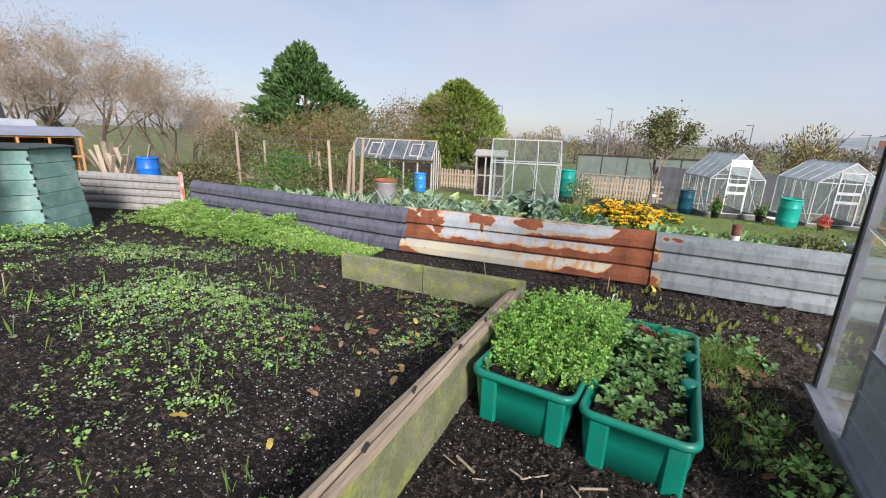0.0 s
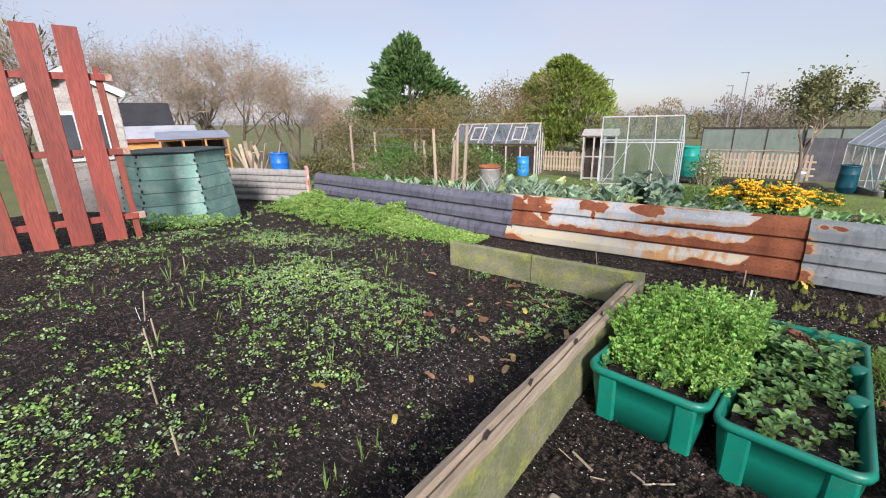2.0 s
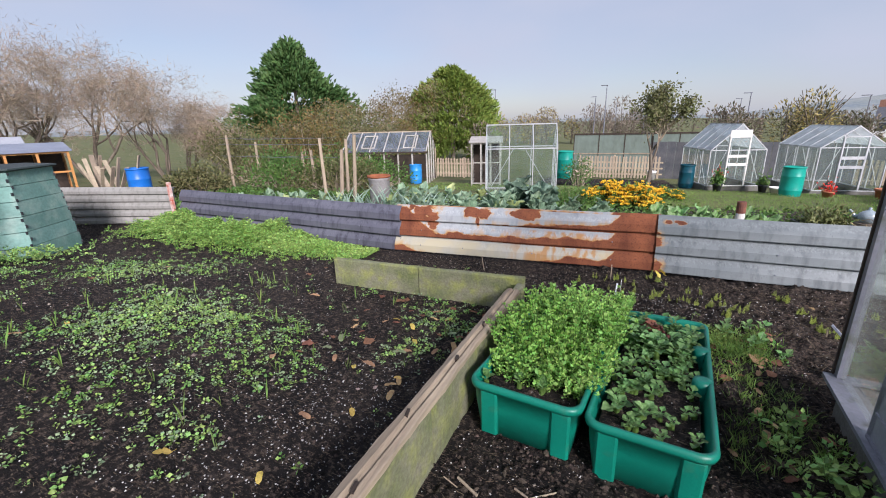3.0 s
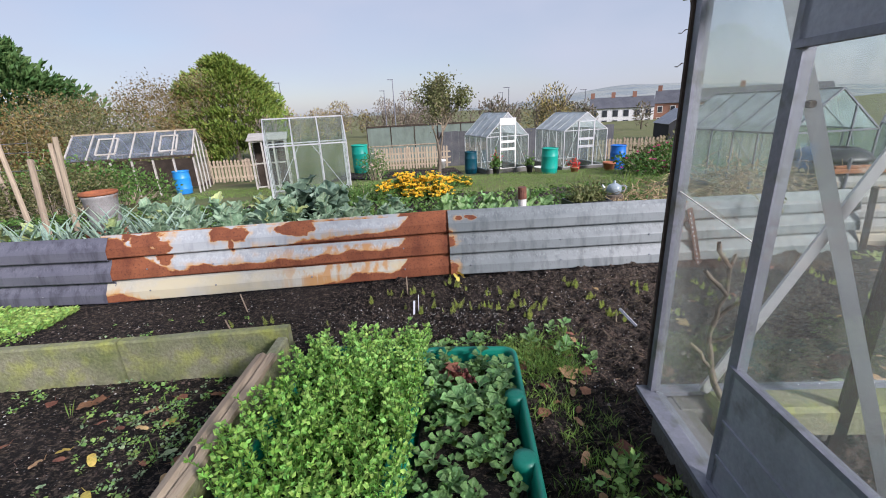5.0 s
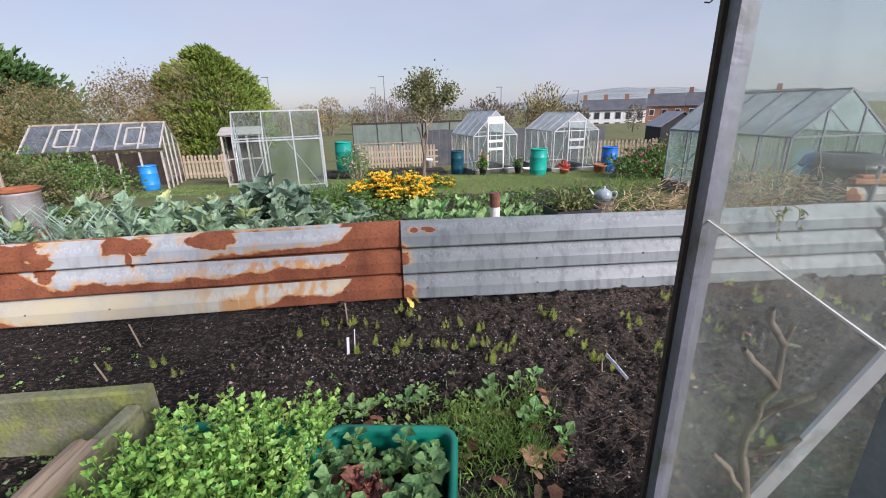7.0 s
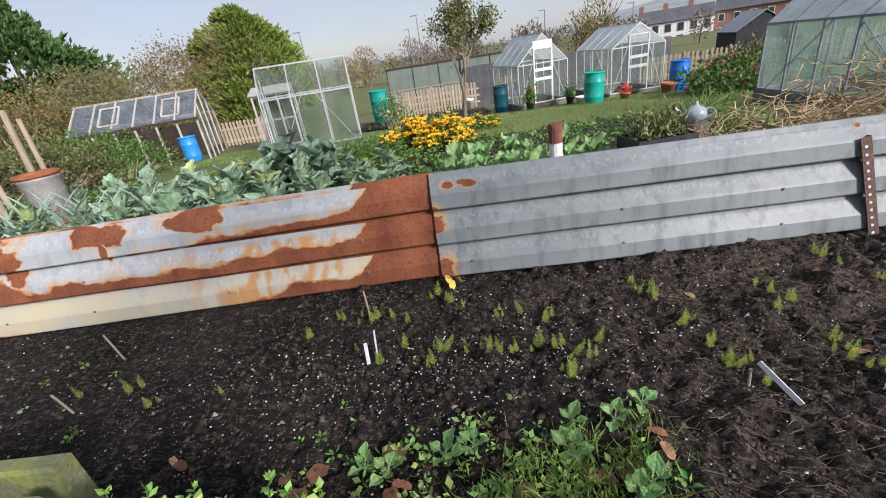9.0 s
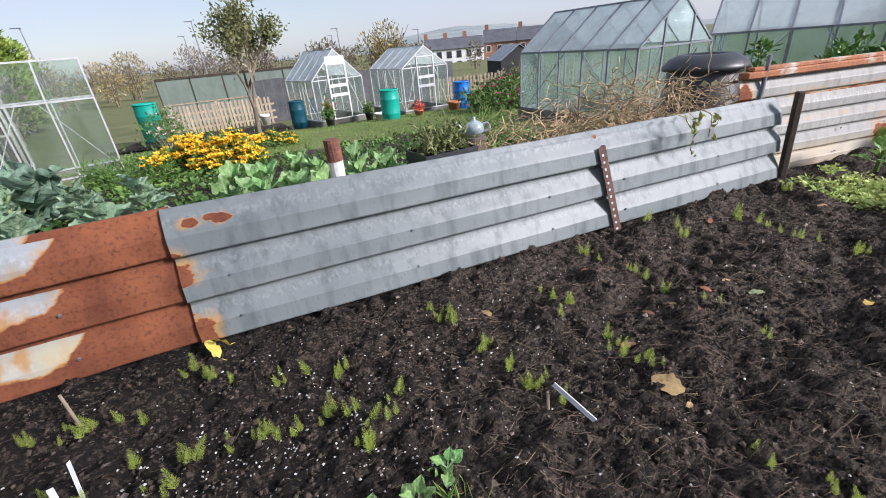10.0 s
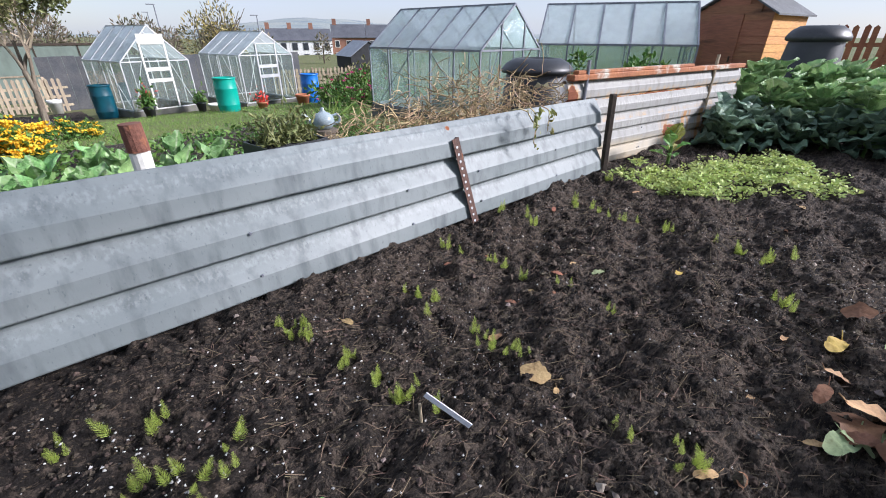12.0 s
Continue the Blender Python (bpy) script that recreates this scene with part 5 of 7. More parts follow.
for i, (x, y) in enumerate(((6.6, 4.82), (6.85, 4.62), (7.15, 4.85), (7.1, 4.35), (7.3, 4.05), (7.35, 3.7), (7.3, 3.35), (6.95, 4.95), (7.2, 3.0))):
    vegetable("savoy_cabbage", "crinkled dark savoy cabbage in bare soil", "cabbage", x, y, 15, SAVOY, 340 + i, (0, 75), float(soil_z(x, y)), 1.0, 0.2, "savoy cabbages of the near plot")
vegetable("young_cabbage", "small yellowing cabbage beside the metal sheet", "cabbage", 5.55, 5.0, 10, YELLOWING + BEET, 350, (10, 75), float(soil_z(5.5, 5.0)), 0.75, 0.18)
for i in range(27):
    x = 0.6 + (i % 9) * 0.27 + rv.uniform(-0.08, 0.08)
    y = 6.2 + (i // 9) * 0.75 + rv.uniform(-0.15, 0.15)
    vegetable("beet_plant", "leafy green chard plant behind the fence", "vegetable", x, y, 13, NCHARD, 360 + i, (15, 80), None, 1.2 - 0.25 * (x > 1.9), 0.32 - 0.1 * (x > 1.9), "chard behind the fence")
for i in range(16):
    x, y = -3.9 + (i % 8) * 0.52 + rv.uniform(-0.12, 0.12), 6.9 + (i // 8) * 1.1 + rv.uniform(-0.2, 0.2)
    big = i in (3, 4, 11)
    vegetable("brassica_plant", "blue-green brassica with spreading leaves", "cabbage", x, y, 16, NKALE if i % 4 else NYEL + NKALE, 380 + i, (5, 75), None, 1.5 if big else 1.15, 0.36, "brassicas behind the fence")
vegetable("kale_plant", "large dark kale plant before the greenhouse", "cabbage", -2.1, 9.3, 16, SAVOY, 401, (0, 75), None, 1.7, 0.35)
vegetable("kale_plant", "large dark kale plant before the greenhouse", "cabbage", -1.5, 9.0, 14, SAVOY, 402, (0, 75), None, 1.5, 0.3)
for i in range(20):
    x, y = -5.4 + (i % 10) * 0.24 + rv.uniform(-0.06, 0.06), 7.0 + (i // 10) * 0.75 + rv.uniform(-0.1, 0.1)
    vegetable("leek_plant", "blue-green leek with drooping strap leaves", "leek", x, y, 7, LEEK, 420 + i, (25, 75), None, 0.95, 0.22, "row of leeks")
for i in range(12):
    x, y = -5.2 + (i % 6) * 0.75 + rv.uniform(-0.2, 0.2), 8.7 + (i // 6) * 0.9 + rv.uniform(-0.2, 0.2)
    vegetable("brassica_plant", "yellow-green brassica among vegetables", "cabbage", x, y, 14, NYEL + NKALE, 450 + i, (5, 75), None, 1.2, 0.36, "brassicas behind the fence")
for i in range(10):
    x, y = -7.6 + (i % 5) * 0.55 + rv.uniform(-0.2, 0.2), 6.6 + (i // 5) * 0.9 + rv.uniform(-0.2, 0.2)
    vegetable("brassica_plant", "low green brassica beside the leeks", "cabbage", x, y, 12, NYEL + NKALE, 470 + i, (5, 75), None, 1.1, 0.30, "brassicas behind the fence")


# ---- small things behind the fence ----
def rusty_bin():
    ob = thing("metal_bin", "dented grey metal bin with a rusty rim", "bin", on(-4.95, 8.25))
    RUSTRIM = surf("rusty_rim", (0.30, 0.10, 0.04), (0.22, 0.07, 0.03), 8.0, rough=0.85)
    bm = bmesh.new()
    lathe(bm, [(0.001, 0), (0.20, 0), (0.205, 0.05), (0.235, 0.52), (0.25, 0.545), (0.235, 0.57)], 26)
    part("body", bm, surf("dull_zinc", (0.36, 0.35, 0.34), (0.28, 0.26, 0.25), 4.0, (0.34, 0.15, 0.07), 5.0, (0.6, 0.72), rough=0.6, metal=0.3, bump=0.15), ob, smooth=True)
    bm = bmesh.new()
    lathe(bm, [(0.236, 0.565), (0.258, 0.57), (0.262, 0.60), (0.25, 0.615), (0.235, 0.60), (0.225, 0.55), (0.2, 0.2), (0.001, 0.19)], 26)
    part("rim", bm, RUSTRIM, ob, "rusty rim and inside", True)
    ob.location.z += 0.28


def pedestal(x, y):
    ob = thing("brick_stack", "low stack of old bricks under a bin", "bricks", on(x, y))
    for k in range(4):
        for j in range(2):
            bm = bmesh.new()
            c = ((j - 0.5) * 0.23, 0, 0.035 + k * 0.07) if k % 2 else (0, (j - 0.5) * 0.23, 0.035 + k * 0.07)
            box(bm, c, (0.215, 0.45, 0.066) if k % 2 else (0.45, 0.215, 0.066), None, 0.006)
            part("brick", bm, TERRACOTTA, ob)


rusty_bin()
pedestal(-4.95, 8.25)


def pipe_post():
    ob = thing("pipe_post", "white pipe with a rusted brown top behind the fence", "post", on(1.33, 5.97, -0.08))
    bm = bmesh.new()
    rod(bm, (0, 0, 0), (0, 0, 0.81), 0.047, 0.045, 14)
    part("pipe", bm, WHITEPAINT, ob)
    bm = bmesh.new()
    rod(bm, (0, 0, 0.805), (-0.004, 0, 0.935), 0.049, 0.047, 14)
    part("cap", bm, surf("brown_rust", (0.12, 0.05, 0.035), (0.18, 0.07, 0.045), 10.0, (0.25, 0.1, 0.05), 20.0, fine=60, rough=0.9, bump=0.4), ob, "rusted brown top")


pipe_post()


def teapot():
    m = surf("grey_glaze", (0.25, 0.31, 0.34), (0.32, 0.38, 0.41), 6.0, (0.25, 0.28, 0.3), 12.0, (0.6, 0.75), rough=0.3, bump=0.05)
    ob = thing("teapot", "grey-blue enamel teapot standing among plants", "teapot", pose(3.05, 7.5, 0.06, 0, 0, 160) @ Matrix.Scale(0.86, 4))
    bm = bmesh.new()
    lathe(bm, [(0.001, 0), (0.07, 0), (0.10, 0.03), (0.125, 0.085), (0.115, 0.14), (0.075, 0.175), (0.06, 0.18), (0.03, 0.20), (0.018, 0.215), (0.022, 0.235), (0.001, 0.245)], 22)
    part("body", bm, m, ob, smooth=True)
    bm = bmesh.new()
    pts = [(0.10, 0, 0.08), (0.16, 0, 0.10), (0.19, 0, 0.15), (0.225, 0, 0.185)]
    for (a, b), (r0, r1) in zip(zip(pts, pts[1:]), ((0.032, 0.026), (0.026, 0.019), (0.019, 0.015))):
        rod(bm, a, b, r0, r1, 10)
    part("spout", bm, m, ob)
    bm = bmesh.new()
    hs = [(-0.10, 0, 0.145), (-0.16, 0, 0.16), (-0.195, 0, 0.12), (-0.17, 0, 0.07), (-0.11, 0, 0.05)]
    for a, b in zip(hs, hs[1:]):
        rod(bm, a, b, 0.014, 0.014, 8)
    part("handle", bm, m, ob)
    st = thing("tree_stump", "sawn log standing as a plinth", "log", on(3.05, 7.5))
    bm = bmesh.new()
    rod(bm, (0, 0, -0.05), (0, 0, 0.06 - float(gz(3, 7.5))), 0.14, 0.13, 14)
    part("log", bm, BARK, st)


teapot()


def pot(label, x, y, h, r, material=TERRACOTTA, z=None, plant=None):
    ob = thing("plant_pot", label, "pot", on(x, y) if z is None else pose(x, y, z), "plant pots")
    bm = bmesh.new()
    lathe(bm, [(0.001, 0), (r * 0.68, 0), (r * 0.92, h * 0.78), (r, h * 0.79), (r * 1.02, h), (r * 0.9, h), (r * 0.88, h * 0.85), (0.001, h * 0.84)], 18)
    part("pot", bm, material, ob, smooth=True)
    if plant:
        n, sz, mt = plant
        q = np.random.default_rng(int(x * 100) % 999 + 3)
        c = np.stack([q.normal(0, r * 0.5, n), q.normal(0, r * 0.5, n), h * 0.8 + np.abs(q.normal(0, sz * 1.6, n))], 1)
        npmesh("foliage", *blades(c, q.normal(size=(n, 3)) + [0, 0, 0.6], np.full(n, sz), 0.5, 9), mt, ob)
    return ob


REDFLOWER = leafmat("red_flowers", (0.6, 0.03, 0.02), (0.65, 0.07, 0.03), 0.2, 0.1)
pot("black pot with a green plant by the door", 3.1, 18.6, 0.32, 0.17, BLACKPLASTIC, None, (160, 0.16, GREENLEAF))
pot("black pot with red flowers by the door", 4.55, 18.9, 0.30, 0.15, BLACKPLASTIC, None, (120, 0.13, GREENLEAF))
pot("terracotta pot beside the blue barrel", 7.35, 17.6, 0.34, 0.24)
pot("pale terracotta pot with scarlet flowers", 3.35, 20.1, 0.5, 0.2, TERRACOTTA, None, (90, 0.12, REDFLOWER))
pot("cream plant pot before the picket fence", 1.1, 24.6, 0.5, 0.22, WHITEPAINT)
pot("small terracotta pot on the grass", 6.0, 17.6, 0.22, 0.17, TERRACOTTA, None, (60, 0.1, REDFLOWER))
pot("cream tub on the ground between greenhouses", 4.95, 18.8, 0.22, 0.24, WHITEPAINT)


def black_tray():
    ob = thing("seed_tray", "black plastic tray of straggly seedlings", "tray", pose(2.35, 6.75, -0.32, 0, 0, 8))
    bm = bmesh.new()
    for c, s in (((0, 0, 0.01), (0.5, 0.36, 0.02)), ((-0.25, 0, 0.13), (0.015, 0.36, 0.26)), ((0.25, 0, 0.13), (0.015, 0.36, 0.26)), ((0, -0.18, 0.13), (0.515, 0.015, 0.26)), ((0, 0.18, 0.13), (0.515, 0.015, 0.26))):
        box(bm, c, s)
    part("tray", bm, BLACKPLASTIC, ob)
    ob.location.z = float(gz(2.35, 6.75)) + 0.30
    cr = thing("wooden_crate", "old wooden crate carrying a seed tray", "crate", on(2.35, 6.75, 0, 8))
    for z in (0.04, 0.15, 0.26):
        for y in (-0.18, 0.18):
            bm = bmesh.new()
            box(bm, (0, y, z), (0.52, 0.015, 0.08))
            part("slat", bm, OLDWOOD, cr)
        for x in (-0.25, 0.25):
            bm = bmesh.new()
            box(bm, (x, 0, z), (0.015, 0.34, 0.08))
            part("slat", bm, OLDWOOD, cr)
    q = np.random.default_rng(5)
    n = 500
    c = np.stack([q.uniform(-0.22, 0.22, n), q.uniform(-0.15, 0.15, n), 0.24 + np.abs(q.normal(0, 0.10, n))], 1)
    npmesh("foliage", *blades(c, q.normal(size=(n, 3)) + [0, 0, 0.8], np.full(n, 0.07), 0.35, 4), leafmat("olive_leaves", (0.14, 0.17, 0.06), (0.2, 0.2, 0.08)), ob)


black_tray()


def dead_heap():
    """A tangle of dead bean stems behind the fence."""
    q = np.random.default_rng(77)
    ob = thing("dead_stems", "tangled heap of dead pale plant stems", "plant heap", kind="stuff")
    segs = []
    for i in range(1100):
        x, y = q.uniform(2.8, 5.3), q.uniform(5.75, 7.0)
        top = 0.46 * math.exp(-((x - 4.2) / 1.1) ** 2) + 0.22
        p = np.array([x, y, float(gz(x, y)) + 0.05 + q.uniform(0.1, top + 0.22)])
        w = q.normal(size=3) * [1, 0.7, 0.35]
        for _ in range(5):
            w = w / np.linalg.norm(w) + q.normal(size=3) * 0.35
            e = p + w / np.linalg.norm(w) * 0.06
            e[2] = max(e[2], float(gz(x, y)) + 0.02)
            segs.append((p, e, 0.0042, 0.0036))
            p = e
    npmesh("stem_tangle", *tubes(segs, 3), STRAW, ob)
    n = 3600
    x, y = q.uniform(2.8, 5.2, n), q.uniform(5.7, 7.0, n)
    c = np.stack([x, y, gz(x, y) + 0.05 + q.uniform(0, 0.55, n) * (0.5 + 0.5 * np.exp(-((x - 4.2) / 1.1) ** 2))], 1)
    npmesh("dead_leaves", *blades(c, q.normal(size=(n, 3)), q.uniform(0.04, 0.10, n), 0.4, 8), STRAW, ob)


dead_heap()


def vine_on_fence():
    q = np.random.default_rng(31)
    ob = thing("hanging_vine", "withered bean vine hanging over the fence", "vine")
    segs, lv = [], []
    for x0, ln in ((3.55, 0.34), (3.68, 0.22), (3.45, 0.15)):
        p = np.array([x0, 5.39, 0.44])
        for i in range(9):
            e = p + np.array([q.uniform(-0.02, 0.03), -0.005 if i > 2 else -0.045, -ln / 9 if i > 1 else 0.012])
            e[1] = max(e[1], 5.215)
            segs.append((p, e, 0.005, 0.004))
            lv.append(e)
            p = e
    npmesh("stem", *tubes(segs, 4), STRAW, ob)
    c = np.array(lv) + q.normal(size=(len(lv), 3)) * 0.01
    c[:, 1] = np.minimum(c[:, 1], 5.21)
    npmesh("foliage", *blades(c, q.normal(size=c.shape) + [0, -0.3, -0.8], q.uniform(0.03, 0.07, len(c)), 0.5, 3), leafmat("withered_leaves", (0.20, 0.22, 0.06), (0.28, 0.22, 0.1)), ob)


vine_on_fence()


def compost_dalek(label, x, y, z, h, r):
    ob = thing("compost_bin", label, "compost bin", pose(x, y, z))
    bm = bmesh.new()
    lathe(bm, [(0.001, 0), (r * 1.0, 0), (r * 1.02, 0.04), (r * 0.97, h * 0.45), (r * 0.96, h * 0.46), (r * 0.86, h * 0.80), (r * 0.84, h * 0.82)], 30)
    part("body", bm, BLACKPLASTIC, ob, smooth=True)
    bm = bmesh.new()
    lathe(bm, [(r * 0.82, h * 0.80), (r * 0.99, h * 0.815), (r * 1.0, h * 0.85), (r * 0.96, h * 0.875), (r * 0.86, h * 0.92), (r * 0.64, h * 0.965), (r * 0.50, h * 0.97), (r * 0.46, h * 0.945), (r * 0.2, h * 0.95), (0.001, h * 0.95)], 30)
    part("lid", bm, BLACKPLASTIC, ob, "domed lid with a sunken grip", True)
    return ob


compost_dalek("black plastic compost bin behind the fence", 5.72, 6.95, float(gz(5.6, 6.6)), 1.06, 0.44)
compost_dalek("black plastic compost bin beyond the cabbages", 10.4, 4.9, float(gz(10, 5.1)), 1.36, 0.42)


def bin_stripes():
    """Slanting pale stripes painted round the black bin."""
    ob = [o for o in bpy.data.objects if o.name.startswith("compost_bin") and abs(o.location.x - 5.72) < 0.01][0]
    m = surf("pale_stripe", (0.55, 0.50, 0.30), (0.45, 0.42, 0.28), 8.0, rough=0.5, bump=0.05)
    for k, a in enumerate((168, 192, 216, 240, 264)):
        w = radians(a)
        bm = bmesh.new()
        box(bm, (0, 0, 0), (0.008, 0.055, 0.17))
        o = part("stripe", bm, m, ob, "pale slanting stripe")
        o.matrix_basis = Matrix.Translation((0.383 * math.cos(w), 0.383 * math.sin(w), 0.70)) @ Matrix.Rotation(w, 4, "Z") @ Matrix.Rotation(radians(9), 4, "Y") @ Matrix.Rotation(radians(35 if k % 2 else -35), 4, "X")


bin_stripes()
for k, (x, y, h, w) in enumerate(((7.85, 7.75, 1.55, 0.42), (8.2, 7.15, 1.25, 0.25), (8.35, 6.9, 1.35, 0.5), (8.55, 6.6, 1.0, 0.3))):
    shrub("leafy climbing plant before the greenhouse", x, y, h, w, 280 + k, GREENLEAF, 330, 0.12, "climbing_plant")
picket_fence(14.6, 6.4, 15.4, 1.5, 1.45, "dark red-brown board fence behind the cabbages", BROWNBOARD, 0.17, 2)

# ---- posts of the metal fence ----
def perforated_post():
    m = surf("brown_iron", (0.075, 0.04, 0.032), (0.11, 0.055, 0.04), 12.0, (0.2, 0.08, 0.04), 16.0, (0.6, 0.72), fine=60, rough=0.8, bump=0.4)
    ob = thing("iron_post", "rusty brown perforated angle-iron post", "post", pose(3.015, 5.235, -0.30, 0, 0, 0) @ pose(0, 0, 0, -10, -11, 0))
    bm = bmesh.new()
    box(bm, (0, 0, 0.33), (0.055, 0.005, 0.66))
    box(bm, (0.0275, 0.025, 0.33), (0.005, 0.05, 0.66))
    part("angle", bm, m, ob)
    pale = surf("daylight_zinc", (0.5, 0.52, 0.54), (0.42, 0.44, 0.46), 20.0, rough=0.6)
    for i in range(12):
        bm = bmesh.new()
        lathe(bm, [(0.0085, 0), (0.0085, 0.002), (0.0001, 0.0022)], 10, pose(-0.006, -0.0035, 0.10 + i * 0.046, 90, 0, 0))
        part("slot", bm, pale, ob, "pale slot of the post")


perforated_post()


def corner_post():
    ob = thing("fence_post", "dark split wooden post at the sheets' joint", "post", pose(4.76, 5.27, -0.32))
    bm = bmesh.new()
    beam(bm, (0, 0, 0), (-0.03, 0.02, 0.78), 0.055, 0.05, bevel=0.008)
    part("post", bm, BARKDARK, ob)
    ob = thing("iron_bar", "thin iron stake behind the metal sheet", "stake", pose(4.62, 5.50, -0.3))
    bm = bmesh.new()
    rod(bm, (0, 0, 0), (0, 0, 1.02), 0.016, n=8)
    part("bar", bm, DARKALU, ob)
    ob = thing("rusty_rail", "rust-orange metal rail lying along the sheet top", "rail", pose(0, 0, 0))
    m = surf("rust_orange", (0.34, 0.13, 0.05), (0.26, 0.09, 0.04), 3.0, (0.46, 0.42, 0.36), 5.0, (0.5, 0.62), fine=40, rough=0.8, bump=0.3)
    bm = bmesh.new()
    beam(bm, (4.44, 5.555, 0.585), (7.6, 5.12, 0.585), 0.09, 0.05, bevel=0.008)
    part("rail", bm, m, ob)
    bm = bmesh.new()
    beam(bm, (4.5, 5.545, 0.625), (6.4, 5.285, 0.625), 0.06, 0.03, bevel=0.006)
    part("upper_rail", bm, m, ob)
    ob = thing("stake", "thin wooden stake by the end sheet", "stake", pose(6.9, 5.2, -0.28))
    bm = bmesh.new()
    rod(bm, (0, 0, 0), (0.01, 0, 1.0), 0.02, 0.018, 8)
    part("stake", bm, POSTWOOD, ob)
    ob = thing("painted_post", "post with flaking red and white paint", "post", pose(-7.62, 5.50, -0.3))
    bm = bmesh.new()
    beam(bm, (0, 0, 0), (0, 0, 0.86), 0.06, 0.06, bevel=0.006)
    part("post", bm, surf("flaking_paint", (0.45, 0.09, 0.05), (0.62, 0.55, 0.5), 14.0, (0.3, 0.2, 0.15), 20.0, (0.6, 0.7), rough=0.7), ob)


corner_post()


# ---- the red trellis and the slatted compost bin ----
def trellis():
    ob = thing("trellis_panel", "red-brown painted trellis of wide boards", "trellis", pose(-6.30, 1.93, 0.0, 0, 0, -104))
    r = random.Random(4)
    for i in range(9):
        x = 0.22 + i * 0.335
        bm = bmesh.new()
        h = 2.50 - 0.02 * r.random() if i < 3 else 2.58
        box(bm, (x, 0.02, h / 2 + 0.02), (0.215, 0.022, h), Matrix.Rotation(r.uniform(-0.015, 0.015), 3, "Y"), 0.004)
        part("board", bm, REDPAINT, ob)
    for z in (0.36, 1.16, 2.0):
        bm = bmesh.new()
        beam(bm, (-0.04, -0.02, z), (3.1, -0.02, z + 0.03), 0.045, 0.075, bevel=0.004)
        part("rail", bm, REDPAINT, ob)
        bm = bmesh.new()
        box(bm, (-0.05, -0.03, z), (0.13, 0.05, 0.085), None, 0.006)
        part("rail_end", bm, surf("flaked_wood", (0.46, 0.38, 0.31), (0.34, 0.16, 0.11), 9.0, rough=0.8) if z < 0.5 else bpy.data.materials["flaked_wood"], ob, "flaking pale rail end")
    bm = bmesh.new()
    beam(bm, (0.0, -0.075, -0.15), (0.02, -0.075, 2.12), 0.09, 0.07, bevel=0.005)
    part("post", bm, REDPAINT, ob)


trellis()


def slatted_bin():
    """A tapered plastic composter of interlocking slats, with a sagging lid."""
    m = surf("faded_green_plastic", (0.13, 0.27, 0.235), (0.19, 0.34, 0.295), 2.5, (0.26, 0.38, 0.33), 5.0, (0.5, 0.7), fine=30, rough=0.6, bump=0.15, vary=0.10, grain=0.15)
    ob = thing("slatted_compost_bin", "faded green slatted plastic compost bin", "compost bin", pose(-7.95, 3.15, -0.16, 0, 0, 30))
    n, H, R0, R1 = 6, 1.20, 0.87, 0.76
    for s in range(n):
        a0, a1 = radians(60 * s - 30), radians(60 * s + 30)
        for k in range(6):
            z0, z1 = H * k / 6 + 0.004, H * (k + 1) / 6 - 0.004
            ra, rb = R0 + (R1 - R0) * z0 / H, R0 + (R1 - R0) * z1 / H
            bm = bmesh.new()
            vs = []
            for rr, z in ((ra, z0), (rb + 0.012, z1), (rb - 0.03, z1), (ra - 0.03, z0)):
                vs.append([bm.verts.new((rr * math.cos(a), rr * math.sin(a), z)) for a in (a0, a1)])
            for p, q in zip(vs, vs[1:] + vs[:1]):
                bm.faces.new((p[0], p[1], q[1], q[0]))
            bm.faces.new([v[0] for v in vs][::-1]), bm.faces.new([v[1] for v in vs])
            bmesh.ops.recalc_face_normals(bm, faces=bm.faces)
            part("slat", bm, m, ob)
        for k in range(14):
            z = H * (k + 0.5) / 14
            rr = R0 + (R1 - R0) * z / H + 0.004
            bm = bmesh.new()
            off = 0.012 if k % 2 else -0.012
            box(bm, (rr * math.cos(a0) - off * math.sin(a0), rr * math.sin(a0) + off * math.cos(a0), z), (0.02, 0.022, H / 30), Matrix.Rotation(a0, 3, "Z"))
            part("hinge_tooth", bm, BLACKPLASTIC, ob)
    bm = bmesh.new()
    lathe(bm, [(R1 + 0.04, H - 0.015), (R1 + 0.075, H + 0.004), (R1 + 0.06, H + 0.022), (0.3, H + 0.012), (0.001, H + 0.0)], 6, Matrix.Rotation(radians(30), 4, "Z"))
    part("lid", bm, surf("dark_green_lid", (0.02, 0.035, 0.03), (0.035, 0.05, 0.045), 4.0, rough=0.5), ob, "dark green lid")


slatted_bin()


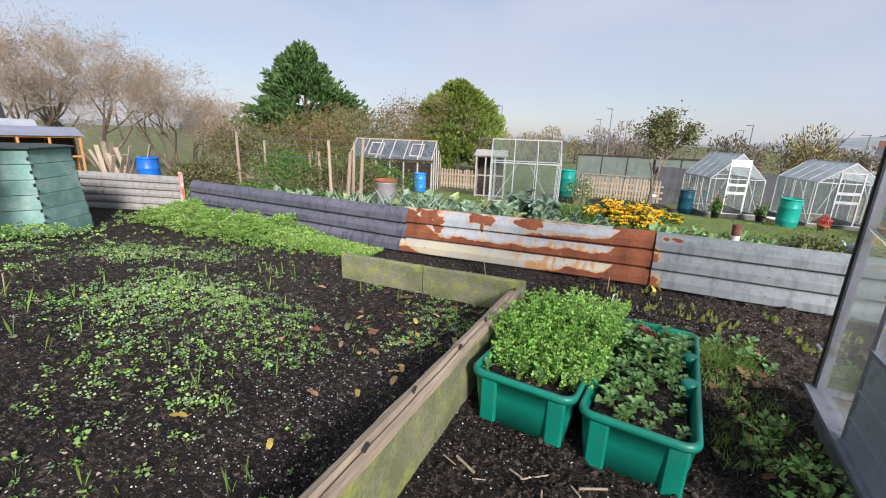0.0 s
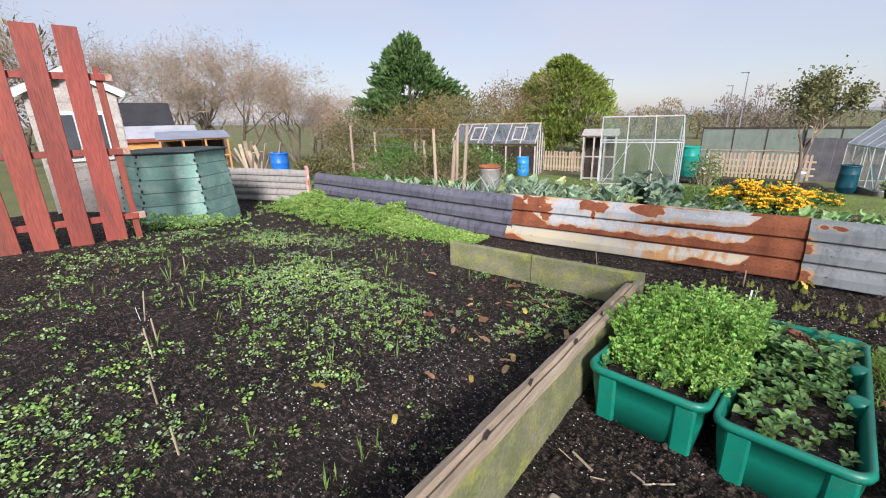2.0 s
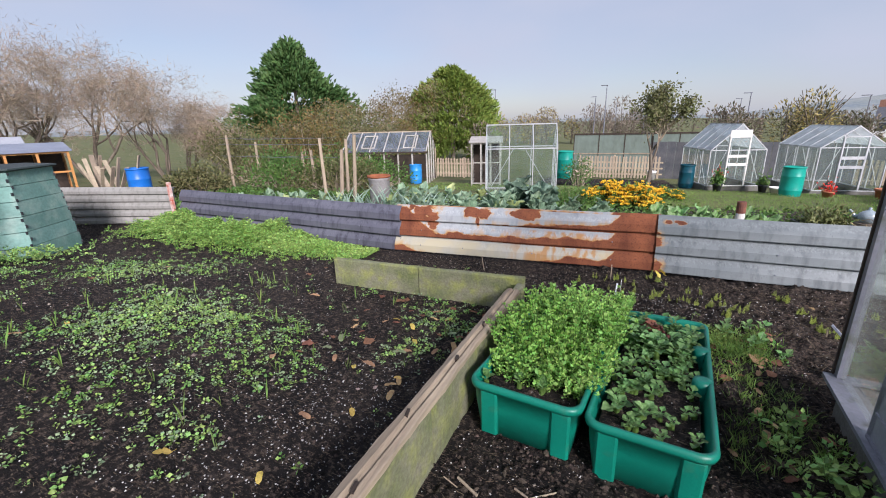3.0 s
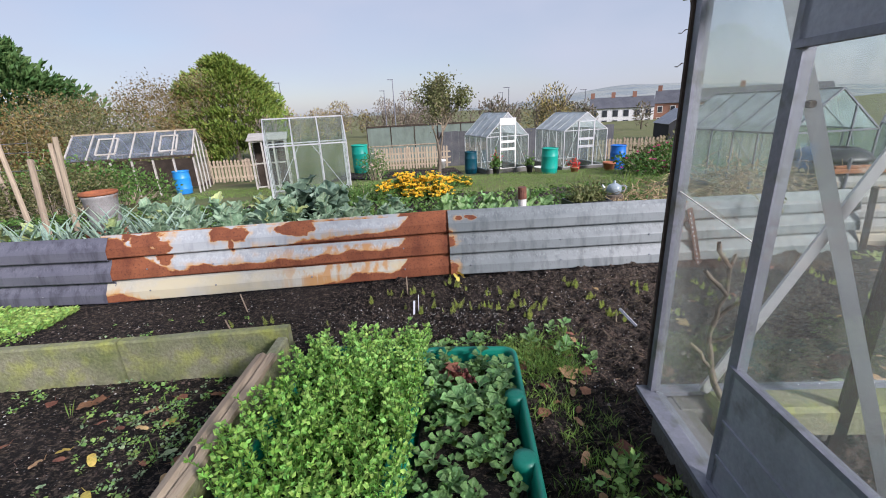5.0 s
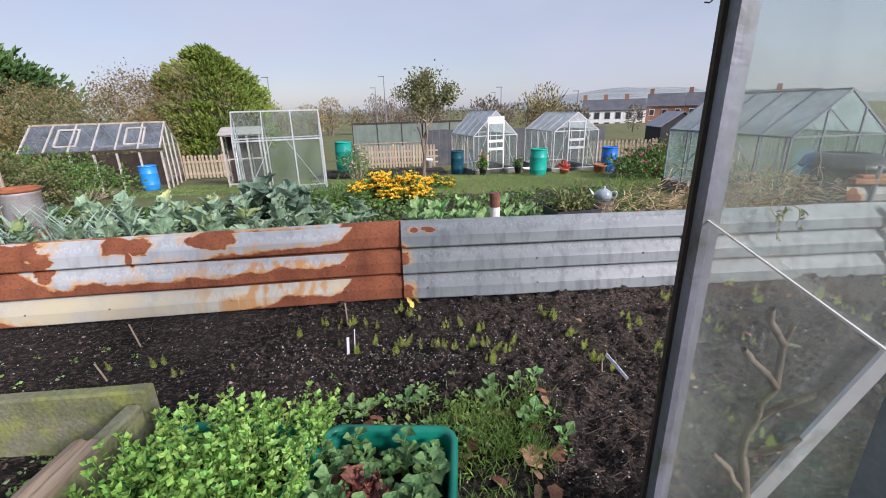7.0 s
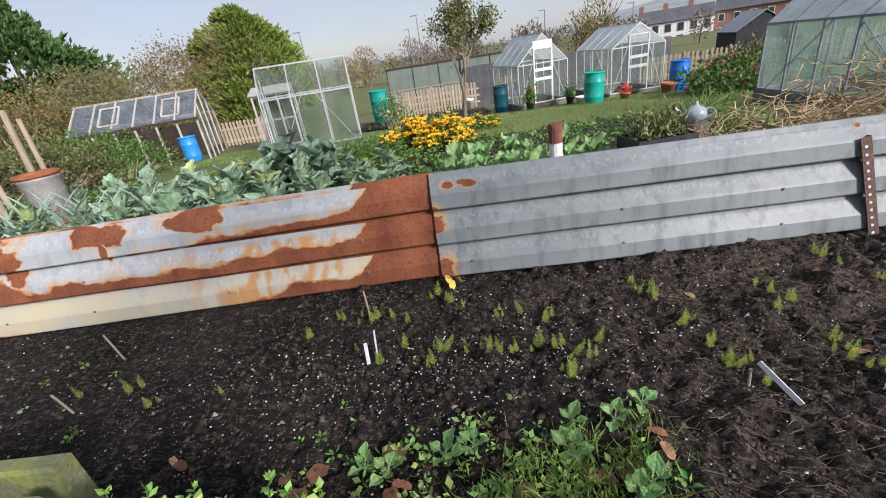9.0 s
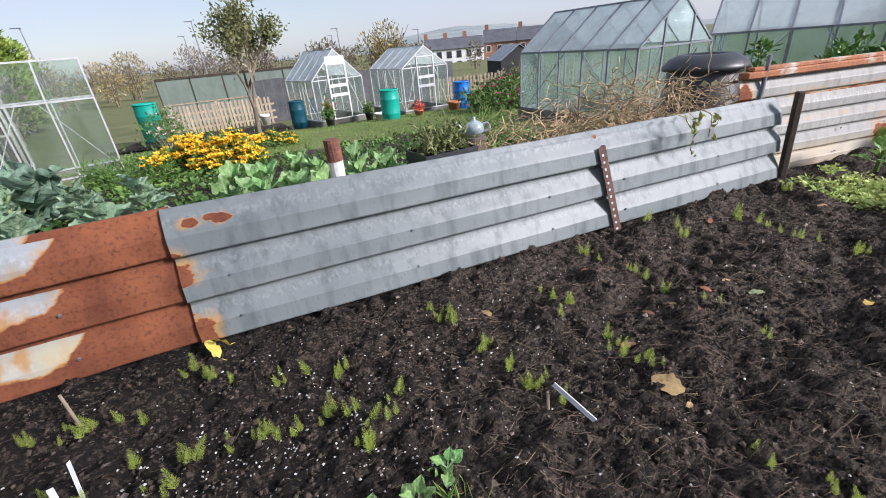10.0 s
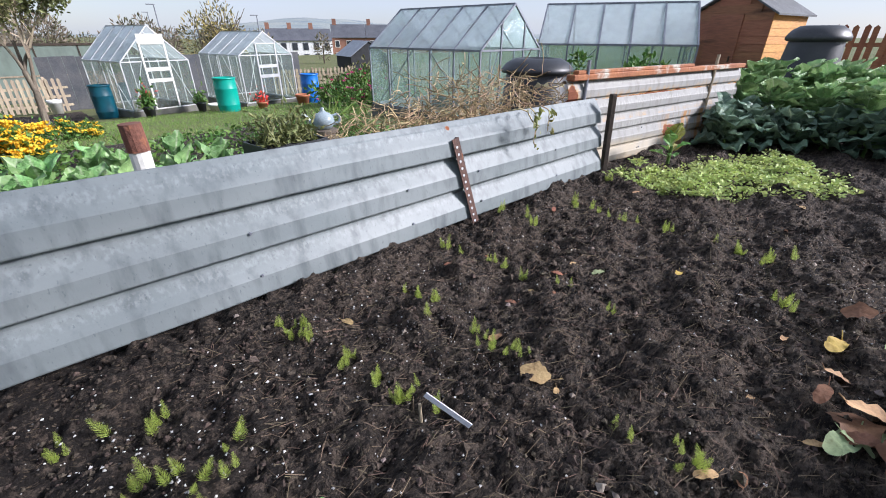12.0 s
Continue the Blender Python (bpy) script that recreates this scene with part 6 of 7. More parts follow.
# ---- the near greenhouse ----
def near_greenhouse():
    X, YC, YD = 1.29, 3.15, 2.60
    ob = thing("near_greenhouse", "old aluminium greenhouse on a concrete base", "greenhouse", pose(1.255, 2.59, 0, 0, 0, -5.5) @ pose(-1.27, -2.6, 0))
    H = 2.25
    for a, b, z in (((X + 0.07, YC - 0.02), (X + 0.07, -2.2), 0.0), ((X + 0.07, YC - 0.06), (X + 2.5, YC - 0.06), 0.005)):
        bm = bmesh.new()
        beam(bm, (a[0], a[1], z - 0.24), (b[0], b[1], z - 0.24), 0.14, 0.46, bevel=0.012)
        part("base_wall", bm, GREYCON, ob, "stained concrete base wall")
    bm = bmesh.new()
    beam(bm, (X + 0.22, YC - 0.11, -0.04), (X + 2.4, YC - 0.11, -0.04), 0.16, 0.16, bevel=0.02)
    part("inner_kerb", bm, CONCRETE, ob, "mossy pale inner kerb")
    bm = bmesh.new()
    box(bm, (X + 1.3, 0.5, -0.26), (2.4, 5.2, 0.04))
    part("earth_floor", bm, surf("greenhouse_floor", (0.17, 0.14, 0.10), (0.10, 0.09, 0.06), 3.0, (0.12, 0.15, 0.05), 5.0, (0.5, 0.7), fine=50, rough=0.95, bump=0.5), ob, "trodden earth floor")
    bm = bmesh.new()
    beam(bm, (X - 0.02, YC + 0.03, 0.012), (X - 0.02, -2.2, 0.012), 0.105, 0.022)
    part("sill", bm, DARKALU, ob, "aluminium sill")
    bm = bmesh.new()
    beam(bm, (X, YC - 0.005, 0.016), (X + 2.5, YC - 0.005, 0.016), 0.06, 0.022)
    part("sill", bm, DARKALU, ob)
    bars(ob, "corner_post", DARKALU, [((X, YC, 0.0), (X, YC, H)), ((X + 2.4, YC, 0), (X + 2.4, YC, H))], 0.042)
    bars(ob, "corner_seal", BARKDARK, [((X - 0.022, YC + 0.034, 0.0), (X - 0.022, YC + 0.034, H))], 0.016)
    bars(ob, "door_post", DARKALU, [((X - 0.02, YD, -0.02), (X - 0.02, YD, H))], 0.034, 0.045)
    bars(ob, "wall_bar", DARKALU, [((X, y, 0), (X, y, H)) for y in (1.78, 1.16, 0.54, -0.08, -0.7, -1.4, -2.2)], 0.035)
    bars(ob, "end_bar", DARKALU, [((X + x, YC, 0), (X + x, YC, H)) for x in (1.2, 1.8)], 0.035)
    bars(ob, "inner_post", BARKDARK, [((2.05, 2.97, -0.24), (2.06, 2.985, H))], 0.048)
    bars(ob, "eave_rail", DARKALU, [((X, YC, H), (X, -2.2, H)), ((X, YC, H), (X + 2.4, YC, H)), ((X + 2.4, YC, H), (X + 2.4, -2.2, H))], 0.05)
    bars(ob, "brace", ALU, [((2.06, 2.70, -0.24), (1.48, 3.10, 1.90)), ((1.50, 3.10, 0.04), (2.38, 3.12, 1.76))], 0.012, 0.05)
    for p in ((1.563, 3.04, 1.53), (1.62, 3.0, 1.34)):
        bm = bmesh.new()
        rod(bm, p, (p[0], p[1] - 0.025, p[2]), 0.014, 0.014, 6)
        part("bolt", bm, BARKDARK, ob)
    # glass
    pane(ob, [(X, YD + 0.02, 0.03), (X, YC - 0.02, 0.03), (X, YC - 0.02, 1.03), (X, YD + 0.02, 0.95)], NEARGLASS)
    pane(ob, [(X - 0.004, YD + 0.02, 0.93), (X - 0.004, YC - 0.02, 1.01), (X - 0.004, YC - 0.02, H), (X - 0.004, YD + 0.02, H)], NEARGLASS)
    bars(ob, "glass_edge", WHITEPAINT, [((X - 0.008, YD + 0.03, 0.935), (X - 0.008, YC - 0.02, 1.012))], 0.004)
    pane(ob, [(X + 0.02, YC, 0.03), (X + 1.2, YC, 0.03), (X + 1.2, YC, H), (X + 0.02, YC, H)], NEARGLASS)
    pane(ob, [(X + 1.2, YC, 0.03), (X + 2.4, YC, 0.03), (X + 2.4, YC, H), (X + 1.2, YC, H)], NEARGLASS)
    for a, b in ((1.78, 1.16), (1.16, 0.54), (0.54, -0.08), (-0.08, -0.7), (-0.7, -1.4), (-1.4, -2.2)):
        pane(ob, [(X, b, 0.03), (X, a, 0.03), (X, a, H), (X, b, H)], NEARGLASS)
        pane(ob, [(X + 2.4, b, 0.03), (X + 2.4, a, 0.03), (X + 2.4, a, H), (X + 2.4, b, H)], NEARGLASS)
    # sliding door: kick panel, glass, middle panel, glass
    dr = new("door")
    dr.parent = ob
    tagged(dr, "sliding door with ribbed grey panels")
    bm = bmesh.new()
    box(bm, (X - 0.03, (YD + 1.80) / 2, 0.262), (0.014, YD - 1.80, 0.50))
    kp = part("kick_panel", bm, PANELGREY, dr, "ribbed grey metal panel")
    for z in (0.16, 0.31):
        bm = bmesh.new()
        beam(bm, (X - 0.039, YD - 0.01, z), (X - 0.039, 1.80, z), 0.008, 0.012)
        part("rib", bm, PANELGREY, kp)
    for z, h in ((0.52, 0.02), (0.02, 0.03), (1.50, 0.02), (1.79, 0.02)):
        bm = bmesh.new()
        beam(bm, (X - 0.034, YD, z), (X - 0.034, 1.80, z), 0.028, h)
        part("door_rail", bm, DARKALU, dr)
    bm = bmesh.new()
    box(bm, (X - 0.03, (YD + 1.80) / 2, 1.645), (0.014, YD - 1.80, 0.27))
    part("middle_panel", bm, PANELGREY, dr, "grey metal panel")
    bars(dr, "door_stile", DARKALU, [((X - 0.035, 1.80, 0), (X - 0.035, 1.80, H - 0.03))], 0.045)
    pane(dr, [(X - 0.03, 1.82, 0.53), (X - 0.03, YD - 0.02, 0.53), (X - 0.03, YD - 0.02, 1.49), (X - 0.03, 1.82, 1.49)], NEARGLASS)
    pane(dr, [(X - 0.03, 1.82, 1.8), (X - 0.03, YD - 0.02, 1.8), (X - 0.03, YD - 0.02, H), (X - 0.03, 1.82, H)], NEARGLASS)
    # roof
    rd = H + 0.75
    ys = (YC, 2.6, 1.78, 1.16, 0.54, -0.08, -0.7, -1.4, -2.2)
    bars(ob, "roof_bar", DARKALU, [((x, y, H), (X + 1.2, y, rd)) for y in ys for x in (X, X + 2.4)], 0.035)
    bars(ob, "ridge_rail", DARKALU, [((X + 1.2, YC, rd), (X + 1.2, -2.2, rd))], 0.05)
    for a, b in zip(ys, ys[1:]):
        for x in (X, X + 2.4):
            pane(ob, [(x, b, H), (x, a, H), (X + 1.2, a, rd), (X + 1.2, b, rd)], NEARGLASS)
    pane(ob, [(X, YC, H), (X + 2.4, YC, H), (X + 1.2, YC, rd)], NEARGLASS)
    return ob


PANELGREY = surf("grey_door_panel", (0.30, 0.32, 0.36), (0.23, 0.245, 0.275), 3.0, (0.16, 0.165, 0.17), 7.0, (0.58, 0.72), fine=50, rough=0.5, metal=0.25, bump=0.1, grain=0.12)
near_greenhouse()


def inside_vine():
    """A bare vine and leaves by the greenhouse corner."""
    q = np.random.default_rng(9)
    ob = thing("grape_vine", "woody vine climbing beside the greenhouse", "vine", pose(1.58, 3.0, -0.24))
    segs = []
    p = np.array([0, 0, -0.02])
    for i in range(16):
        e = p + np.array([q.normal(0, 0.016) + 0.003, q.normal(0, 0.016), 0.062])
        segs.append((p, e, 0.020 - 0.0008 * i, 0.019 - 0.0008 * i))
        if i in (6, 8, 10, 12, 14):
            b = e.copy()
            w = np.array([q.choice([-1, 1]) * 0.6, q.normal(0, 0.3), 0.8])
            for _ in range(3):
                f = b + w * 0.05 + q.normal(size=3) * 0.008
                segs.append((b, f, 0.011, 0.008))
                b = f
        p = e
    npmesh("vine_stem", *tubes(segs, 7), BARK, ob, True)
    ob = thing("vine_shoot", "dry curling vine shoot on the greenhouse corner", "vine", pose(1.325, 3.19, 0))
    segs, c = [], []
    p = np.array([0.0, 0, 0.9])
    for i in range(30):
        e = p + np.array([q.normal(0, 0.004), q.normal(0, 0.005), 0.05])
        e[:2] = np.clip(e[:2], -0.015, 0.012)
        segs.append((p, e, 0.005, 0.005))
        if i % 2 == 0:
            c.append(e)
        p = e
    for z in (1.5, 1.62):
        b = np.array([0, 0, z])
        for j in range(4):
            f = b + np.array([-0.012, 0.004 * math.sin(j), 0.012 * math.cos(j * 1.6)])
            segs.append((b, f, 0.002, 0.0015))
            b = f
    npmesh("shoot_stem", *tubes(segs, 5), BARK, ob)
    n = 26
    cc = np.array(c)[q.integers(8, len(c), n)]
    npmesh("foliage", *blades(cc, q.normal(size=(n, 3)) + [-0.5, 0, 0], q.uniform(0.02, 0.05, n), 0.6, 4), leafmat("dry_vine_leaves", (0.22, 0.16, 0.06), (0.16, 0.2, 0.05)), ob)
    ob = thing("vine_leaves", "pale drying vine leaves under the glass roof", "vine", pose(1.8, 2.9, 1.95))
    n = 16
    cc = np.stack([q.uniform(-0.3, 0.3, n), q.uniform(-0.25, 0.2, n), q.uniform(-0.12, 0.25, n)], 1)
    npmesh("foliage", *blades(cc, q.normal(size=(n, 3)) * [1, 1, 0.5] - [0, 0, 0.4], q.uniform(0.12, 0.2, n), 0.85, 5), leafmat("pale_vine_leaves", (0.5, 0.42, 0.28), (0.4, 0.4, 0.2)), ob)
    segs = [((x, y, 0.3), (x * 0.8, y, -0.1), 0.004, 0.003) for x, y in ((-0.2, 0), (0.1, 0.1), (0.25, -0.15))]
    npmesh("shoot", *tubes(segs, 5), BARK, ob)


inside_vine()


# ---- distance ----
BRICK = surf("house_brick", (0.30, 0.15, 0.10), (0.24, 0.12, 0.085), 0.5, fine=6, rough=0.85)
RENDERED = surf("white_render", (0.75, 0.75, 0.74), (0.68, 0.68, 0.66), 0.4, fine=5, rough=0.8)
SLATE = surf("slate_roof", (0.07, 0.075, 0.09), (0.10, 0.105, 0.12), 0.5, fine=4, rough=0.7)
DARKWIN = surf("dark_window", (0.03, 0.035, 0.045), (0.05, 0.055, 0.065), 1.0, rough=0.15, bump=0)


def house(x, y, rz, w, d, eave, ridge, wall_m, label, windows=3, z=None):
    ob = thing("terrace_house", label, "house", pose(x, y, -5.2 if z is None else z, 0, 0, rz), "terrace houses in the valley")
    bm = bmesh.new()
    box(bm, (w / 2, d / 2, eave / 2), (w, d, eave))
    vs = [bm.verts.new(p) for p in ((0, 0, eave), (0, d, eave), (0, d / 2, ridge), (w, 0, eave), (w, d, eave), (w, d / 2, ridge))]
    bm.faces.new(vs[:3]), bm.faces.new(vs[:2:-1])
    part("wall", bm, wall_m, ob)
    for s in (-1, 1):
        bm = bmesh.new()
        y0 = d / 2 + s * (d / 2 + 0.3)
        beam(bm, (w / 2, y0, eave - 0.15), (w / 2, d / 2, ridge + 0.1), w + 0.1, 0.15)
        rf = part("roof", bm, SLATE, ob)
    bm = bmesh.new()
    box(bm, (w * 0.1, d / 2, ridge + 0.5), (0.9, 0.6, 1.6))
    part("chimney", bm, BRICK, rf)
    for k in range(windows):
        cx = w * (k + 0.5) / windows
        for cz in (eave * 0.28, eave * 0.74):
            bm = bmesh.new()
            box(bm, (cx, -0.03, cz), (1.15, 0.1, 1.5))
            wi = part("window", bm, WHITEPAINT if wall_m is BRICK else SLATE, ob)
            bm = bmesh.new()
            box(bm, (cx, -0.09, cz), (0.9, 0.05, 1.25))
            part("pane", bm, DARKWIN, wi)
    return ob


for k in range(3):
    house(40.2 + k * 4.35, 106.4 - k * 1.85, -23, 4.7, 7, 5.0, 7.2, RENDERED, "white rendered terrace house with dark windows", 2)
for k in range(4):
    house(54.5 + k * 7.0, 103.5 - k * 4.2, -31, 8.0, 7, 5.6, 8.2, BRICK, "brick terrace house with a slate roof", 3)


def lamp_post(x, y, h, arm=1.2):
    ob = thing("street_lamp", "tall dark street lamp beyond the allotments", "street lamp", on(x, y), "street lamps")
    bm = bmesh.new()
    rod(bm, (0, 0, 0), (0, 0, h), 0.11, 0.06, 8)
    part("pole", bm, DARKALU, ob)
    bm = bmesh.new()
    box(bm, (-arm * 0.3, 0, h + 0.03), (arm * 0.8, 0.22, 0.10), None, 0.03)
    part("lantern", bm, DARKALU, ob)


for x, y, h in ((-20.8, 68.3, 9.0), (-4.4, 71.4, 9.0), (-6.6, 80.0, 8.0), (-3.6, 90, 8.0), (1.4, 95.0, 8.0), (13.6, 70.4, 7.0), (24.6, 67.3, 6.0), (17.0, 95.0, 7.5)):
    lamp_post(x, y, h)

FARGREEN = leafmat("far_leaves", (0.11, 0.115, 0.06), (0.18, 0.16, 0.09), 0.4)
WILLOW = leafmat("willow_yellow", (0.42, 0.33, 0.13), (0.34, 0.30, 0.12), 0.3)
FARTWIG = leafmat("far_twigs", (0.27, 0.22, 0.17), (0.21, 0.18, 0.14), 0.3)


def far_wood(label, x, y, w, h, d, seed, mats, n=2600, size=0.5):
    """A far belt of trees: trunks and loose clumps of twigs and leaves."""
    r = np.random.default_rng(seed)
    ob = thing("tree_belt", label, "trees", on(x, y), kind="stuff")
    m = max(5, int(w / 2.2))
    px, py = r.uniform(-w / 2, w / 2, m), r.uniform(-d / 2, d / 2, m)
    ph = h * r.uniform(0.65, 1.05, m)
    segs = []
    for a, b, c in zip(px, py, ph):
        segs.append(((a, b, -0.5), (a, b, c * 0.6), 0.14, 0.06))
        for _ in range(6):
            e = (a + r.normal(0, c * 0.16), b + r.normal(0, c * 0.16), c * r.uniform(0.6, 1.0))
            segs.append(((a, b, c * r.uniform(0.2, 0.55)), e, 0.06, 0.02))
    npmesh("trunks", *tubes(segs, 4), BARK, ob)
    i = r.integers(0, m, n)
    u = r.normal(size=(n, 3))
    u /= np.linalg.norm(u, axis=1, keepdims=True)
    u *= (r.uniform(0.2, 1, n) ** 0.4)[:, None]
    c = np.stack([px[i] + u[:, 0] * ph[i] * 0.30, py[i] + u[:, 1] * ph[i] * 0.30, ph[i] * (0.55 + 0.45 * u[:, 2])], 1)
    dd = u + r.normal(size=(n, 3)) * 0.5 + [0, 0, 0.4]
    k = len(mats)
    for q in range(k):
        s = np.arange(n) % k == q
        npmesh("crowns", *blades(c[s], dd[s], size * r.uniform(0.5, 1.2, int(s.sum())), 0.35, seed + q), mats[q], ob)


far_wood("belt of bare pale trees along the road", -34, 70, 40, 6.5, 8, 501, [FARTWIG, WILLOW], 5200)
far_wood("yellowed willows beyond the allotments", -14, 88, 14, 7.5, 6, 502, [WILLOW, FARTWIG], 2600)
far_wood("round bare trees beyond the allotments", -3, 84, 11, 8.0, 6, 503, [FARTWIG], 2600)
far_wood("bare reddish trees behind the apple tree", 9.5, 62, 12, 6.0, 6, 504, [FARTWIG, FARTWIG, FARGREEN], 2600)
far_wood("olive bushy tree behind the greenhouses", 13.4, 44.7, 2.4, 5.6, 2, 505, [FARGREEN, WILLOW], 2600, 0.35)
far_wood("hedge of mixed trees behind the roofs", 24, 62, 18, 4.5, 5, 506, [FARTWIG, FARGREEN], 2200)
far_wood("belt of trees in the valley", 40, 135, 130, 6.5, 20, 507, [FARTWIG, FARGREEN], 6000, 0.9)
far_wood("belt of trees in the valley", -90, 110, 120, 9, 20, 508, [FARTWIG, FARGREEN], 5000, 0.9)
far_wood("bare bushes at the edge of the plots", -30, 2, 4, 6.5, 14, 509, [FARTWIG, FARTWIG, AUTUMN], 4200, 0.4)
far_wood("low bushes between the plots", -19, 32, 22, 4.2, 4, 510, [FARTWIG, HEDGEGREEN], 3600, 0.35)


def low_roofs():
    ob = thing("polythene_cage", "long low grey netted cage behind the picket fence", "net cage", on(-3.4, 29.0, 0, 4))
    m = glass_mat("grey_netting", (0.75, 0.78, 0.76), (0.30, 0.36, 0.32), (0.45, 0.8), 0.4)
    for i in range(6):
        bars(ob, "post", BARKDARK, [((i * 1.5, 0, 0), (i * 1.5, 0, 2.55))], 0.05)
    bars(ob, "top_rail", BARKDARK, [((0, 0, 2.55), (7.5, 0, 2.55))], 0.09)
    bars(ob, "mid_rail", OLDWOOD, [((0, 0, 1.35), (7.5, 0, 1.35))], 0.06)
    for i in range(5):
        pane(ob, [(i * 1.5, 0, 0.3), (i * 1.5 + 1.5, 0, 0.3), (i * 1.5 + 1.5, 0, 2.5), (i * 1.5, 0, 2.5)], m, "netting")
    ob = thing("dark_fence", "dark tarred fence behind the small greenhouses", "fence", on(1.2, 27.0, 0, -8))
    for i in range(24):
        bm = bmesh.new()
        box(bm, (i * 0.42, 0, 1.0), (0.41, 0.03, 2.0 + 0.03 * (i % 3)))
        part("board", bm, BLACKGREY, ob)


BLACKGREY = surf("tarred_boards", (0.07, 0.075, 0.085), (0.11, 0.11, 0.115), 2.0, fine=30, rough=0.8, vary=0.15)
low_roofs()


def far_hills():
    r = np.linspace(-1.15, 1.15, 140)
    rows = []
    for k, (dist, up) in enumerate(((420, 0.0), (700, 0.35), (1000, 0.8), (1300, 1.0), (1500, 0.9))):
        for a in r:
            h = 6 + 26 * math.exp(-((a - 0.42) / 0.16) ** 2) + 20 * math.exp(-((a - 0.62) / 0.2) ** 2) + 9 * float(fbm(np.array(a * 9.0), np.array(k * 0.7), 4, 3))
            rows.append((math.sin(a) * dist, math.cos(a) * dist, -9 + max(0.0, h + 6) * up))
    n = len(r)
    i = (np.arange(4)[:, None] * n + np.arange(n - 1)).ravel()
    # the haze of the distance is painted into these pale matte tones
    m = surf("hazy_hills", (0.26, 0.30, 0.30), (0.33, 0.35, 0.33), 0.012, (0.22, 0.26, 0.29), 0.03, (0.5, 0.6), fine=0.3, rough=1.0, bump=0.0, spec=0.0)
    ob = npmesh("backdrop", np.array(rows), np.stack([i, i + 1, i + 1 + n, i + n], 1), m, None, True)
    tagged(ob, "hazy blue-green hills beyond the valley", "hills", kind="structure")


far_hills()

# ---- plants and litter of the near plot ----
def on_soil(x, y):
    return soil_z(x, y) + crumbs(x, y)


def rosettes(name, label, x, y, z, size, leaves, material, seed, width=0.62, lift=(0.15, 0.8), category="weeds", parent=None, kind="stuff"):
    """Many small plants, each a whorl of leaves."""
    r = np.random.default_rng(seed)
    n = len(x)
    k = leaves
    a = r.uniform(0, 6.28, n)[:, None] + np.arange(k) * 2.4
    el = r.uniform(*lift, (n, k))
    d = np.stack([np.cos(a), np.sin(a), el], -1).reshape(-1, 3)
    s = (size[:, None] * r.uniform(0.55, 1.1, (n, k))).ravel()
    h = (size[:, None] * np.arange(k) / k * 0.9).ravel()
    c = np.stack([np.repeat(x, k), np.repeat(y, k), np.repeat(z, k) + h + 0.004], 1)
    c[:, :2] += d[:, :2] * s[:, None] * 0.25
    ob = npmesh(name, *blades(c, d, s, width, seed, 0.12), material, parent)
    if parent is None:
        tagged(ob, label, category, kind=kind)
    return ob


q = np.random.default_rng(42)
# seedling weeds over the wide bed, in drifts
n = 34000
wx, wy = q.uniform(-6.6, -0.98, n), q.uniform(-1.2, 4.9, n)
drift = fbm(wx * 0.9, wy * 0.9, 3, 3) + 0.35 * fbm(wx * 3.5, wy * 3.5, 8, 2)
dens = 0.19 - 0.24 * smooth(2.3, 0.8, wy) + 0.85 * drift + 0.12 * smooth(-1.5, -3.5, wx) * smooth(3.2, 2.0, wy) - 0.35 * smooth(3.3, 4.2, wy) - 0.45 * np.exp(-((wx + 1.5) / 0.7) ** 2 - ((wy - 1.5) / 0.5) ** 2)
keep = q.uniform(0, 1, n) < np.clip(dens, 0.015, 0.9)
wx, wy = wx[keep], wy[keep]
far = np.hypot(wx, wy)
half = q.uniform(0, 1, len(wx)) < 0.55
SAGE = leafmat("sage_weed_leaves", (0.19, 0.29, 0.145), (0.29, 0.39, 0.22), 0.45)
rosettes("weed_seedlings", "carpet of small fresh green weed seedlings", wx[half], wy[half], on_soil(wx[half], wy[half]), q.uniform(0.013, 0.032, half.sum()), 6, WEEDLEAF, 601, 0.85, (-0.05, 0.4))
rosettes("weed_seedlings", "carpet of small grey-green weed seedlings", wx[~half], wy[~half], on_soil(wx[~half], wy[~half]), q.uniform(0.013, 0.028, (~half).sum()), 5, SAGE, 602, 0.85, (-0.05, 0.35))
LUSHLEAF = leafmat("lush_weed_leaves", (0.19, 0.35, 0.07), (0.30, 0.46, 0.12), 0.5, 0.3)
# lush weeds along the far fence and round the bin
n = 10000
lx = q.uniform(-7.6, -3.0, n)
ly = 5.15 - np.abs(q.normal(0, 0.42, n)) * (0.5 + 0.5 * smooth(-3.2, -5.0, lx)) + 0.06 * (-lx - 3)
lm = ly < 5.2 + 0.065 * (-lx - 2.7) - 0.05
lx, ly = lx[lm], ly[lm]
rosettes("lush_weeds", "lush bright green weeds along the metal sheets", lx, ly, on_soil(lx, ly) + q.uniform(0, 0.34, len(lx)) * smooth(-3.2, -5.2, lx) * (0.45 + 1.1 * np.abs(fbm(lx * 2.3, ly * 2.3, 27, 3))), q.uniform(0.02, 0.05, len(lx)), 9, LUSHLEAF, 603, 0.5)
n = 300
bx, by = q.normal(-6.85, 0.22, n), q.normal(2.75, 0.4, n)
rosettes("bin_weeds", "green weeds at the foot of the compost bin", bx, by, on_soil(bx, by) + q.uniform(0, 0.16, n), q.uniform(0.025, 0.05, n), 8, WEEDLEAF, 604)
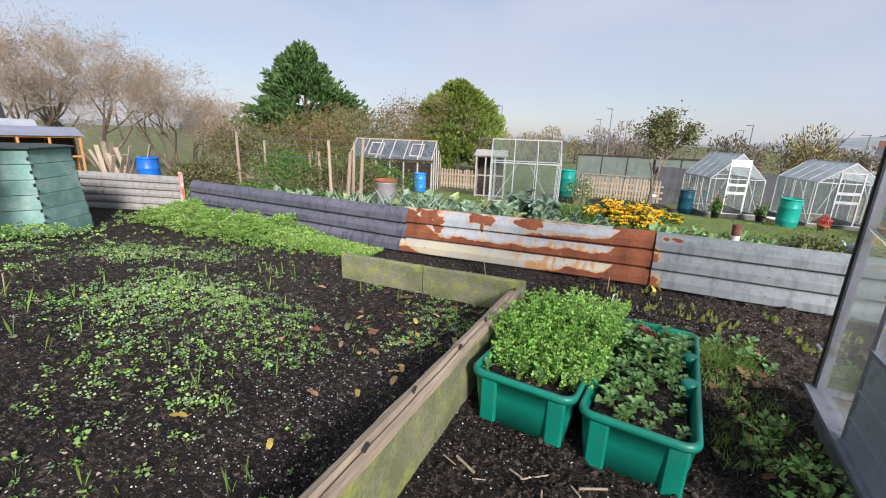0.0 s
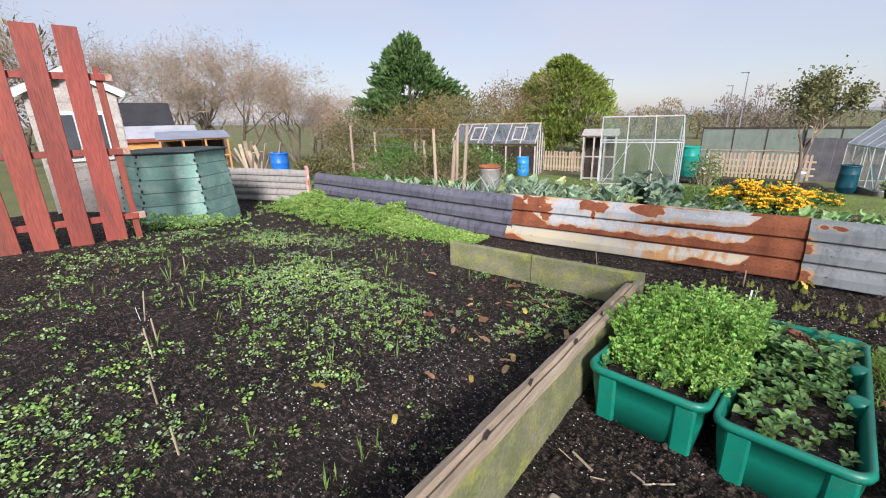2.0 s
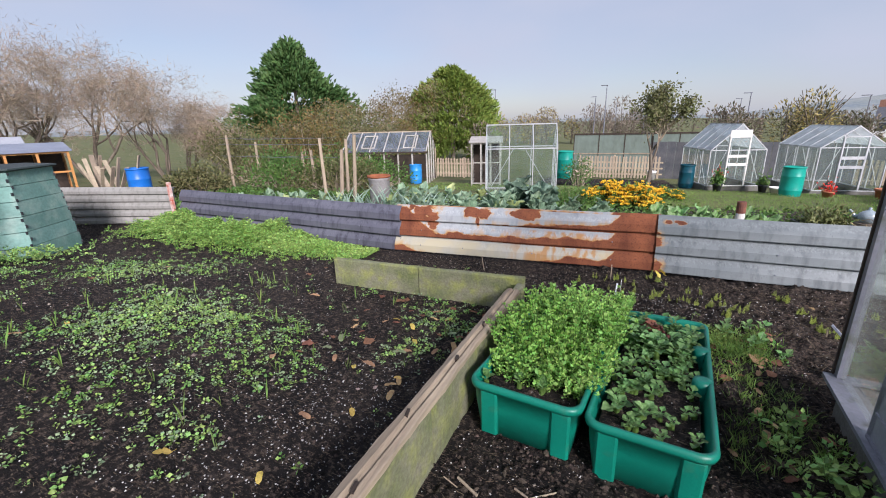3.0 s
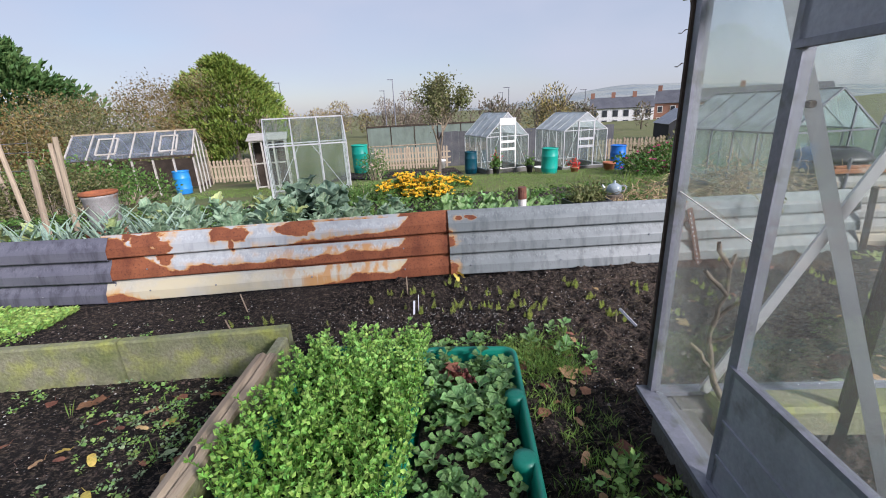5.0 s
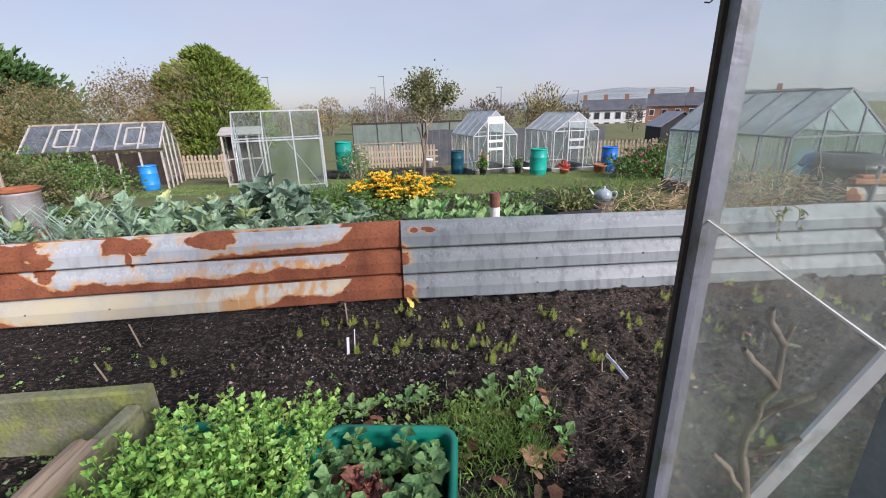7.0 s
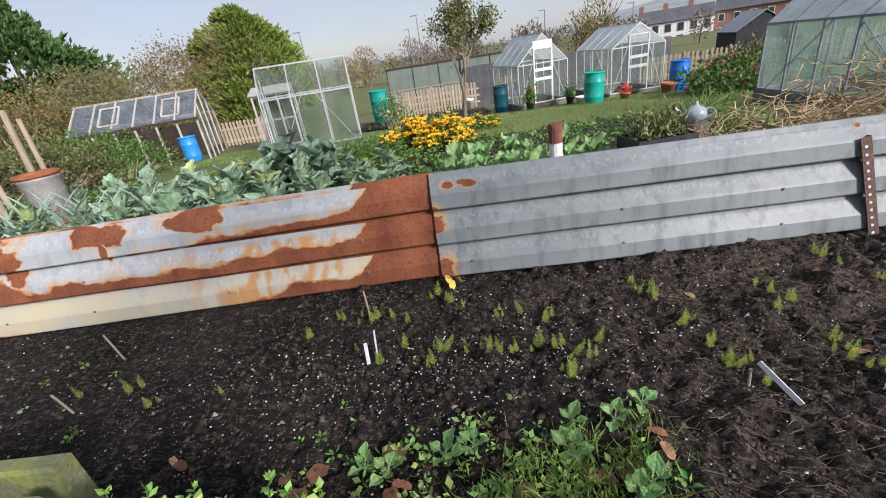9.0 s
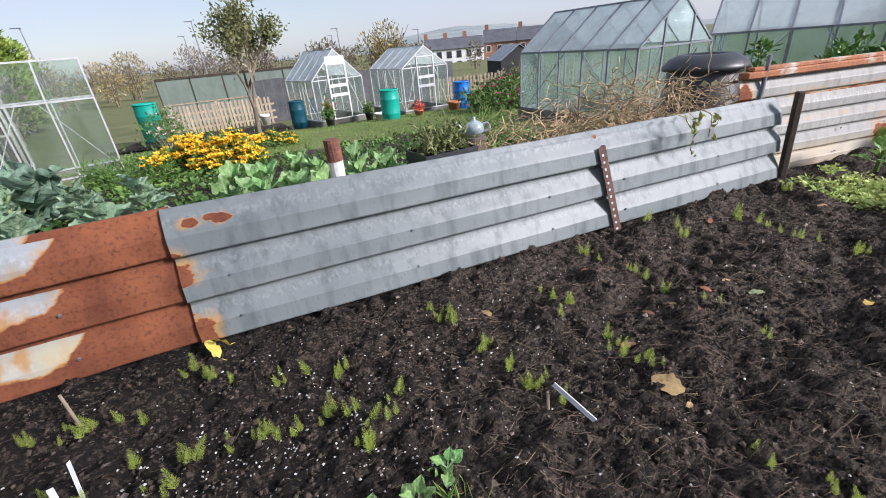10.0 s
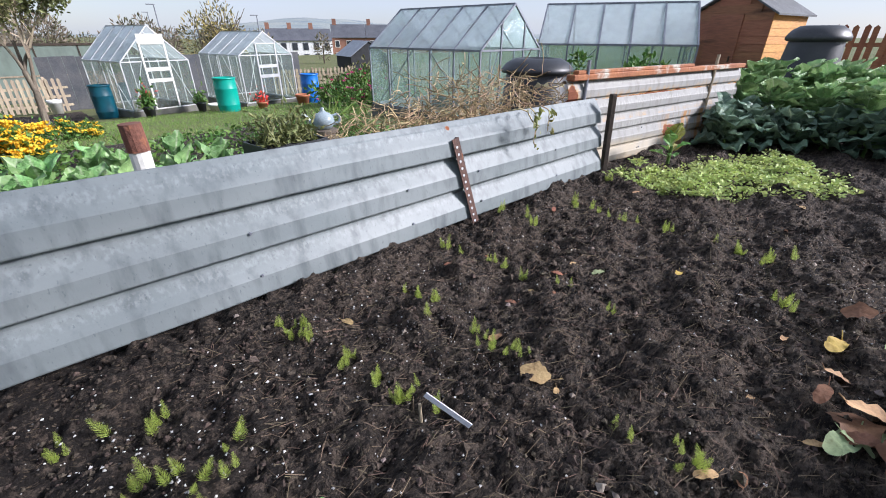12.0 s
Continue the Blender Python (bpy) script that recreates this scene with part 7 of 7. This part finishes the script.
# weeds on the far side of the near plot, by the end sheet
n = 2400
px, py = q.uniform(4.6, 6.7, n), q.uniform(3.3, 5.2, n)
pm = (fbm(px * 1.4, py * 1.4, 14, 3) + 0.5 - 1.1 * np.abs((py - 4.45) - 0.25 * (5.6 - px)) > q.uniform(0, 0.55, n))
px, py = px[pm], py[pm]
rosettes("chickweed", "pale yellow-green chickweed mat on the soil", px, py, on_soil(px, py), q.uniform(0.03, 0.055, len(px)), 8, leafmat("chickweed_leaves", (0.38, 0.48, 0.14), (0.48, 0.56, 0.20), 0.3), 605, lift=(0.05, 0.5))
# grass, weeds and clover between planters and the dug rows
n = 420
cx, cy = q.uniform(-0.1, 1.25, n), q.uniform(3.55, 4.35, n)
cm = q.uniform(0, 1, n) < np.exp(-((cy - 3.85) / 0.26) ** 2) * (0.35 + 0.65 * (fbm(cx * 2.5, cy * 2.5, 19, 2) > -0.15))
cx, cy = cx[cm], cy[cm]
rosettes("path_weeds", "mixed green weeds at the end of the planters", cx, cy, on_soil(cx, cy), q.uniform(0.018, 0.045, len(cx)), 7, WEEDLEAF, 606)
n = 16
tx, ty = q.uniform(0.0, 1.35, n), q.uniform(3.72, 4.2, n)
for k in range(n):
    vegetable("dock_seedling", "small broad-leaved weed in the path", "weed", float(tx[k]), float(ty[k]), 6, BEET, 700 + k, (12, 55), float(on_soil(tx[k], ty[k])) - 0.005, float(q.uniform(0.2, 0.36)), 0.02, "broad-leaved weeds in the path")


def grass(name, label, x, y, z, h, seed, material, per=7, spread=0.03, lean=0.5):
    r = np.random.default_rng(seed)
    n = len(x)
    c = np.stack([np.repeat(x, per), np.repeat(y, per), np.repeat(z, per)], 1)
    c[:, :2] += r.normal(0, spread, (n * per, 2))
    d = np.stack([r.normal(0, lean, n * per), r.normal(0, lean, n * per), np.ones(n * per)], 1)
    ob = npmesh(name, *blades(c, d, np.repeat(h, per) * r.uniform(0.5, 1.15, n * per), 0.07, seed, 0.3, 0.12), material)
    return tagged(ob, label, "grass", kind="stuff")


GRASSBLADE = leafmat("grass_blades", (0.15, 0.27, 0.05), (0.24, 0.35, 0.09), 0.4)
n = 520
x, y = q.uniform(0.72, 1.25, n), q.uniform(0.6, 4.1, n)
m = fbm(x * 2.2, y * 2.2, 21, 2) > -0.1
grass("path_grass", "tufts of green grass beside the greenhouse", x[m], y[m], on_soil(x[m], y[m]), np.full(m.sum(), 0.085), 801, GRASSBLADE, 9)
n = 150
x, y = q.uniform(0.55, 1.2, n), q.uniform(3.6, 4.0, n)
grass("path_grass", "tufts of green grass before the dug rows", x, y, on_soil(x, y), np.full(n, 0.09), 802, GRASSBLADE, 9)
x, y = q.uniform(0.85, 1.22, 90), q.uniform(1.0, 2.9, 90)
rosettes("groundsel", "dark green weeds along the greenhouse base", x, y, on_soil(x, y) + q.uniform(0, 0.10, 90), q.uniform(0.03, 0.06, 90), 9, WEEDLEAF, 607)
n = 85
x, y = q.uniform(-5.5, -1.05, n), q.uniform(0.7, 3.7, n)
grass("onion_shoots", "thin upright onion shoots among the weeds", x, y, on_soil(x, y), q.uniform(0.10, 0.19, n), 803, leafmat("onion_green", (0.14, 0.25, 0.05), (0.22, 0.33, 0.09)), 3, 0.008, 0.22)
n = 9000
x, y = q.uniform(-8, 8, n), q.uniform(12.7, 18.4, n)
m = (x > 0.8) | (y > 15)
grass("lawn_grass", "mown grass path before the small greenhouses", x[m], y[m], gz(x[m], y[m]), np.full(m.sum(), 0.10), 804, GRASSBLADE, 4, 0.07)
n = 3000
x, y = q.uniform(-13, 5.3, n), q.uniform(5.7, 12.0, n)
rosettes("vegetable_litter", "low green leaves over the planted soil", x, y, gz(x, y) + 0.03 + q.uniform(0, 0.08, n), q.uniform(0.05, 0.13, n), 6, GREENLEAF, 608)


# ---- horsetail shoots in rows ----
def shoot_mesh(seed, h):
    """A bottle-brush shoot with whorls of needles."""
    r = np.random.default_rng(seed)
    c, d, s = [], [], []
    for i in range(17):
        t = (i + 1) / 17
        for k in range(10):
            a = k * 0.7 + i * 0.4 + r.uniform(-0.2, 0.2)
            c.append((0, 0, h * t * 0.85)), d.append((math.cos(a), math.sin(a), 1.1)), s.append(h * 0.30 * (1.1 - 0.8 * t))
    v, f = blades(np.array(c), np.array(d, float), np.array(s), 0.055, seed)
    me = npmesh("frond", v, f, HORSETAIL)
    data = me.data
    bpy.data.objects.remove(me)
    return data


HORSETAIL = leafmat("horsetail_green", (0.40, 0.50, 0.10), (0.50, 0.58, 0.16), 0.3, 0.4)
FRONDS = [shoot_mesh(s, h) for s, h in ((1, 0.075), (2, 0.105), (3, 0.07))]
r = random.Random(6)
spots = []
for x0, y0, x1, y1, k in ((1.55, 5.10, 1.72, 4.28, 14), (2.14, 4.92, 2.12, 4.24, 9), (2.64, 5.15, 2.70, 4.12, 8), (1.03, 4.46, 1.12, 4.44, 6), (0.80, 4.95, 0.98, 4.86, 3), (2.16, 3.83, 2.17, 3.56, 5),
                          (3.80, 5.02, 3.84, 4.38, 8), (3.80, 3.96, 3.82, 3.72, 6), (3.20, 5.22, 3.32, 4.98, 5), (3.33, 3.62, 3.30, 3.55, 2), (0.1, 4.62, 1.0, 4.60, 12), (-0.25, 4.95, 0.6, 5.08, 9), (4.5, 5.0, 5.2, 4.7, 6), (-1.35, 4.6, -0.6, 4.5, 4)):
    for i in range(k):
        t = i / max(1, k - 1)
        spots.append((x0 + (x1 - x0) * t + r.gauss(0, 0.03), y0 + (y1 - y0) * t + r.gauss(0, 0.05)))
for x, y in spots:
    z = float(on_soil(np.array(x), np.array(y)))
    ob = thing("horsetail_shoot", "young yellow-green feathery shoot in dark soil", "seedling", pose(x, y, z - 0.004), "feathery seedlings in rows")
    for j in range(r.choice((1, 2, 2, 3, 4))):
        o = new("frond", r.choice(FRONDS))
        o.parent = ob
        s = r.uniform(0.8, 1.25)
        o.matrix_basis = pose(r.gauss(0, 0.016), r.gauss(0, 0.016), 0, r.gauss(0, 9), r.gauss(0, 9), r.uniform(0, 360)) @ Matrix.Diagonal((s, s, s, 1))


# ---- planters' plants ----
def mint():
    """A dense clump of mint: many stems with paired leaves."""
    r = np.random.default_rng(15)
    ob = thing("mint_plant", "dense bright green mint filling the planter", "mint", PLANTER_A)
    segs, c, d, s = [], [], [], []
    for i in range(1150):
        x, y = r.uniform(-0.29, 0.33), r.uniform(-0.56, 0.80)
        k = 1 - 0.3 * abs(y)
        h = r.uniform(0.10, 0.30) * (0.75 + 0.7 * abs(float(fbm(np.array(x * 5.0), np.array(y * 5.0), 77, 3)))) * (0.55 + 0.45 * smooth(-0.65, -0.15, y)) * k
        lean = np.array([r.normal(0.04 + 0.25 * (x > 0.15) - 0.5 * (x < -0.16) * (y > -0.35), 0.24), r.normal(0, 0.22), 1.0])
        p = np.array([x, y, 0.24])
        n = int(4 + h * 26)
        for j in range(n):
            e = p + lean / np.linalg.norm(lean) * h / n + r.normal(size=3) * 0.003
            segs.append((p, e, 0.0026, 0.0022))
            a = j * 1.57 + i
            for w in (0, math.pi):
                c.append(e), d.append((math.cos(a + w), math.sin(a + w), 0.45 if j < n - 1 else 1.0)), s.append(r.uniform(0.015, 0.031) * (0.7 + 0.5 * j / n))
            p = e
        for _ in range(4):
            a = r.uniform(0, 6.28)
            c.append(p), d.append((math.cos(a), math.sin(a), 0.9)), s.append(0.025)
    npmesh("stemwork", *tubes(segs, 3), GREENLEAF, ob)
    npmesh("foliage", *blades(np.array(c), np.array(d, float), np.array(s), 0.68, 5, 0.10), MINTLEAF, ob)


mint()
q2 = random.Random(8)
ROUND = [leaf_mesh("round_leaf", 0.12, 0.095, 0.5, 0.07, veg_mat("nasturtium_green", (0.11, 0.24, 0.07), (0.18, 0.33, 0.12), 0.12), s, 0.42) for s in (31, 32)]
SMALLROUND = [leaf_mesh("small_round_leaf", 0.07, 0.055, 0.4, 0.06, veg_mat("seedling_green", (0.11, 0.24, 0.06), (0.18, 0.33, 0.11), 0.08), 33, 0.4)]
PB = PLANTER_B
for i in range(125):
    x, y = q2.uniform(-0.22, 0.2), q2.uniform(-0.66, 0.66)
    if i < 24:
        x, y = q2.uniform(-0.24, 0.2), q2.uniform(0.15, 0.68)
    w = PB @ Vector((x, y, 0.235))
    vegetable("strawberry_plant", "rounded pale green leaves in the planter", "plant", w.x, w.y, 8 if i < 24 else 7, ROUND if i < 30 else SMALLROUND, 800 + i, (-5, 40), w.z, q2.uniform(0.5, 0.8), 0.03 + 0.05 * (i < 24), "young plants in the planter")
w = PB @ Vector((-0.05, 0.45, 0.235))
RED = [leaf_mesh("red_leaf", 0.12, 0.11, 0.6, 0.2, veg_mat("purple_lettuce", (0.20, 0.06, 0.05), (0.28, 0.13, 0.08), 0.08), 41, 0.1)]
vegetable("red_lettuce", "crinkled purple-red lettuce in the planter", "lettuce", w.x, w.y, 14, RED, 850, (10, 80), w.z, 1.0, 0.03)
for i in range(10):
    x, y = q2.uniform(-0.25, 0.2), q2.uniform(-0.66, -0.2)
    w = PLANTER_A @ Vector((x, y, 0.24))
    vegetable("mint_seedling", "small mint seedling at the planter's edge", "mint", w.x, w.y, 6, SMALLROUND, 870 + i, (25, 80), w.z, 0.8, 0.03, "seedlings in the mint planter")

# ---- soil crumbs, white grains, straw ----
def crumb_field(name, label, x, y, z, size, material, seed):
    """Many rough lumps, each a squashed octahedron."""
    r = np.random.default_rng(seed)
    n = len(x)
    base = np.array([(1, 0, 0), (0, 1, 0), (-1, 0, 0), (0, -1, 0), (0, 0, 0.8), (0, 0, -0.8)])
    v = base[None] * r.uniform(0.6, 1.3, (n, 6, 1)) + r.normal(0, 0.16, (n, 6, 3))
    a = r.uniform(0, 6.28, n)
    ca, sa = np.cos(a)[:, None], np.sin(a)[:, None]
    v = np.stack([v[..., 0] * ca - v[..., 1] * sa, v[..., 0] * sa + v[..., 1] * ca, v[..., 2]], -1) * size[:, None, None]
    v += np.stack([x, y, z], -1)[:, None]
    t = np.array([(0, 1, 4), (1, 2, 4), (2, 3, 4), (3, 0, 4), (1, 0, 5), (2, 1, 5), (3, 2, 5), (0, 3, 5)])
    f = (np.arange(n)[:, None, None] * 6 + t[None]).reshape(-1, 3)
    ob = npmesh(name, v.reshape(-1, 3), f, material)
    return tagged(ob, label, "soil", kind="stuff")


CLOD = surf("soil_clods", (0.018, 0.0145, 0.013), (0.10, 0.078, 0.062), 9.0, (0.11, 0.085, 0.065), 30.0, (0.5, 0.7), fine=120, rough=0.95, bump=0.6, island=0.45, spec=0.2)
PERLITE = surf("white_grains", (0.55, 0.54, 0.52), (0.42, 0.41, 0.39), 30.0, fine=90, rough=0.9, bump=0.1, island=0.3)
STONE = surf("small_stones", (0.20, 0.17, 0.15), (0.30, 0.24, 0.2), 20.0, fine=90, rough=0.85, bump=0.3, island=0.5)
n = 78000
x, y = q.uniform(-6.5, 6.8, n), q.uniform(0.3, 5.25, n)
m = (np.hypot(x - 0.5, y - 3) < 3.2) | (q.uniform(0, 1, n) < 0.5)
x, y = x[m], y[m]
s = q.uniform(0.0025, 0.0080, len(x)) * (1 + 0.55 * (x > -0.6)) * (1 + 1.0 * (q.uniform(0, 1, len(x)) > 0.965))
crumb_field("soil_crumbs", "loose dark crumbs and clods of soil", x, y, on_soil(x, y) + s * 0.25, s, CLOD, 901)
n = 42000
x, y = q.uniform(-5, 3.6, n), q.uniform(0.4, 5.2, n)
pk = np.exp(-((x - 0.55) / 0.9) ** 2 - ((y - 4.45) / 0.28) ** 2) + 0.9 * np.exp(-((x + 1.35) / 0.6) ** 2 - ((y - 1.75) / 0.7) ** 2) + 0.07 + 0.25 * np.exp(-((x - 1.2) / 0.6) ** 2 - ((y - 4.9) / 0.3) ** 2)
m = q.uniform(0, 1, n) < pk
x, y = x[m], y[m]
s = q.uniform(0.0025, 0.0062, len(x))
crumb_field("white_grains", "white grains scattered through the compost", x, y, on_soil(x, y) + s * 0.5, s, PERLITE, 902)
n = 420
x, y = q.uniform(-5, 4.6, n), q.uniform(0.5, 5.2, n)
s = q.uniform(0.005, 0.018, n)
crumb_field("small_stones", "small brown and grey stones in the soil", x, y, on_soil(x, y) + s * 0.3, s, STONE, 903)
segs = []
for i in range(5600):
    x, y = (q.uniform(1.2, 4.6), q.uniform(3.0, 5.1)) if i < 4800 else (q.uniform(-4, 1.2), q.uniform(0.8, 5.1))
    a, ln = q.normal(-0.5, 0.7), q.uniform(0.02, 0.07)
    z = float(on_soil(np.array(x), np.array(y))) + 0.006
    x2, y2 = x + math.cos(a) * ln, y + math.sin(a) * ln
    z2 = float(on_soil(np.array(x2), np.array(y2))) + 0.008
    segs.append(((x, y, z), (x2, y2, z2), 0.0011, 0.0009))
tagged(npmesh("root_fibres", *tubes(segs, 3), surf("dry_roots", (0.17, 0.12, 0.08), (0.10, 0.075, 0.05), 5.0, rough=0.9, bump=0.0, island=0.5)), "fine dry roots and straw on the soil", "straw", kind="stuff")


# ---- fallen leaves, labels, sticks ----
def fallen(seed, L, W, lobes, material):
    """A curled fallen leaf with a lobed edge and a stalk."""
    r = random.Random(seed)
    bm = bmesh.new()
    n = 22
    cen = bm.verts.new((0, 0, 0.012))
    ring = []
    for i in range(n):
        a = 2 * math.pi * i / n
        k = 1 - 0.22 * abs(math.sin(a * lobes / 2)) if lobes else 1 - 0.25 * abs(math.cos(a)) ** 3
        rx, ry = W / 2 * k * (1 + r.uniform(-0.08, 0.08)), L / 2 * k
        ring.append(bm.verts.new((rx * math.cos(a), ry * math.sin(a), 0.004 + 0.16 * L * abs(math.cos(a)) ** 2 * r.uniform(0.3, 1.1))))
    for i in range(n):
        bm.faces.new((cen, ring[i], ring[(i + 1) % n]))
    rod(bm, (0, -L * 0.48, 0.006), (0.01, -L * 0.75, 0.02), 0.0014, n=5)
    me = bpy.data.meshes.new("fallen_leaf")
    bm.to_mesh(me)
    bm.free()
    me.shade_smooth()
    me.materials.append(material)
    return me


def litter_mat(name, c1, c2):
    return surf(name, c1, c2, 18.0, (c1[0] * 0.5, c1[1] * 0.45, c1[2] * 0.4), 40.0, (0.58, 0.75), fine=80, rough=0.75, bump=0.3, vary=0.25, translucent=0.15)


LTAN, LYEL, LBRN, LGRN = litter_mat("tan_leaf", (0.46, 0.28, 0.14), (0.55, 0.36, 0.18)), litter_mat("yellow_leaf", (0.55, 0.42, 0.08), (0.62, 0.46, 0.12)), litter_mat("brown_leaf", (0.20, 0.09, 0.05), (0.28, 0.13, 0.07)), litter_mat("faded_green_leaf", (0.26, 0.34, 0.17), (0.36, 0.42, 0.22))
KINDS = [(fallen(1, 0.13, 0.12, 5, LTAN), "tan lobed maple leaf"), (fallen(2, 0.085, 0.05, 0, LYEL), "yellow fallen leaf"), (fallen(3, 0.08, 0.05, 0, LBRN), "brown curled fallen leaf"), (fallen(4, 0.10, 0.055, 0, LTAN), "pale tan fallen leaf"), (fallen(5, 0.10, 0.055, 0, LGRN), "faded green fallen leaf"), (fallen(6, 0.11, 0.10, 5, LBRN), "brown lobed fallen leaf")]


def drop(kind, x, y, rz, s=1.0, tilt=0.0, dz=0.0):
    me, word = KINDS[kind]
    z = float(on_soil(np.array(x), np.array(y)))
    ob = new("fallen_leaf", me)
    ob.matrix_basis = pose(x, y, z + 0.004 + dz, tilt, tilt * 0.4, rz) @ Matrix.Diagonal((s, s, s, 1))
    return tagged(ob, word + " lying on dark soil", "leaf", "fallen leaves")


drop(0, 2.10, 4.11, 20, 1.0), drop(3, 2.11, 4.02, 120, 0.5), drop(3, 2.23, 4.39, 80), drop(2, 2.45, 4.5, 30, 0.7), drop(0, 1.08, 3.62, 10, 1.1, 8), drop(5, 1.2, 3.62, 80, 1.1, 10), drop(3, 1.05, 3.45, 160, 0.8), drop(2, 0.9, 3.5, 40)
drop(1, 0.53, 5.22, 40, 1.3, 40, 0.03), drop(1, 0.57, 5.2, 130, 1.2, 50, 0.05), drop(1, 3.3, 4.05, 100, 0.9, 10), drop(4, 3.0, 4.35, 70, 0.8), drop(4, 2.55, 3.3, 70, 1.6), drop(4, 2.68, 3.22, 20, 1.4), drop(2, 2.75, 4.45, 10, 0.8)
rl = random.Random(17)
for i in range(24):
    drop(rl.choice((1, 3, 4, 5, 2)), 2.55 + rl.uniform(0, 1.0), 3.2 + rl.uniform(-0.3, 0.2), rl.uniform(0, 360), rl.uniform(0.9, 1.7), rl.uniform(-25, 25), rl.uniform(0, 0.03))
for i in range(46):
    x, y = rl.uniform(-2.2, -0.9), rl.uniform(2.2, 3.75)
    drop(rl.choice((2, 2, 3, 1, 4, 5)), x, y, rl.uniform(0, 360), rl.uniform(0.6, 1.1), rl.uniform(-15, 15), 0.005)
for i in range(22):
    drop(rl.choice((2, 1, 3, 4)), rl.uniform(-5.2, -1.2), rl.uniform(0.6, 4.6), rl.uniform(0, 360), rl.uniform(0.7, 1.1), rl.uniform(-12, 12), 0.005)
for i in range(30):
    drop(rl.choice((2, 5, 3, 2)), rl.uniform(0.65, 1.25), rl.uniform(2.2, 4.1), rl.uniform(0, 360), rl.uniform(0.6, 1.0), rl.uniform(-15, 15), 0.01)
for i in range(12):
    drop(rl.choice((2, 5, 3)), rl.uniform(-0.6, 0.5), rl.uniform(3.75, 4.2), rl.uniform(0, 360), rl.uniform(0.6, 1.0), rl.uniform(-15, 15), 0.01)
for i in range(16):
    drop(rl.choice((2, 3)), rl.uniform(1.6, 5.0), rl.uniform(3.2, 5.1), rl.uniform(0, 360), rl.uniform(0.4, 0.8), rl.uniform(-15, 15))

LABELW = surf("white_label_plastic", (0.80, 0.82, 0.88), (0.72, 0.74, 0.82), 20.0, rough=0.4, bump=0.05, grain=0.08)


def plant_label(x, y, lean, rz, ln=0.20, z=0.0):
    ob = thing("plant_label", "white plastic plant label stuck in soil", "plant label", pose(x, y, float(on_soil(np.array(x), np.array(y))) + z, 0, 0, rz) @ pose(0, 0, 0, 0, lean, 0), "white plant labels")
    bm = bmesh.new()
    box(bm, (0, 0, ln / 2 - 0.01), (0.018, 0.0025, ln), None, 0.001)
    part("label", bm, LABELW, ob)


plant_label(0.12, 4.62, 4, 20, 0.14), plant_label(0.16, 4.66, 12, 80, 0.15), plant_label(-3.35, 0.95, 70, 170, 0.14, 0.07)

lab = thing("plant_label", "long white plastic label leaning from a stick", "plant label", None, "white plant labels")
bm = bmesh.new()
z0 = float(on_soil(np.array(1.77), np.array(4.12)))
beam(bm, (1.70, 4.255, z0 + 0.085), (1.77, 4.115, z0 + 0.004), 0.003, 0.024)
part("label", bm, LABELW, lab)


def stick(x, y, h, ax, ay, r0=0.006):
    ob = thing("bamboo_stick", "short split bamboo stick in the soil", "stick", pose(x, y, float(on_soil(np.array(x), np.array(y))) - 0.02, ax, ay, 0), "short sticks marking rows")
    bm = bmesh.new()
    rod(bm, (0, 0, 0), (0, 0, h), r0, r0 * 0.9, 7)
    part("stick", bm, POSTWOOD, ob)


for x, y, h, ax, ay in ((-1.35, 4.89, 0.2, 4, -8), (-1.31, 4.49, 0.16, 6, -12), (0.06, 5.03, 0.2, 2, 0), (1.69, 4.265, 0.11, 0, -3), (-3.45, 1.0, 0.26, -6, 8), (-3.1, 0.95, 0.2, 4, 10), (-2.9, 0.85, 0.26, 5, 12), (-2.45, 0.7, 0.22, 3, 8), (-4.2, 1.6, 0.22, 0, 10), (-2.0, 0.62, 0.2, 3, 5)):
    stick(x, y, h, ax, ay)
for i in range(16):
    x, y = -0.55 + rl.uniform(0, 0.9), 1.72 + rl.uniform(-0.12, 0.22)
    ob = thing("dry_twig", "pale broken stalk on the ground", "twig", pose(x, y, float(on_soil(np.array(x), np.array(y))) + 0.008, 0, 0, rl.uniform(0, 360)), "broken stalks by the planters")
    bm = bmesh.new()
    ln = rl.uniform(0.05, 0.17)
    rod(bm, (0, 0, 0), (ln, 0, rl.uniform(0, 0.012)), rl.uniform(0.002, 0.007), n=6)
    part("stalk", bm, POSTWOOD, ob)
slab_ob = thing("paving_slab", "pale stone slab half buried in soil", "paving slab", pose(-0.25, 1.30, -0.205, 0, 0, -4))
bm = bmesh.new()
box(bm, (0, 0, 0), (0.6, 0.5, 0.09), None, 0.012)
part("slab", bm, surf("slab_stone", (0.36, 0.32, 0.24), (0.28, 0.25, 0.19), 5.0, fine=40, rough=0.9, bump=0.3), slab_ob)

# ---- the plots beyond the fence lie slightly askew to it ----
ASKEW = Matrix.Translation((0.341, 1.63, 0)) @ Matrix.Rotation(radians(-1.2), 4, "Z") @ Matrix.Translation((-0.402, -1.62, 0))
for ob in [o for o in bpy.data.objects if o.parent is None and o.type in {"MESH", "EMPTY"} and o.get("kind", "") not in {"structure", "stuff"} and o.location.y > 5.9]:
    ob.matrix_basis = ASKEW @ ob.matrix_basis
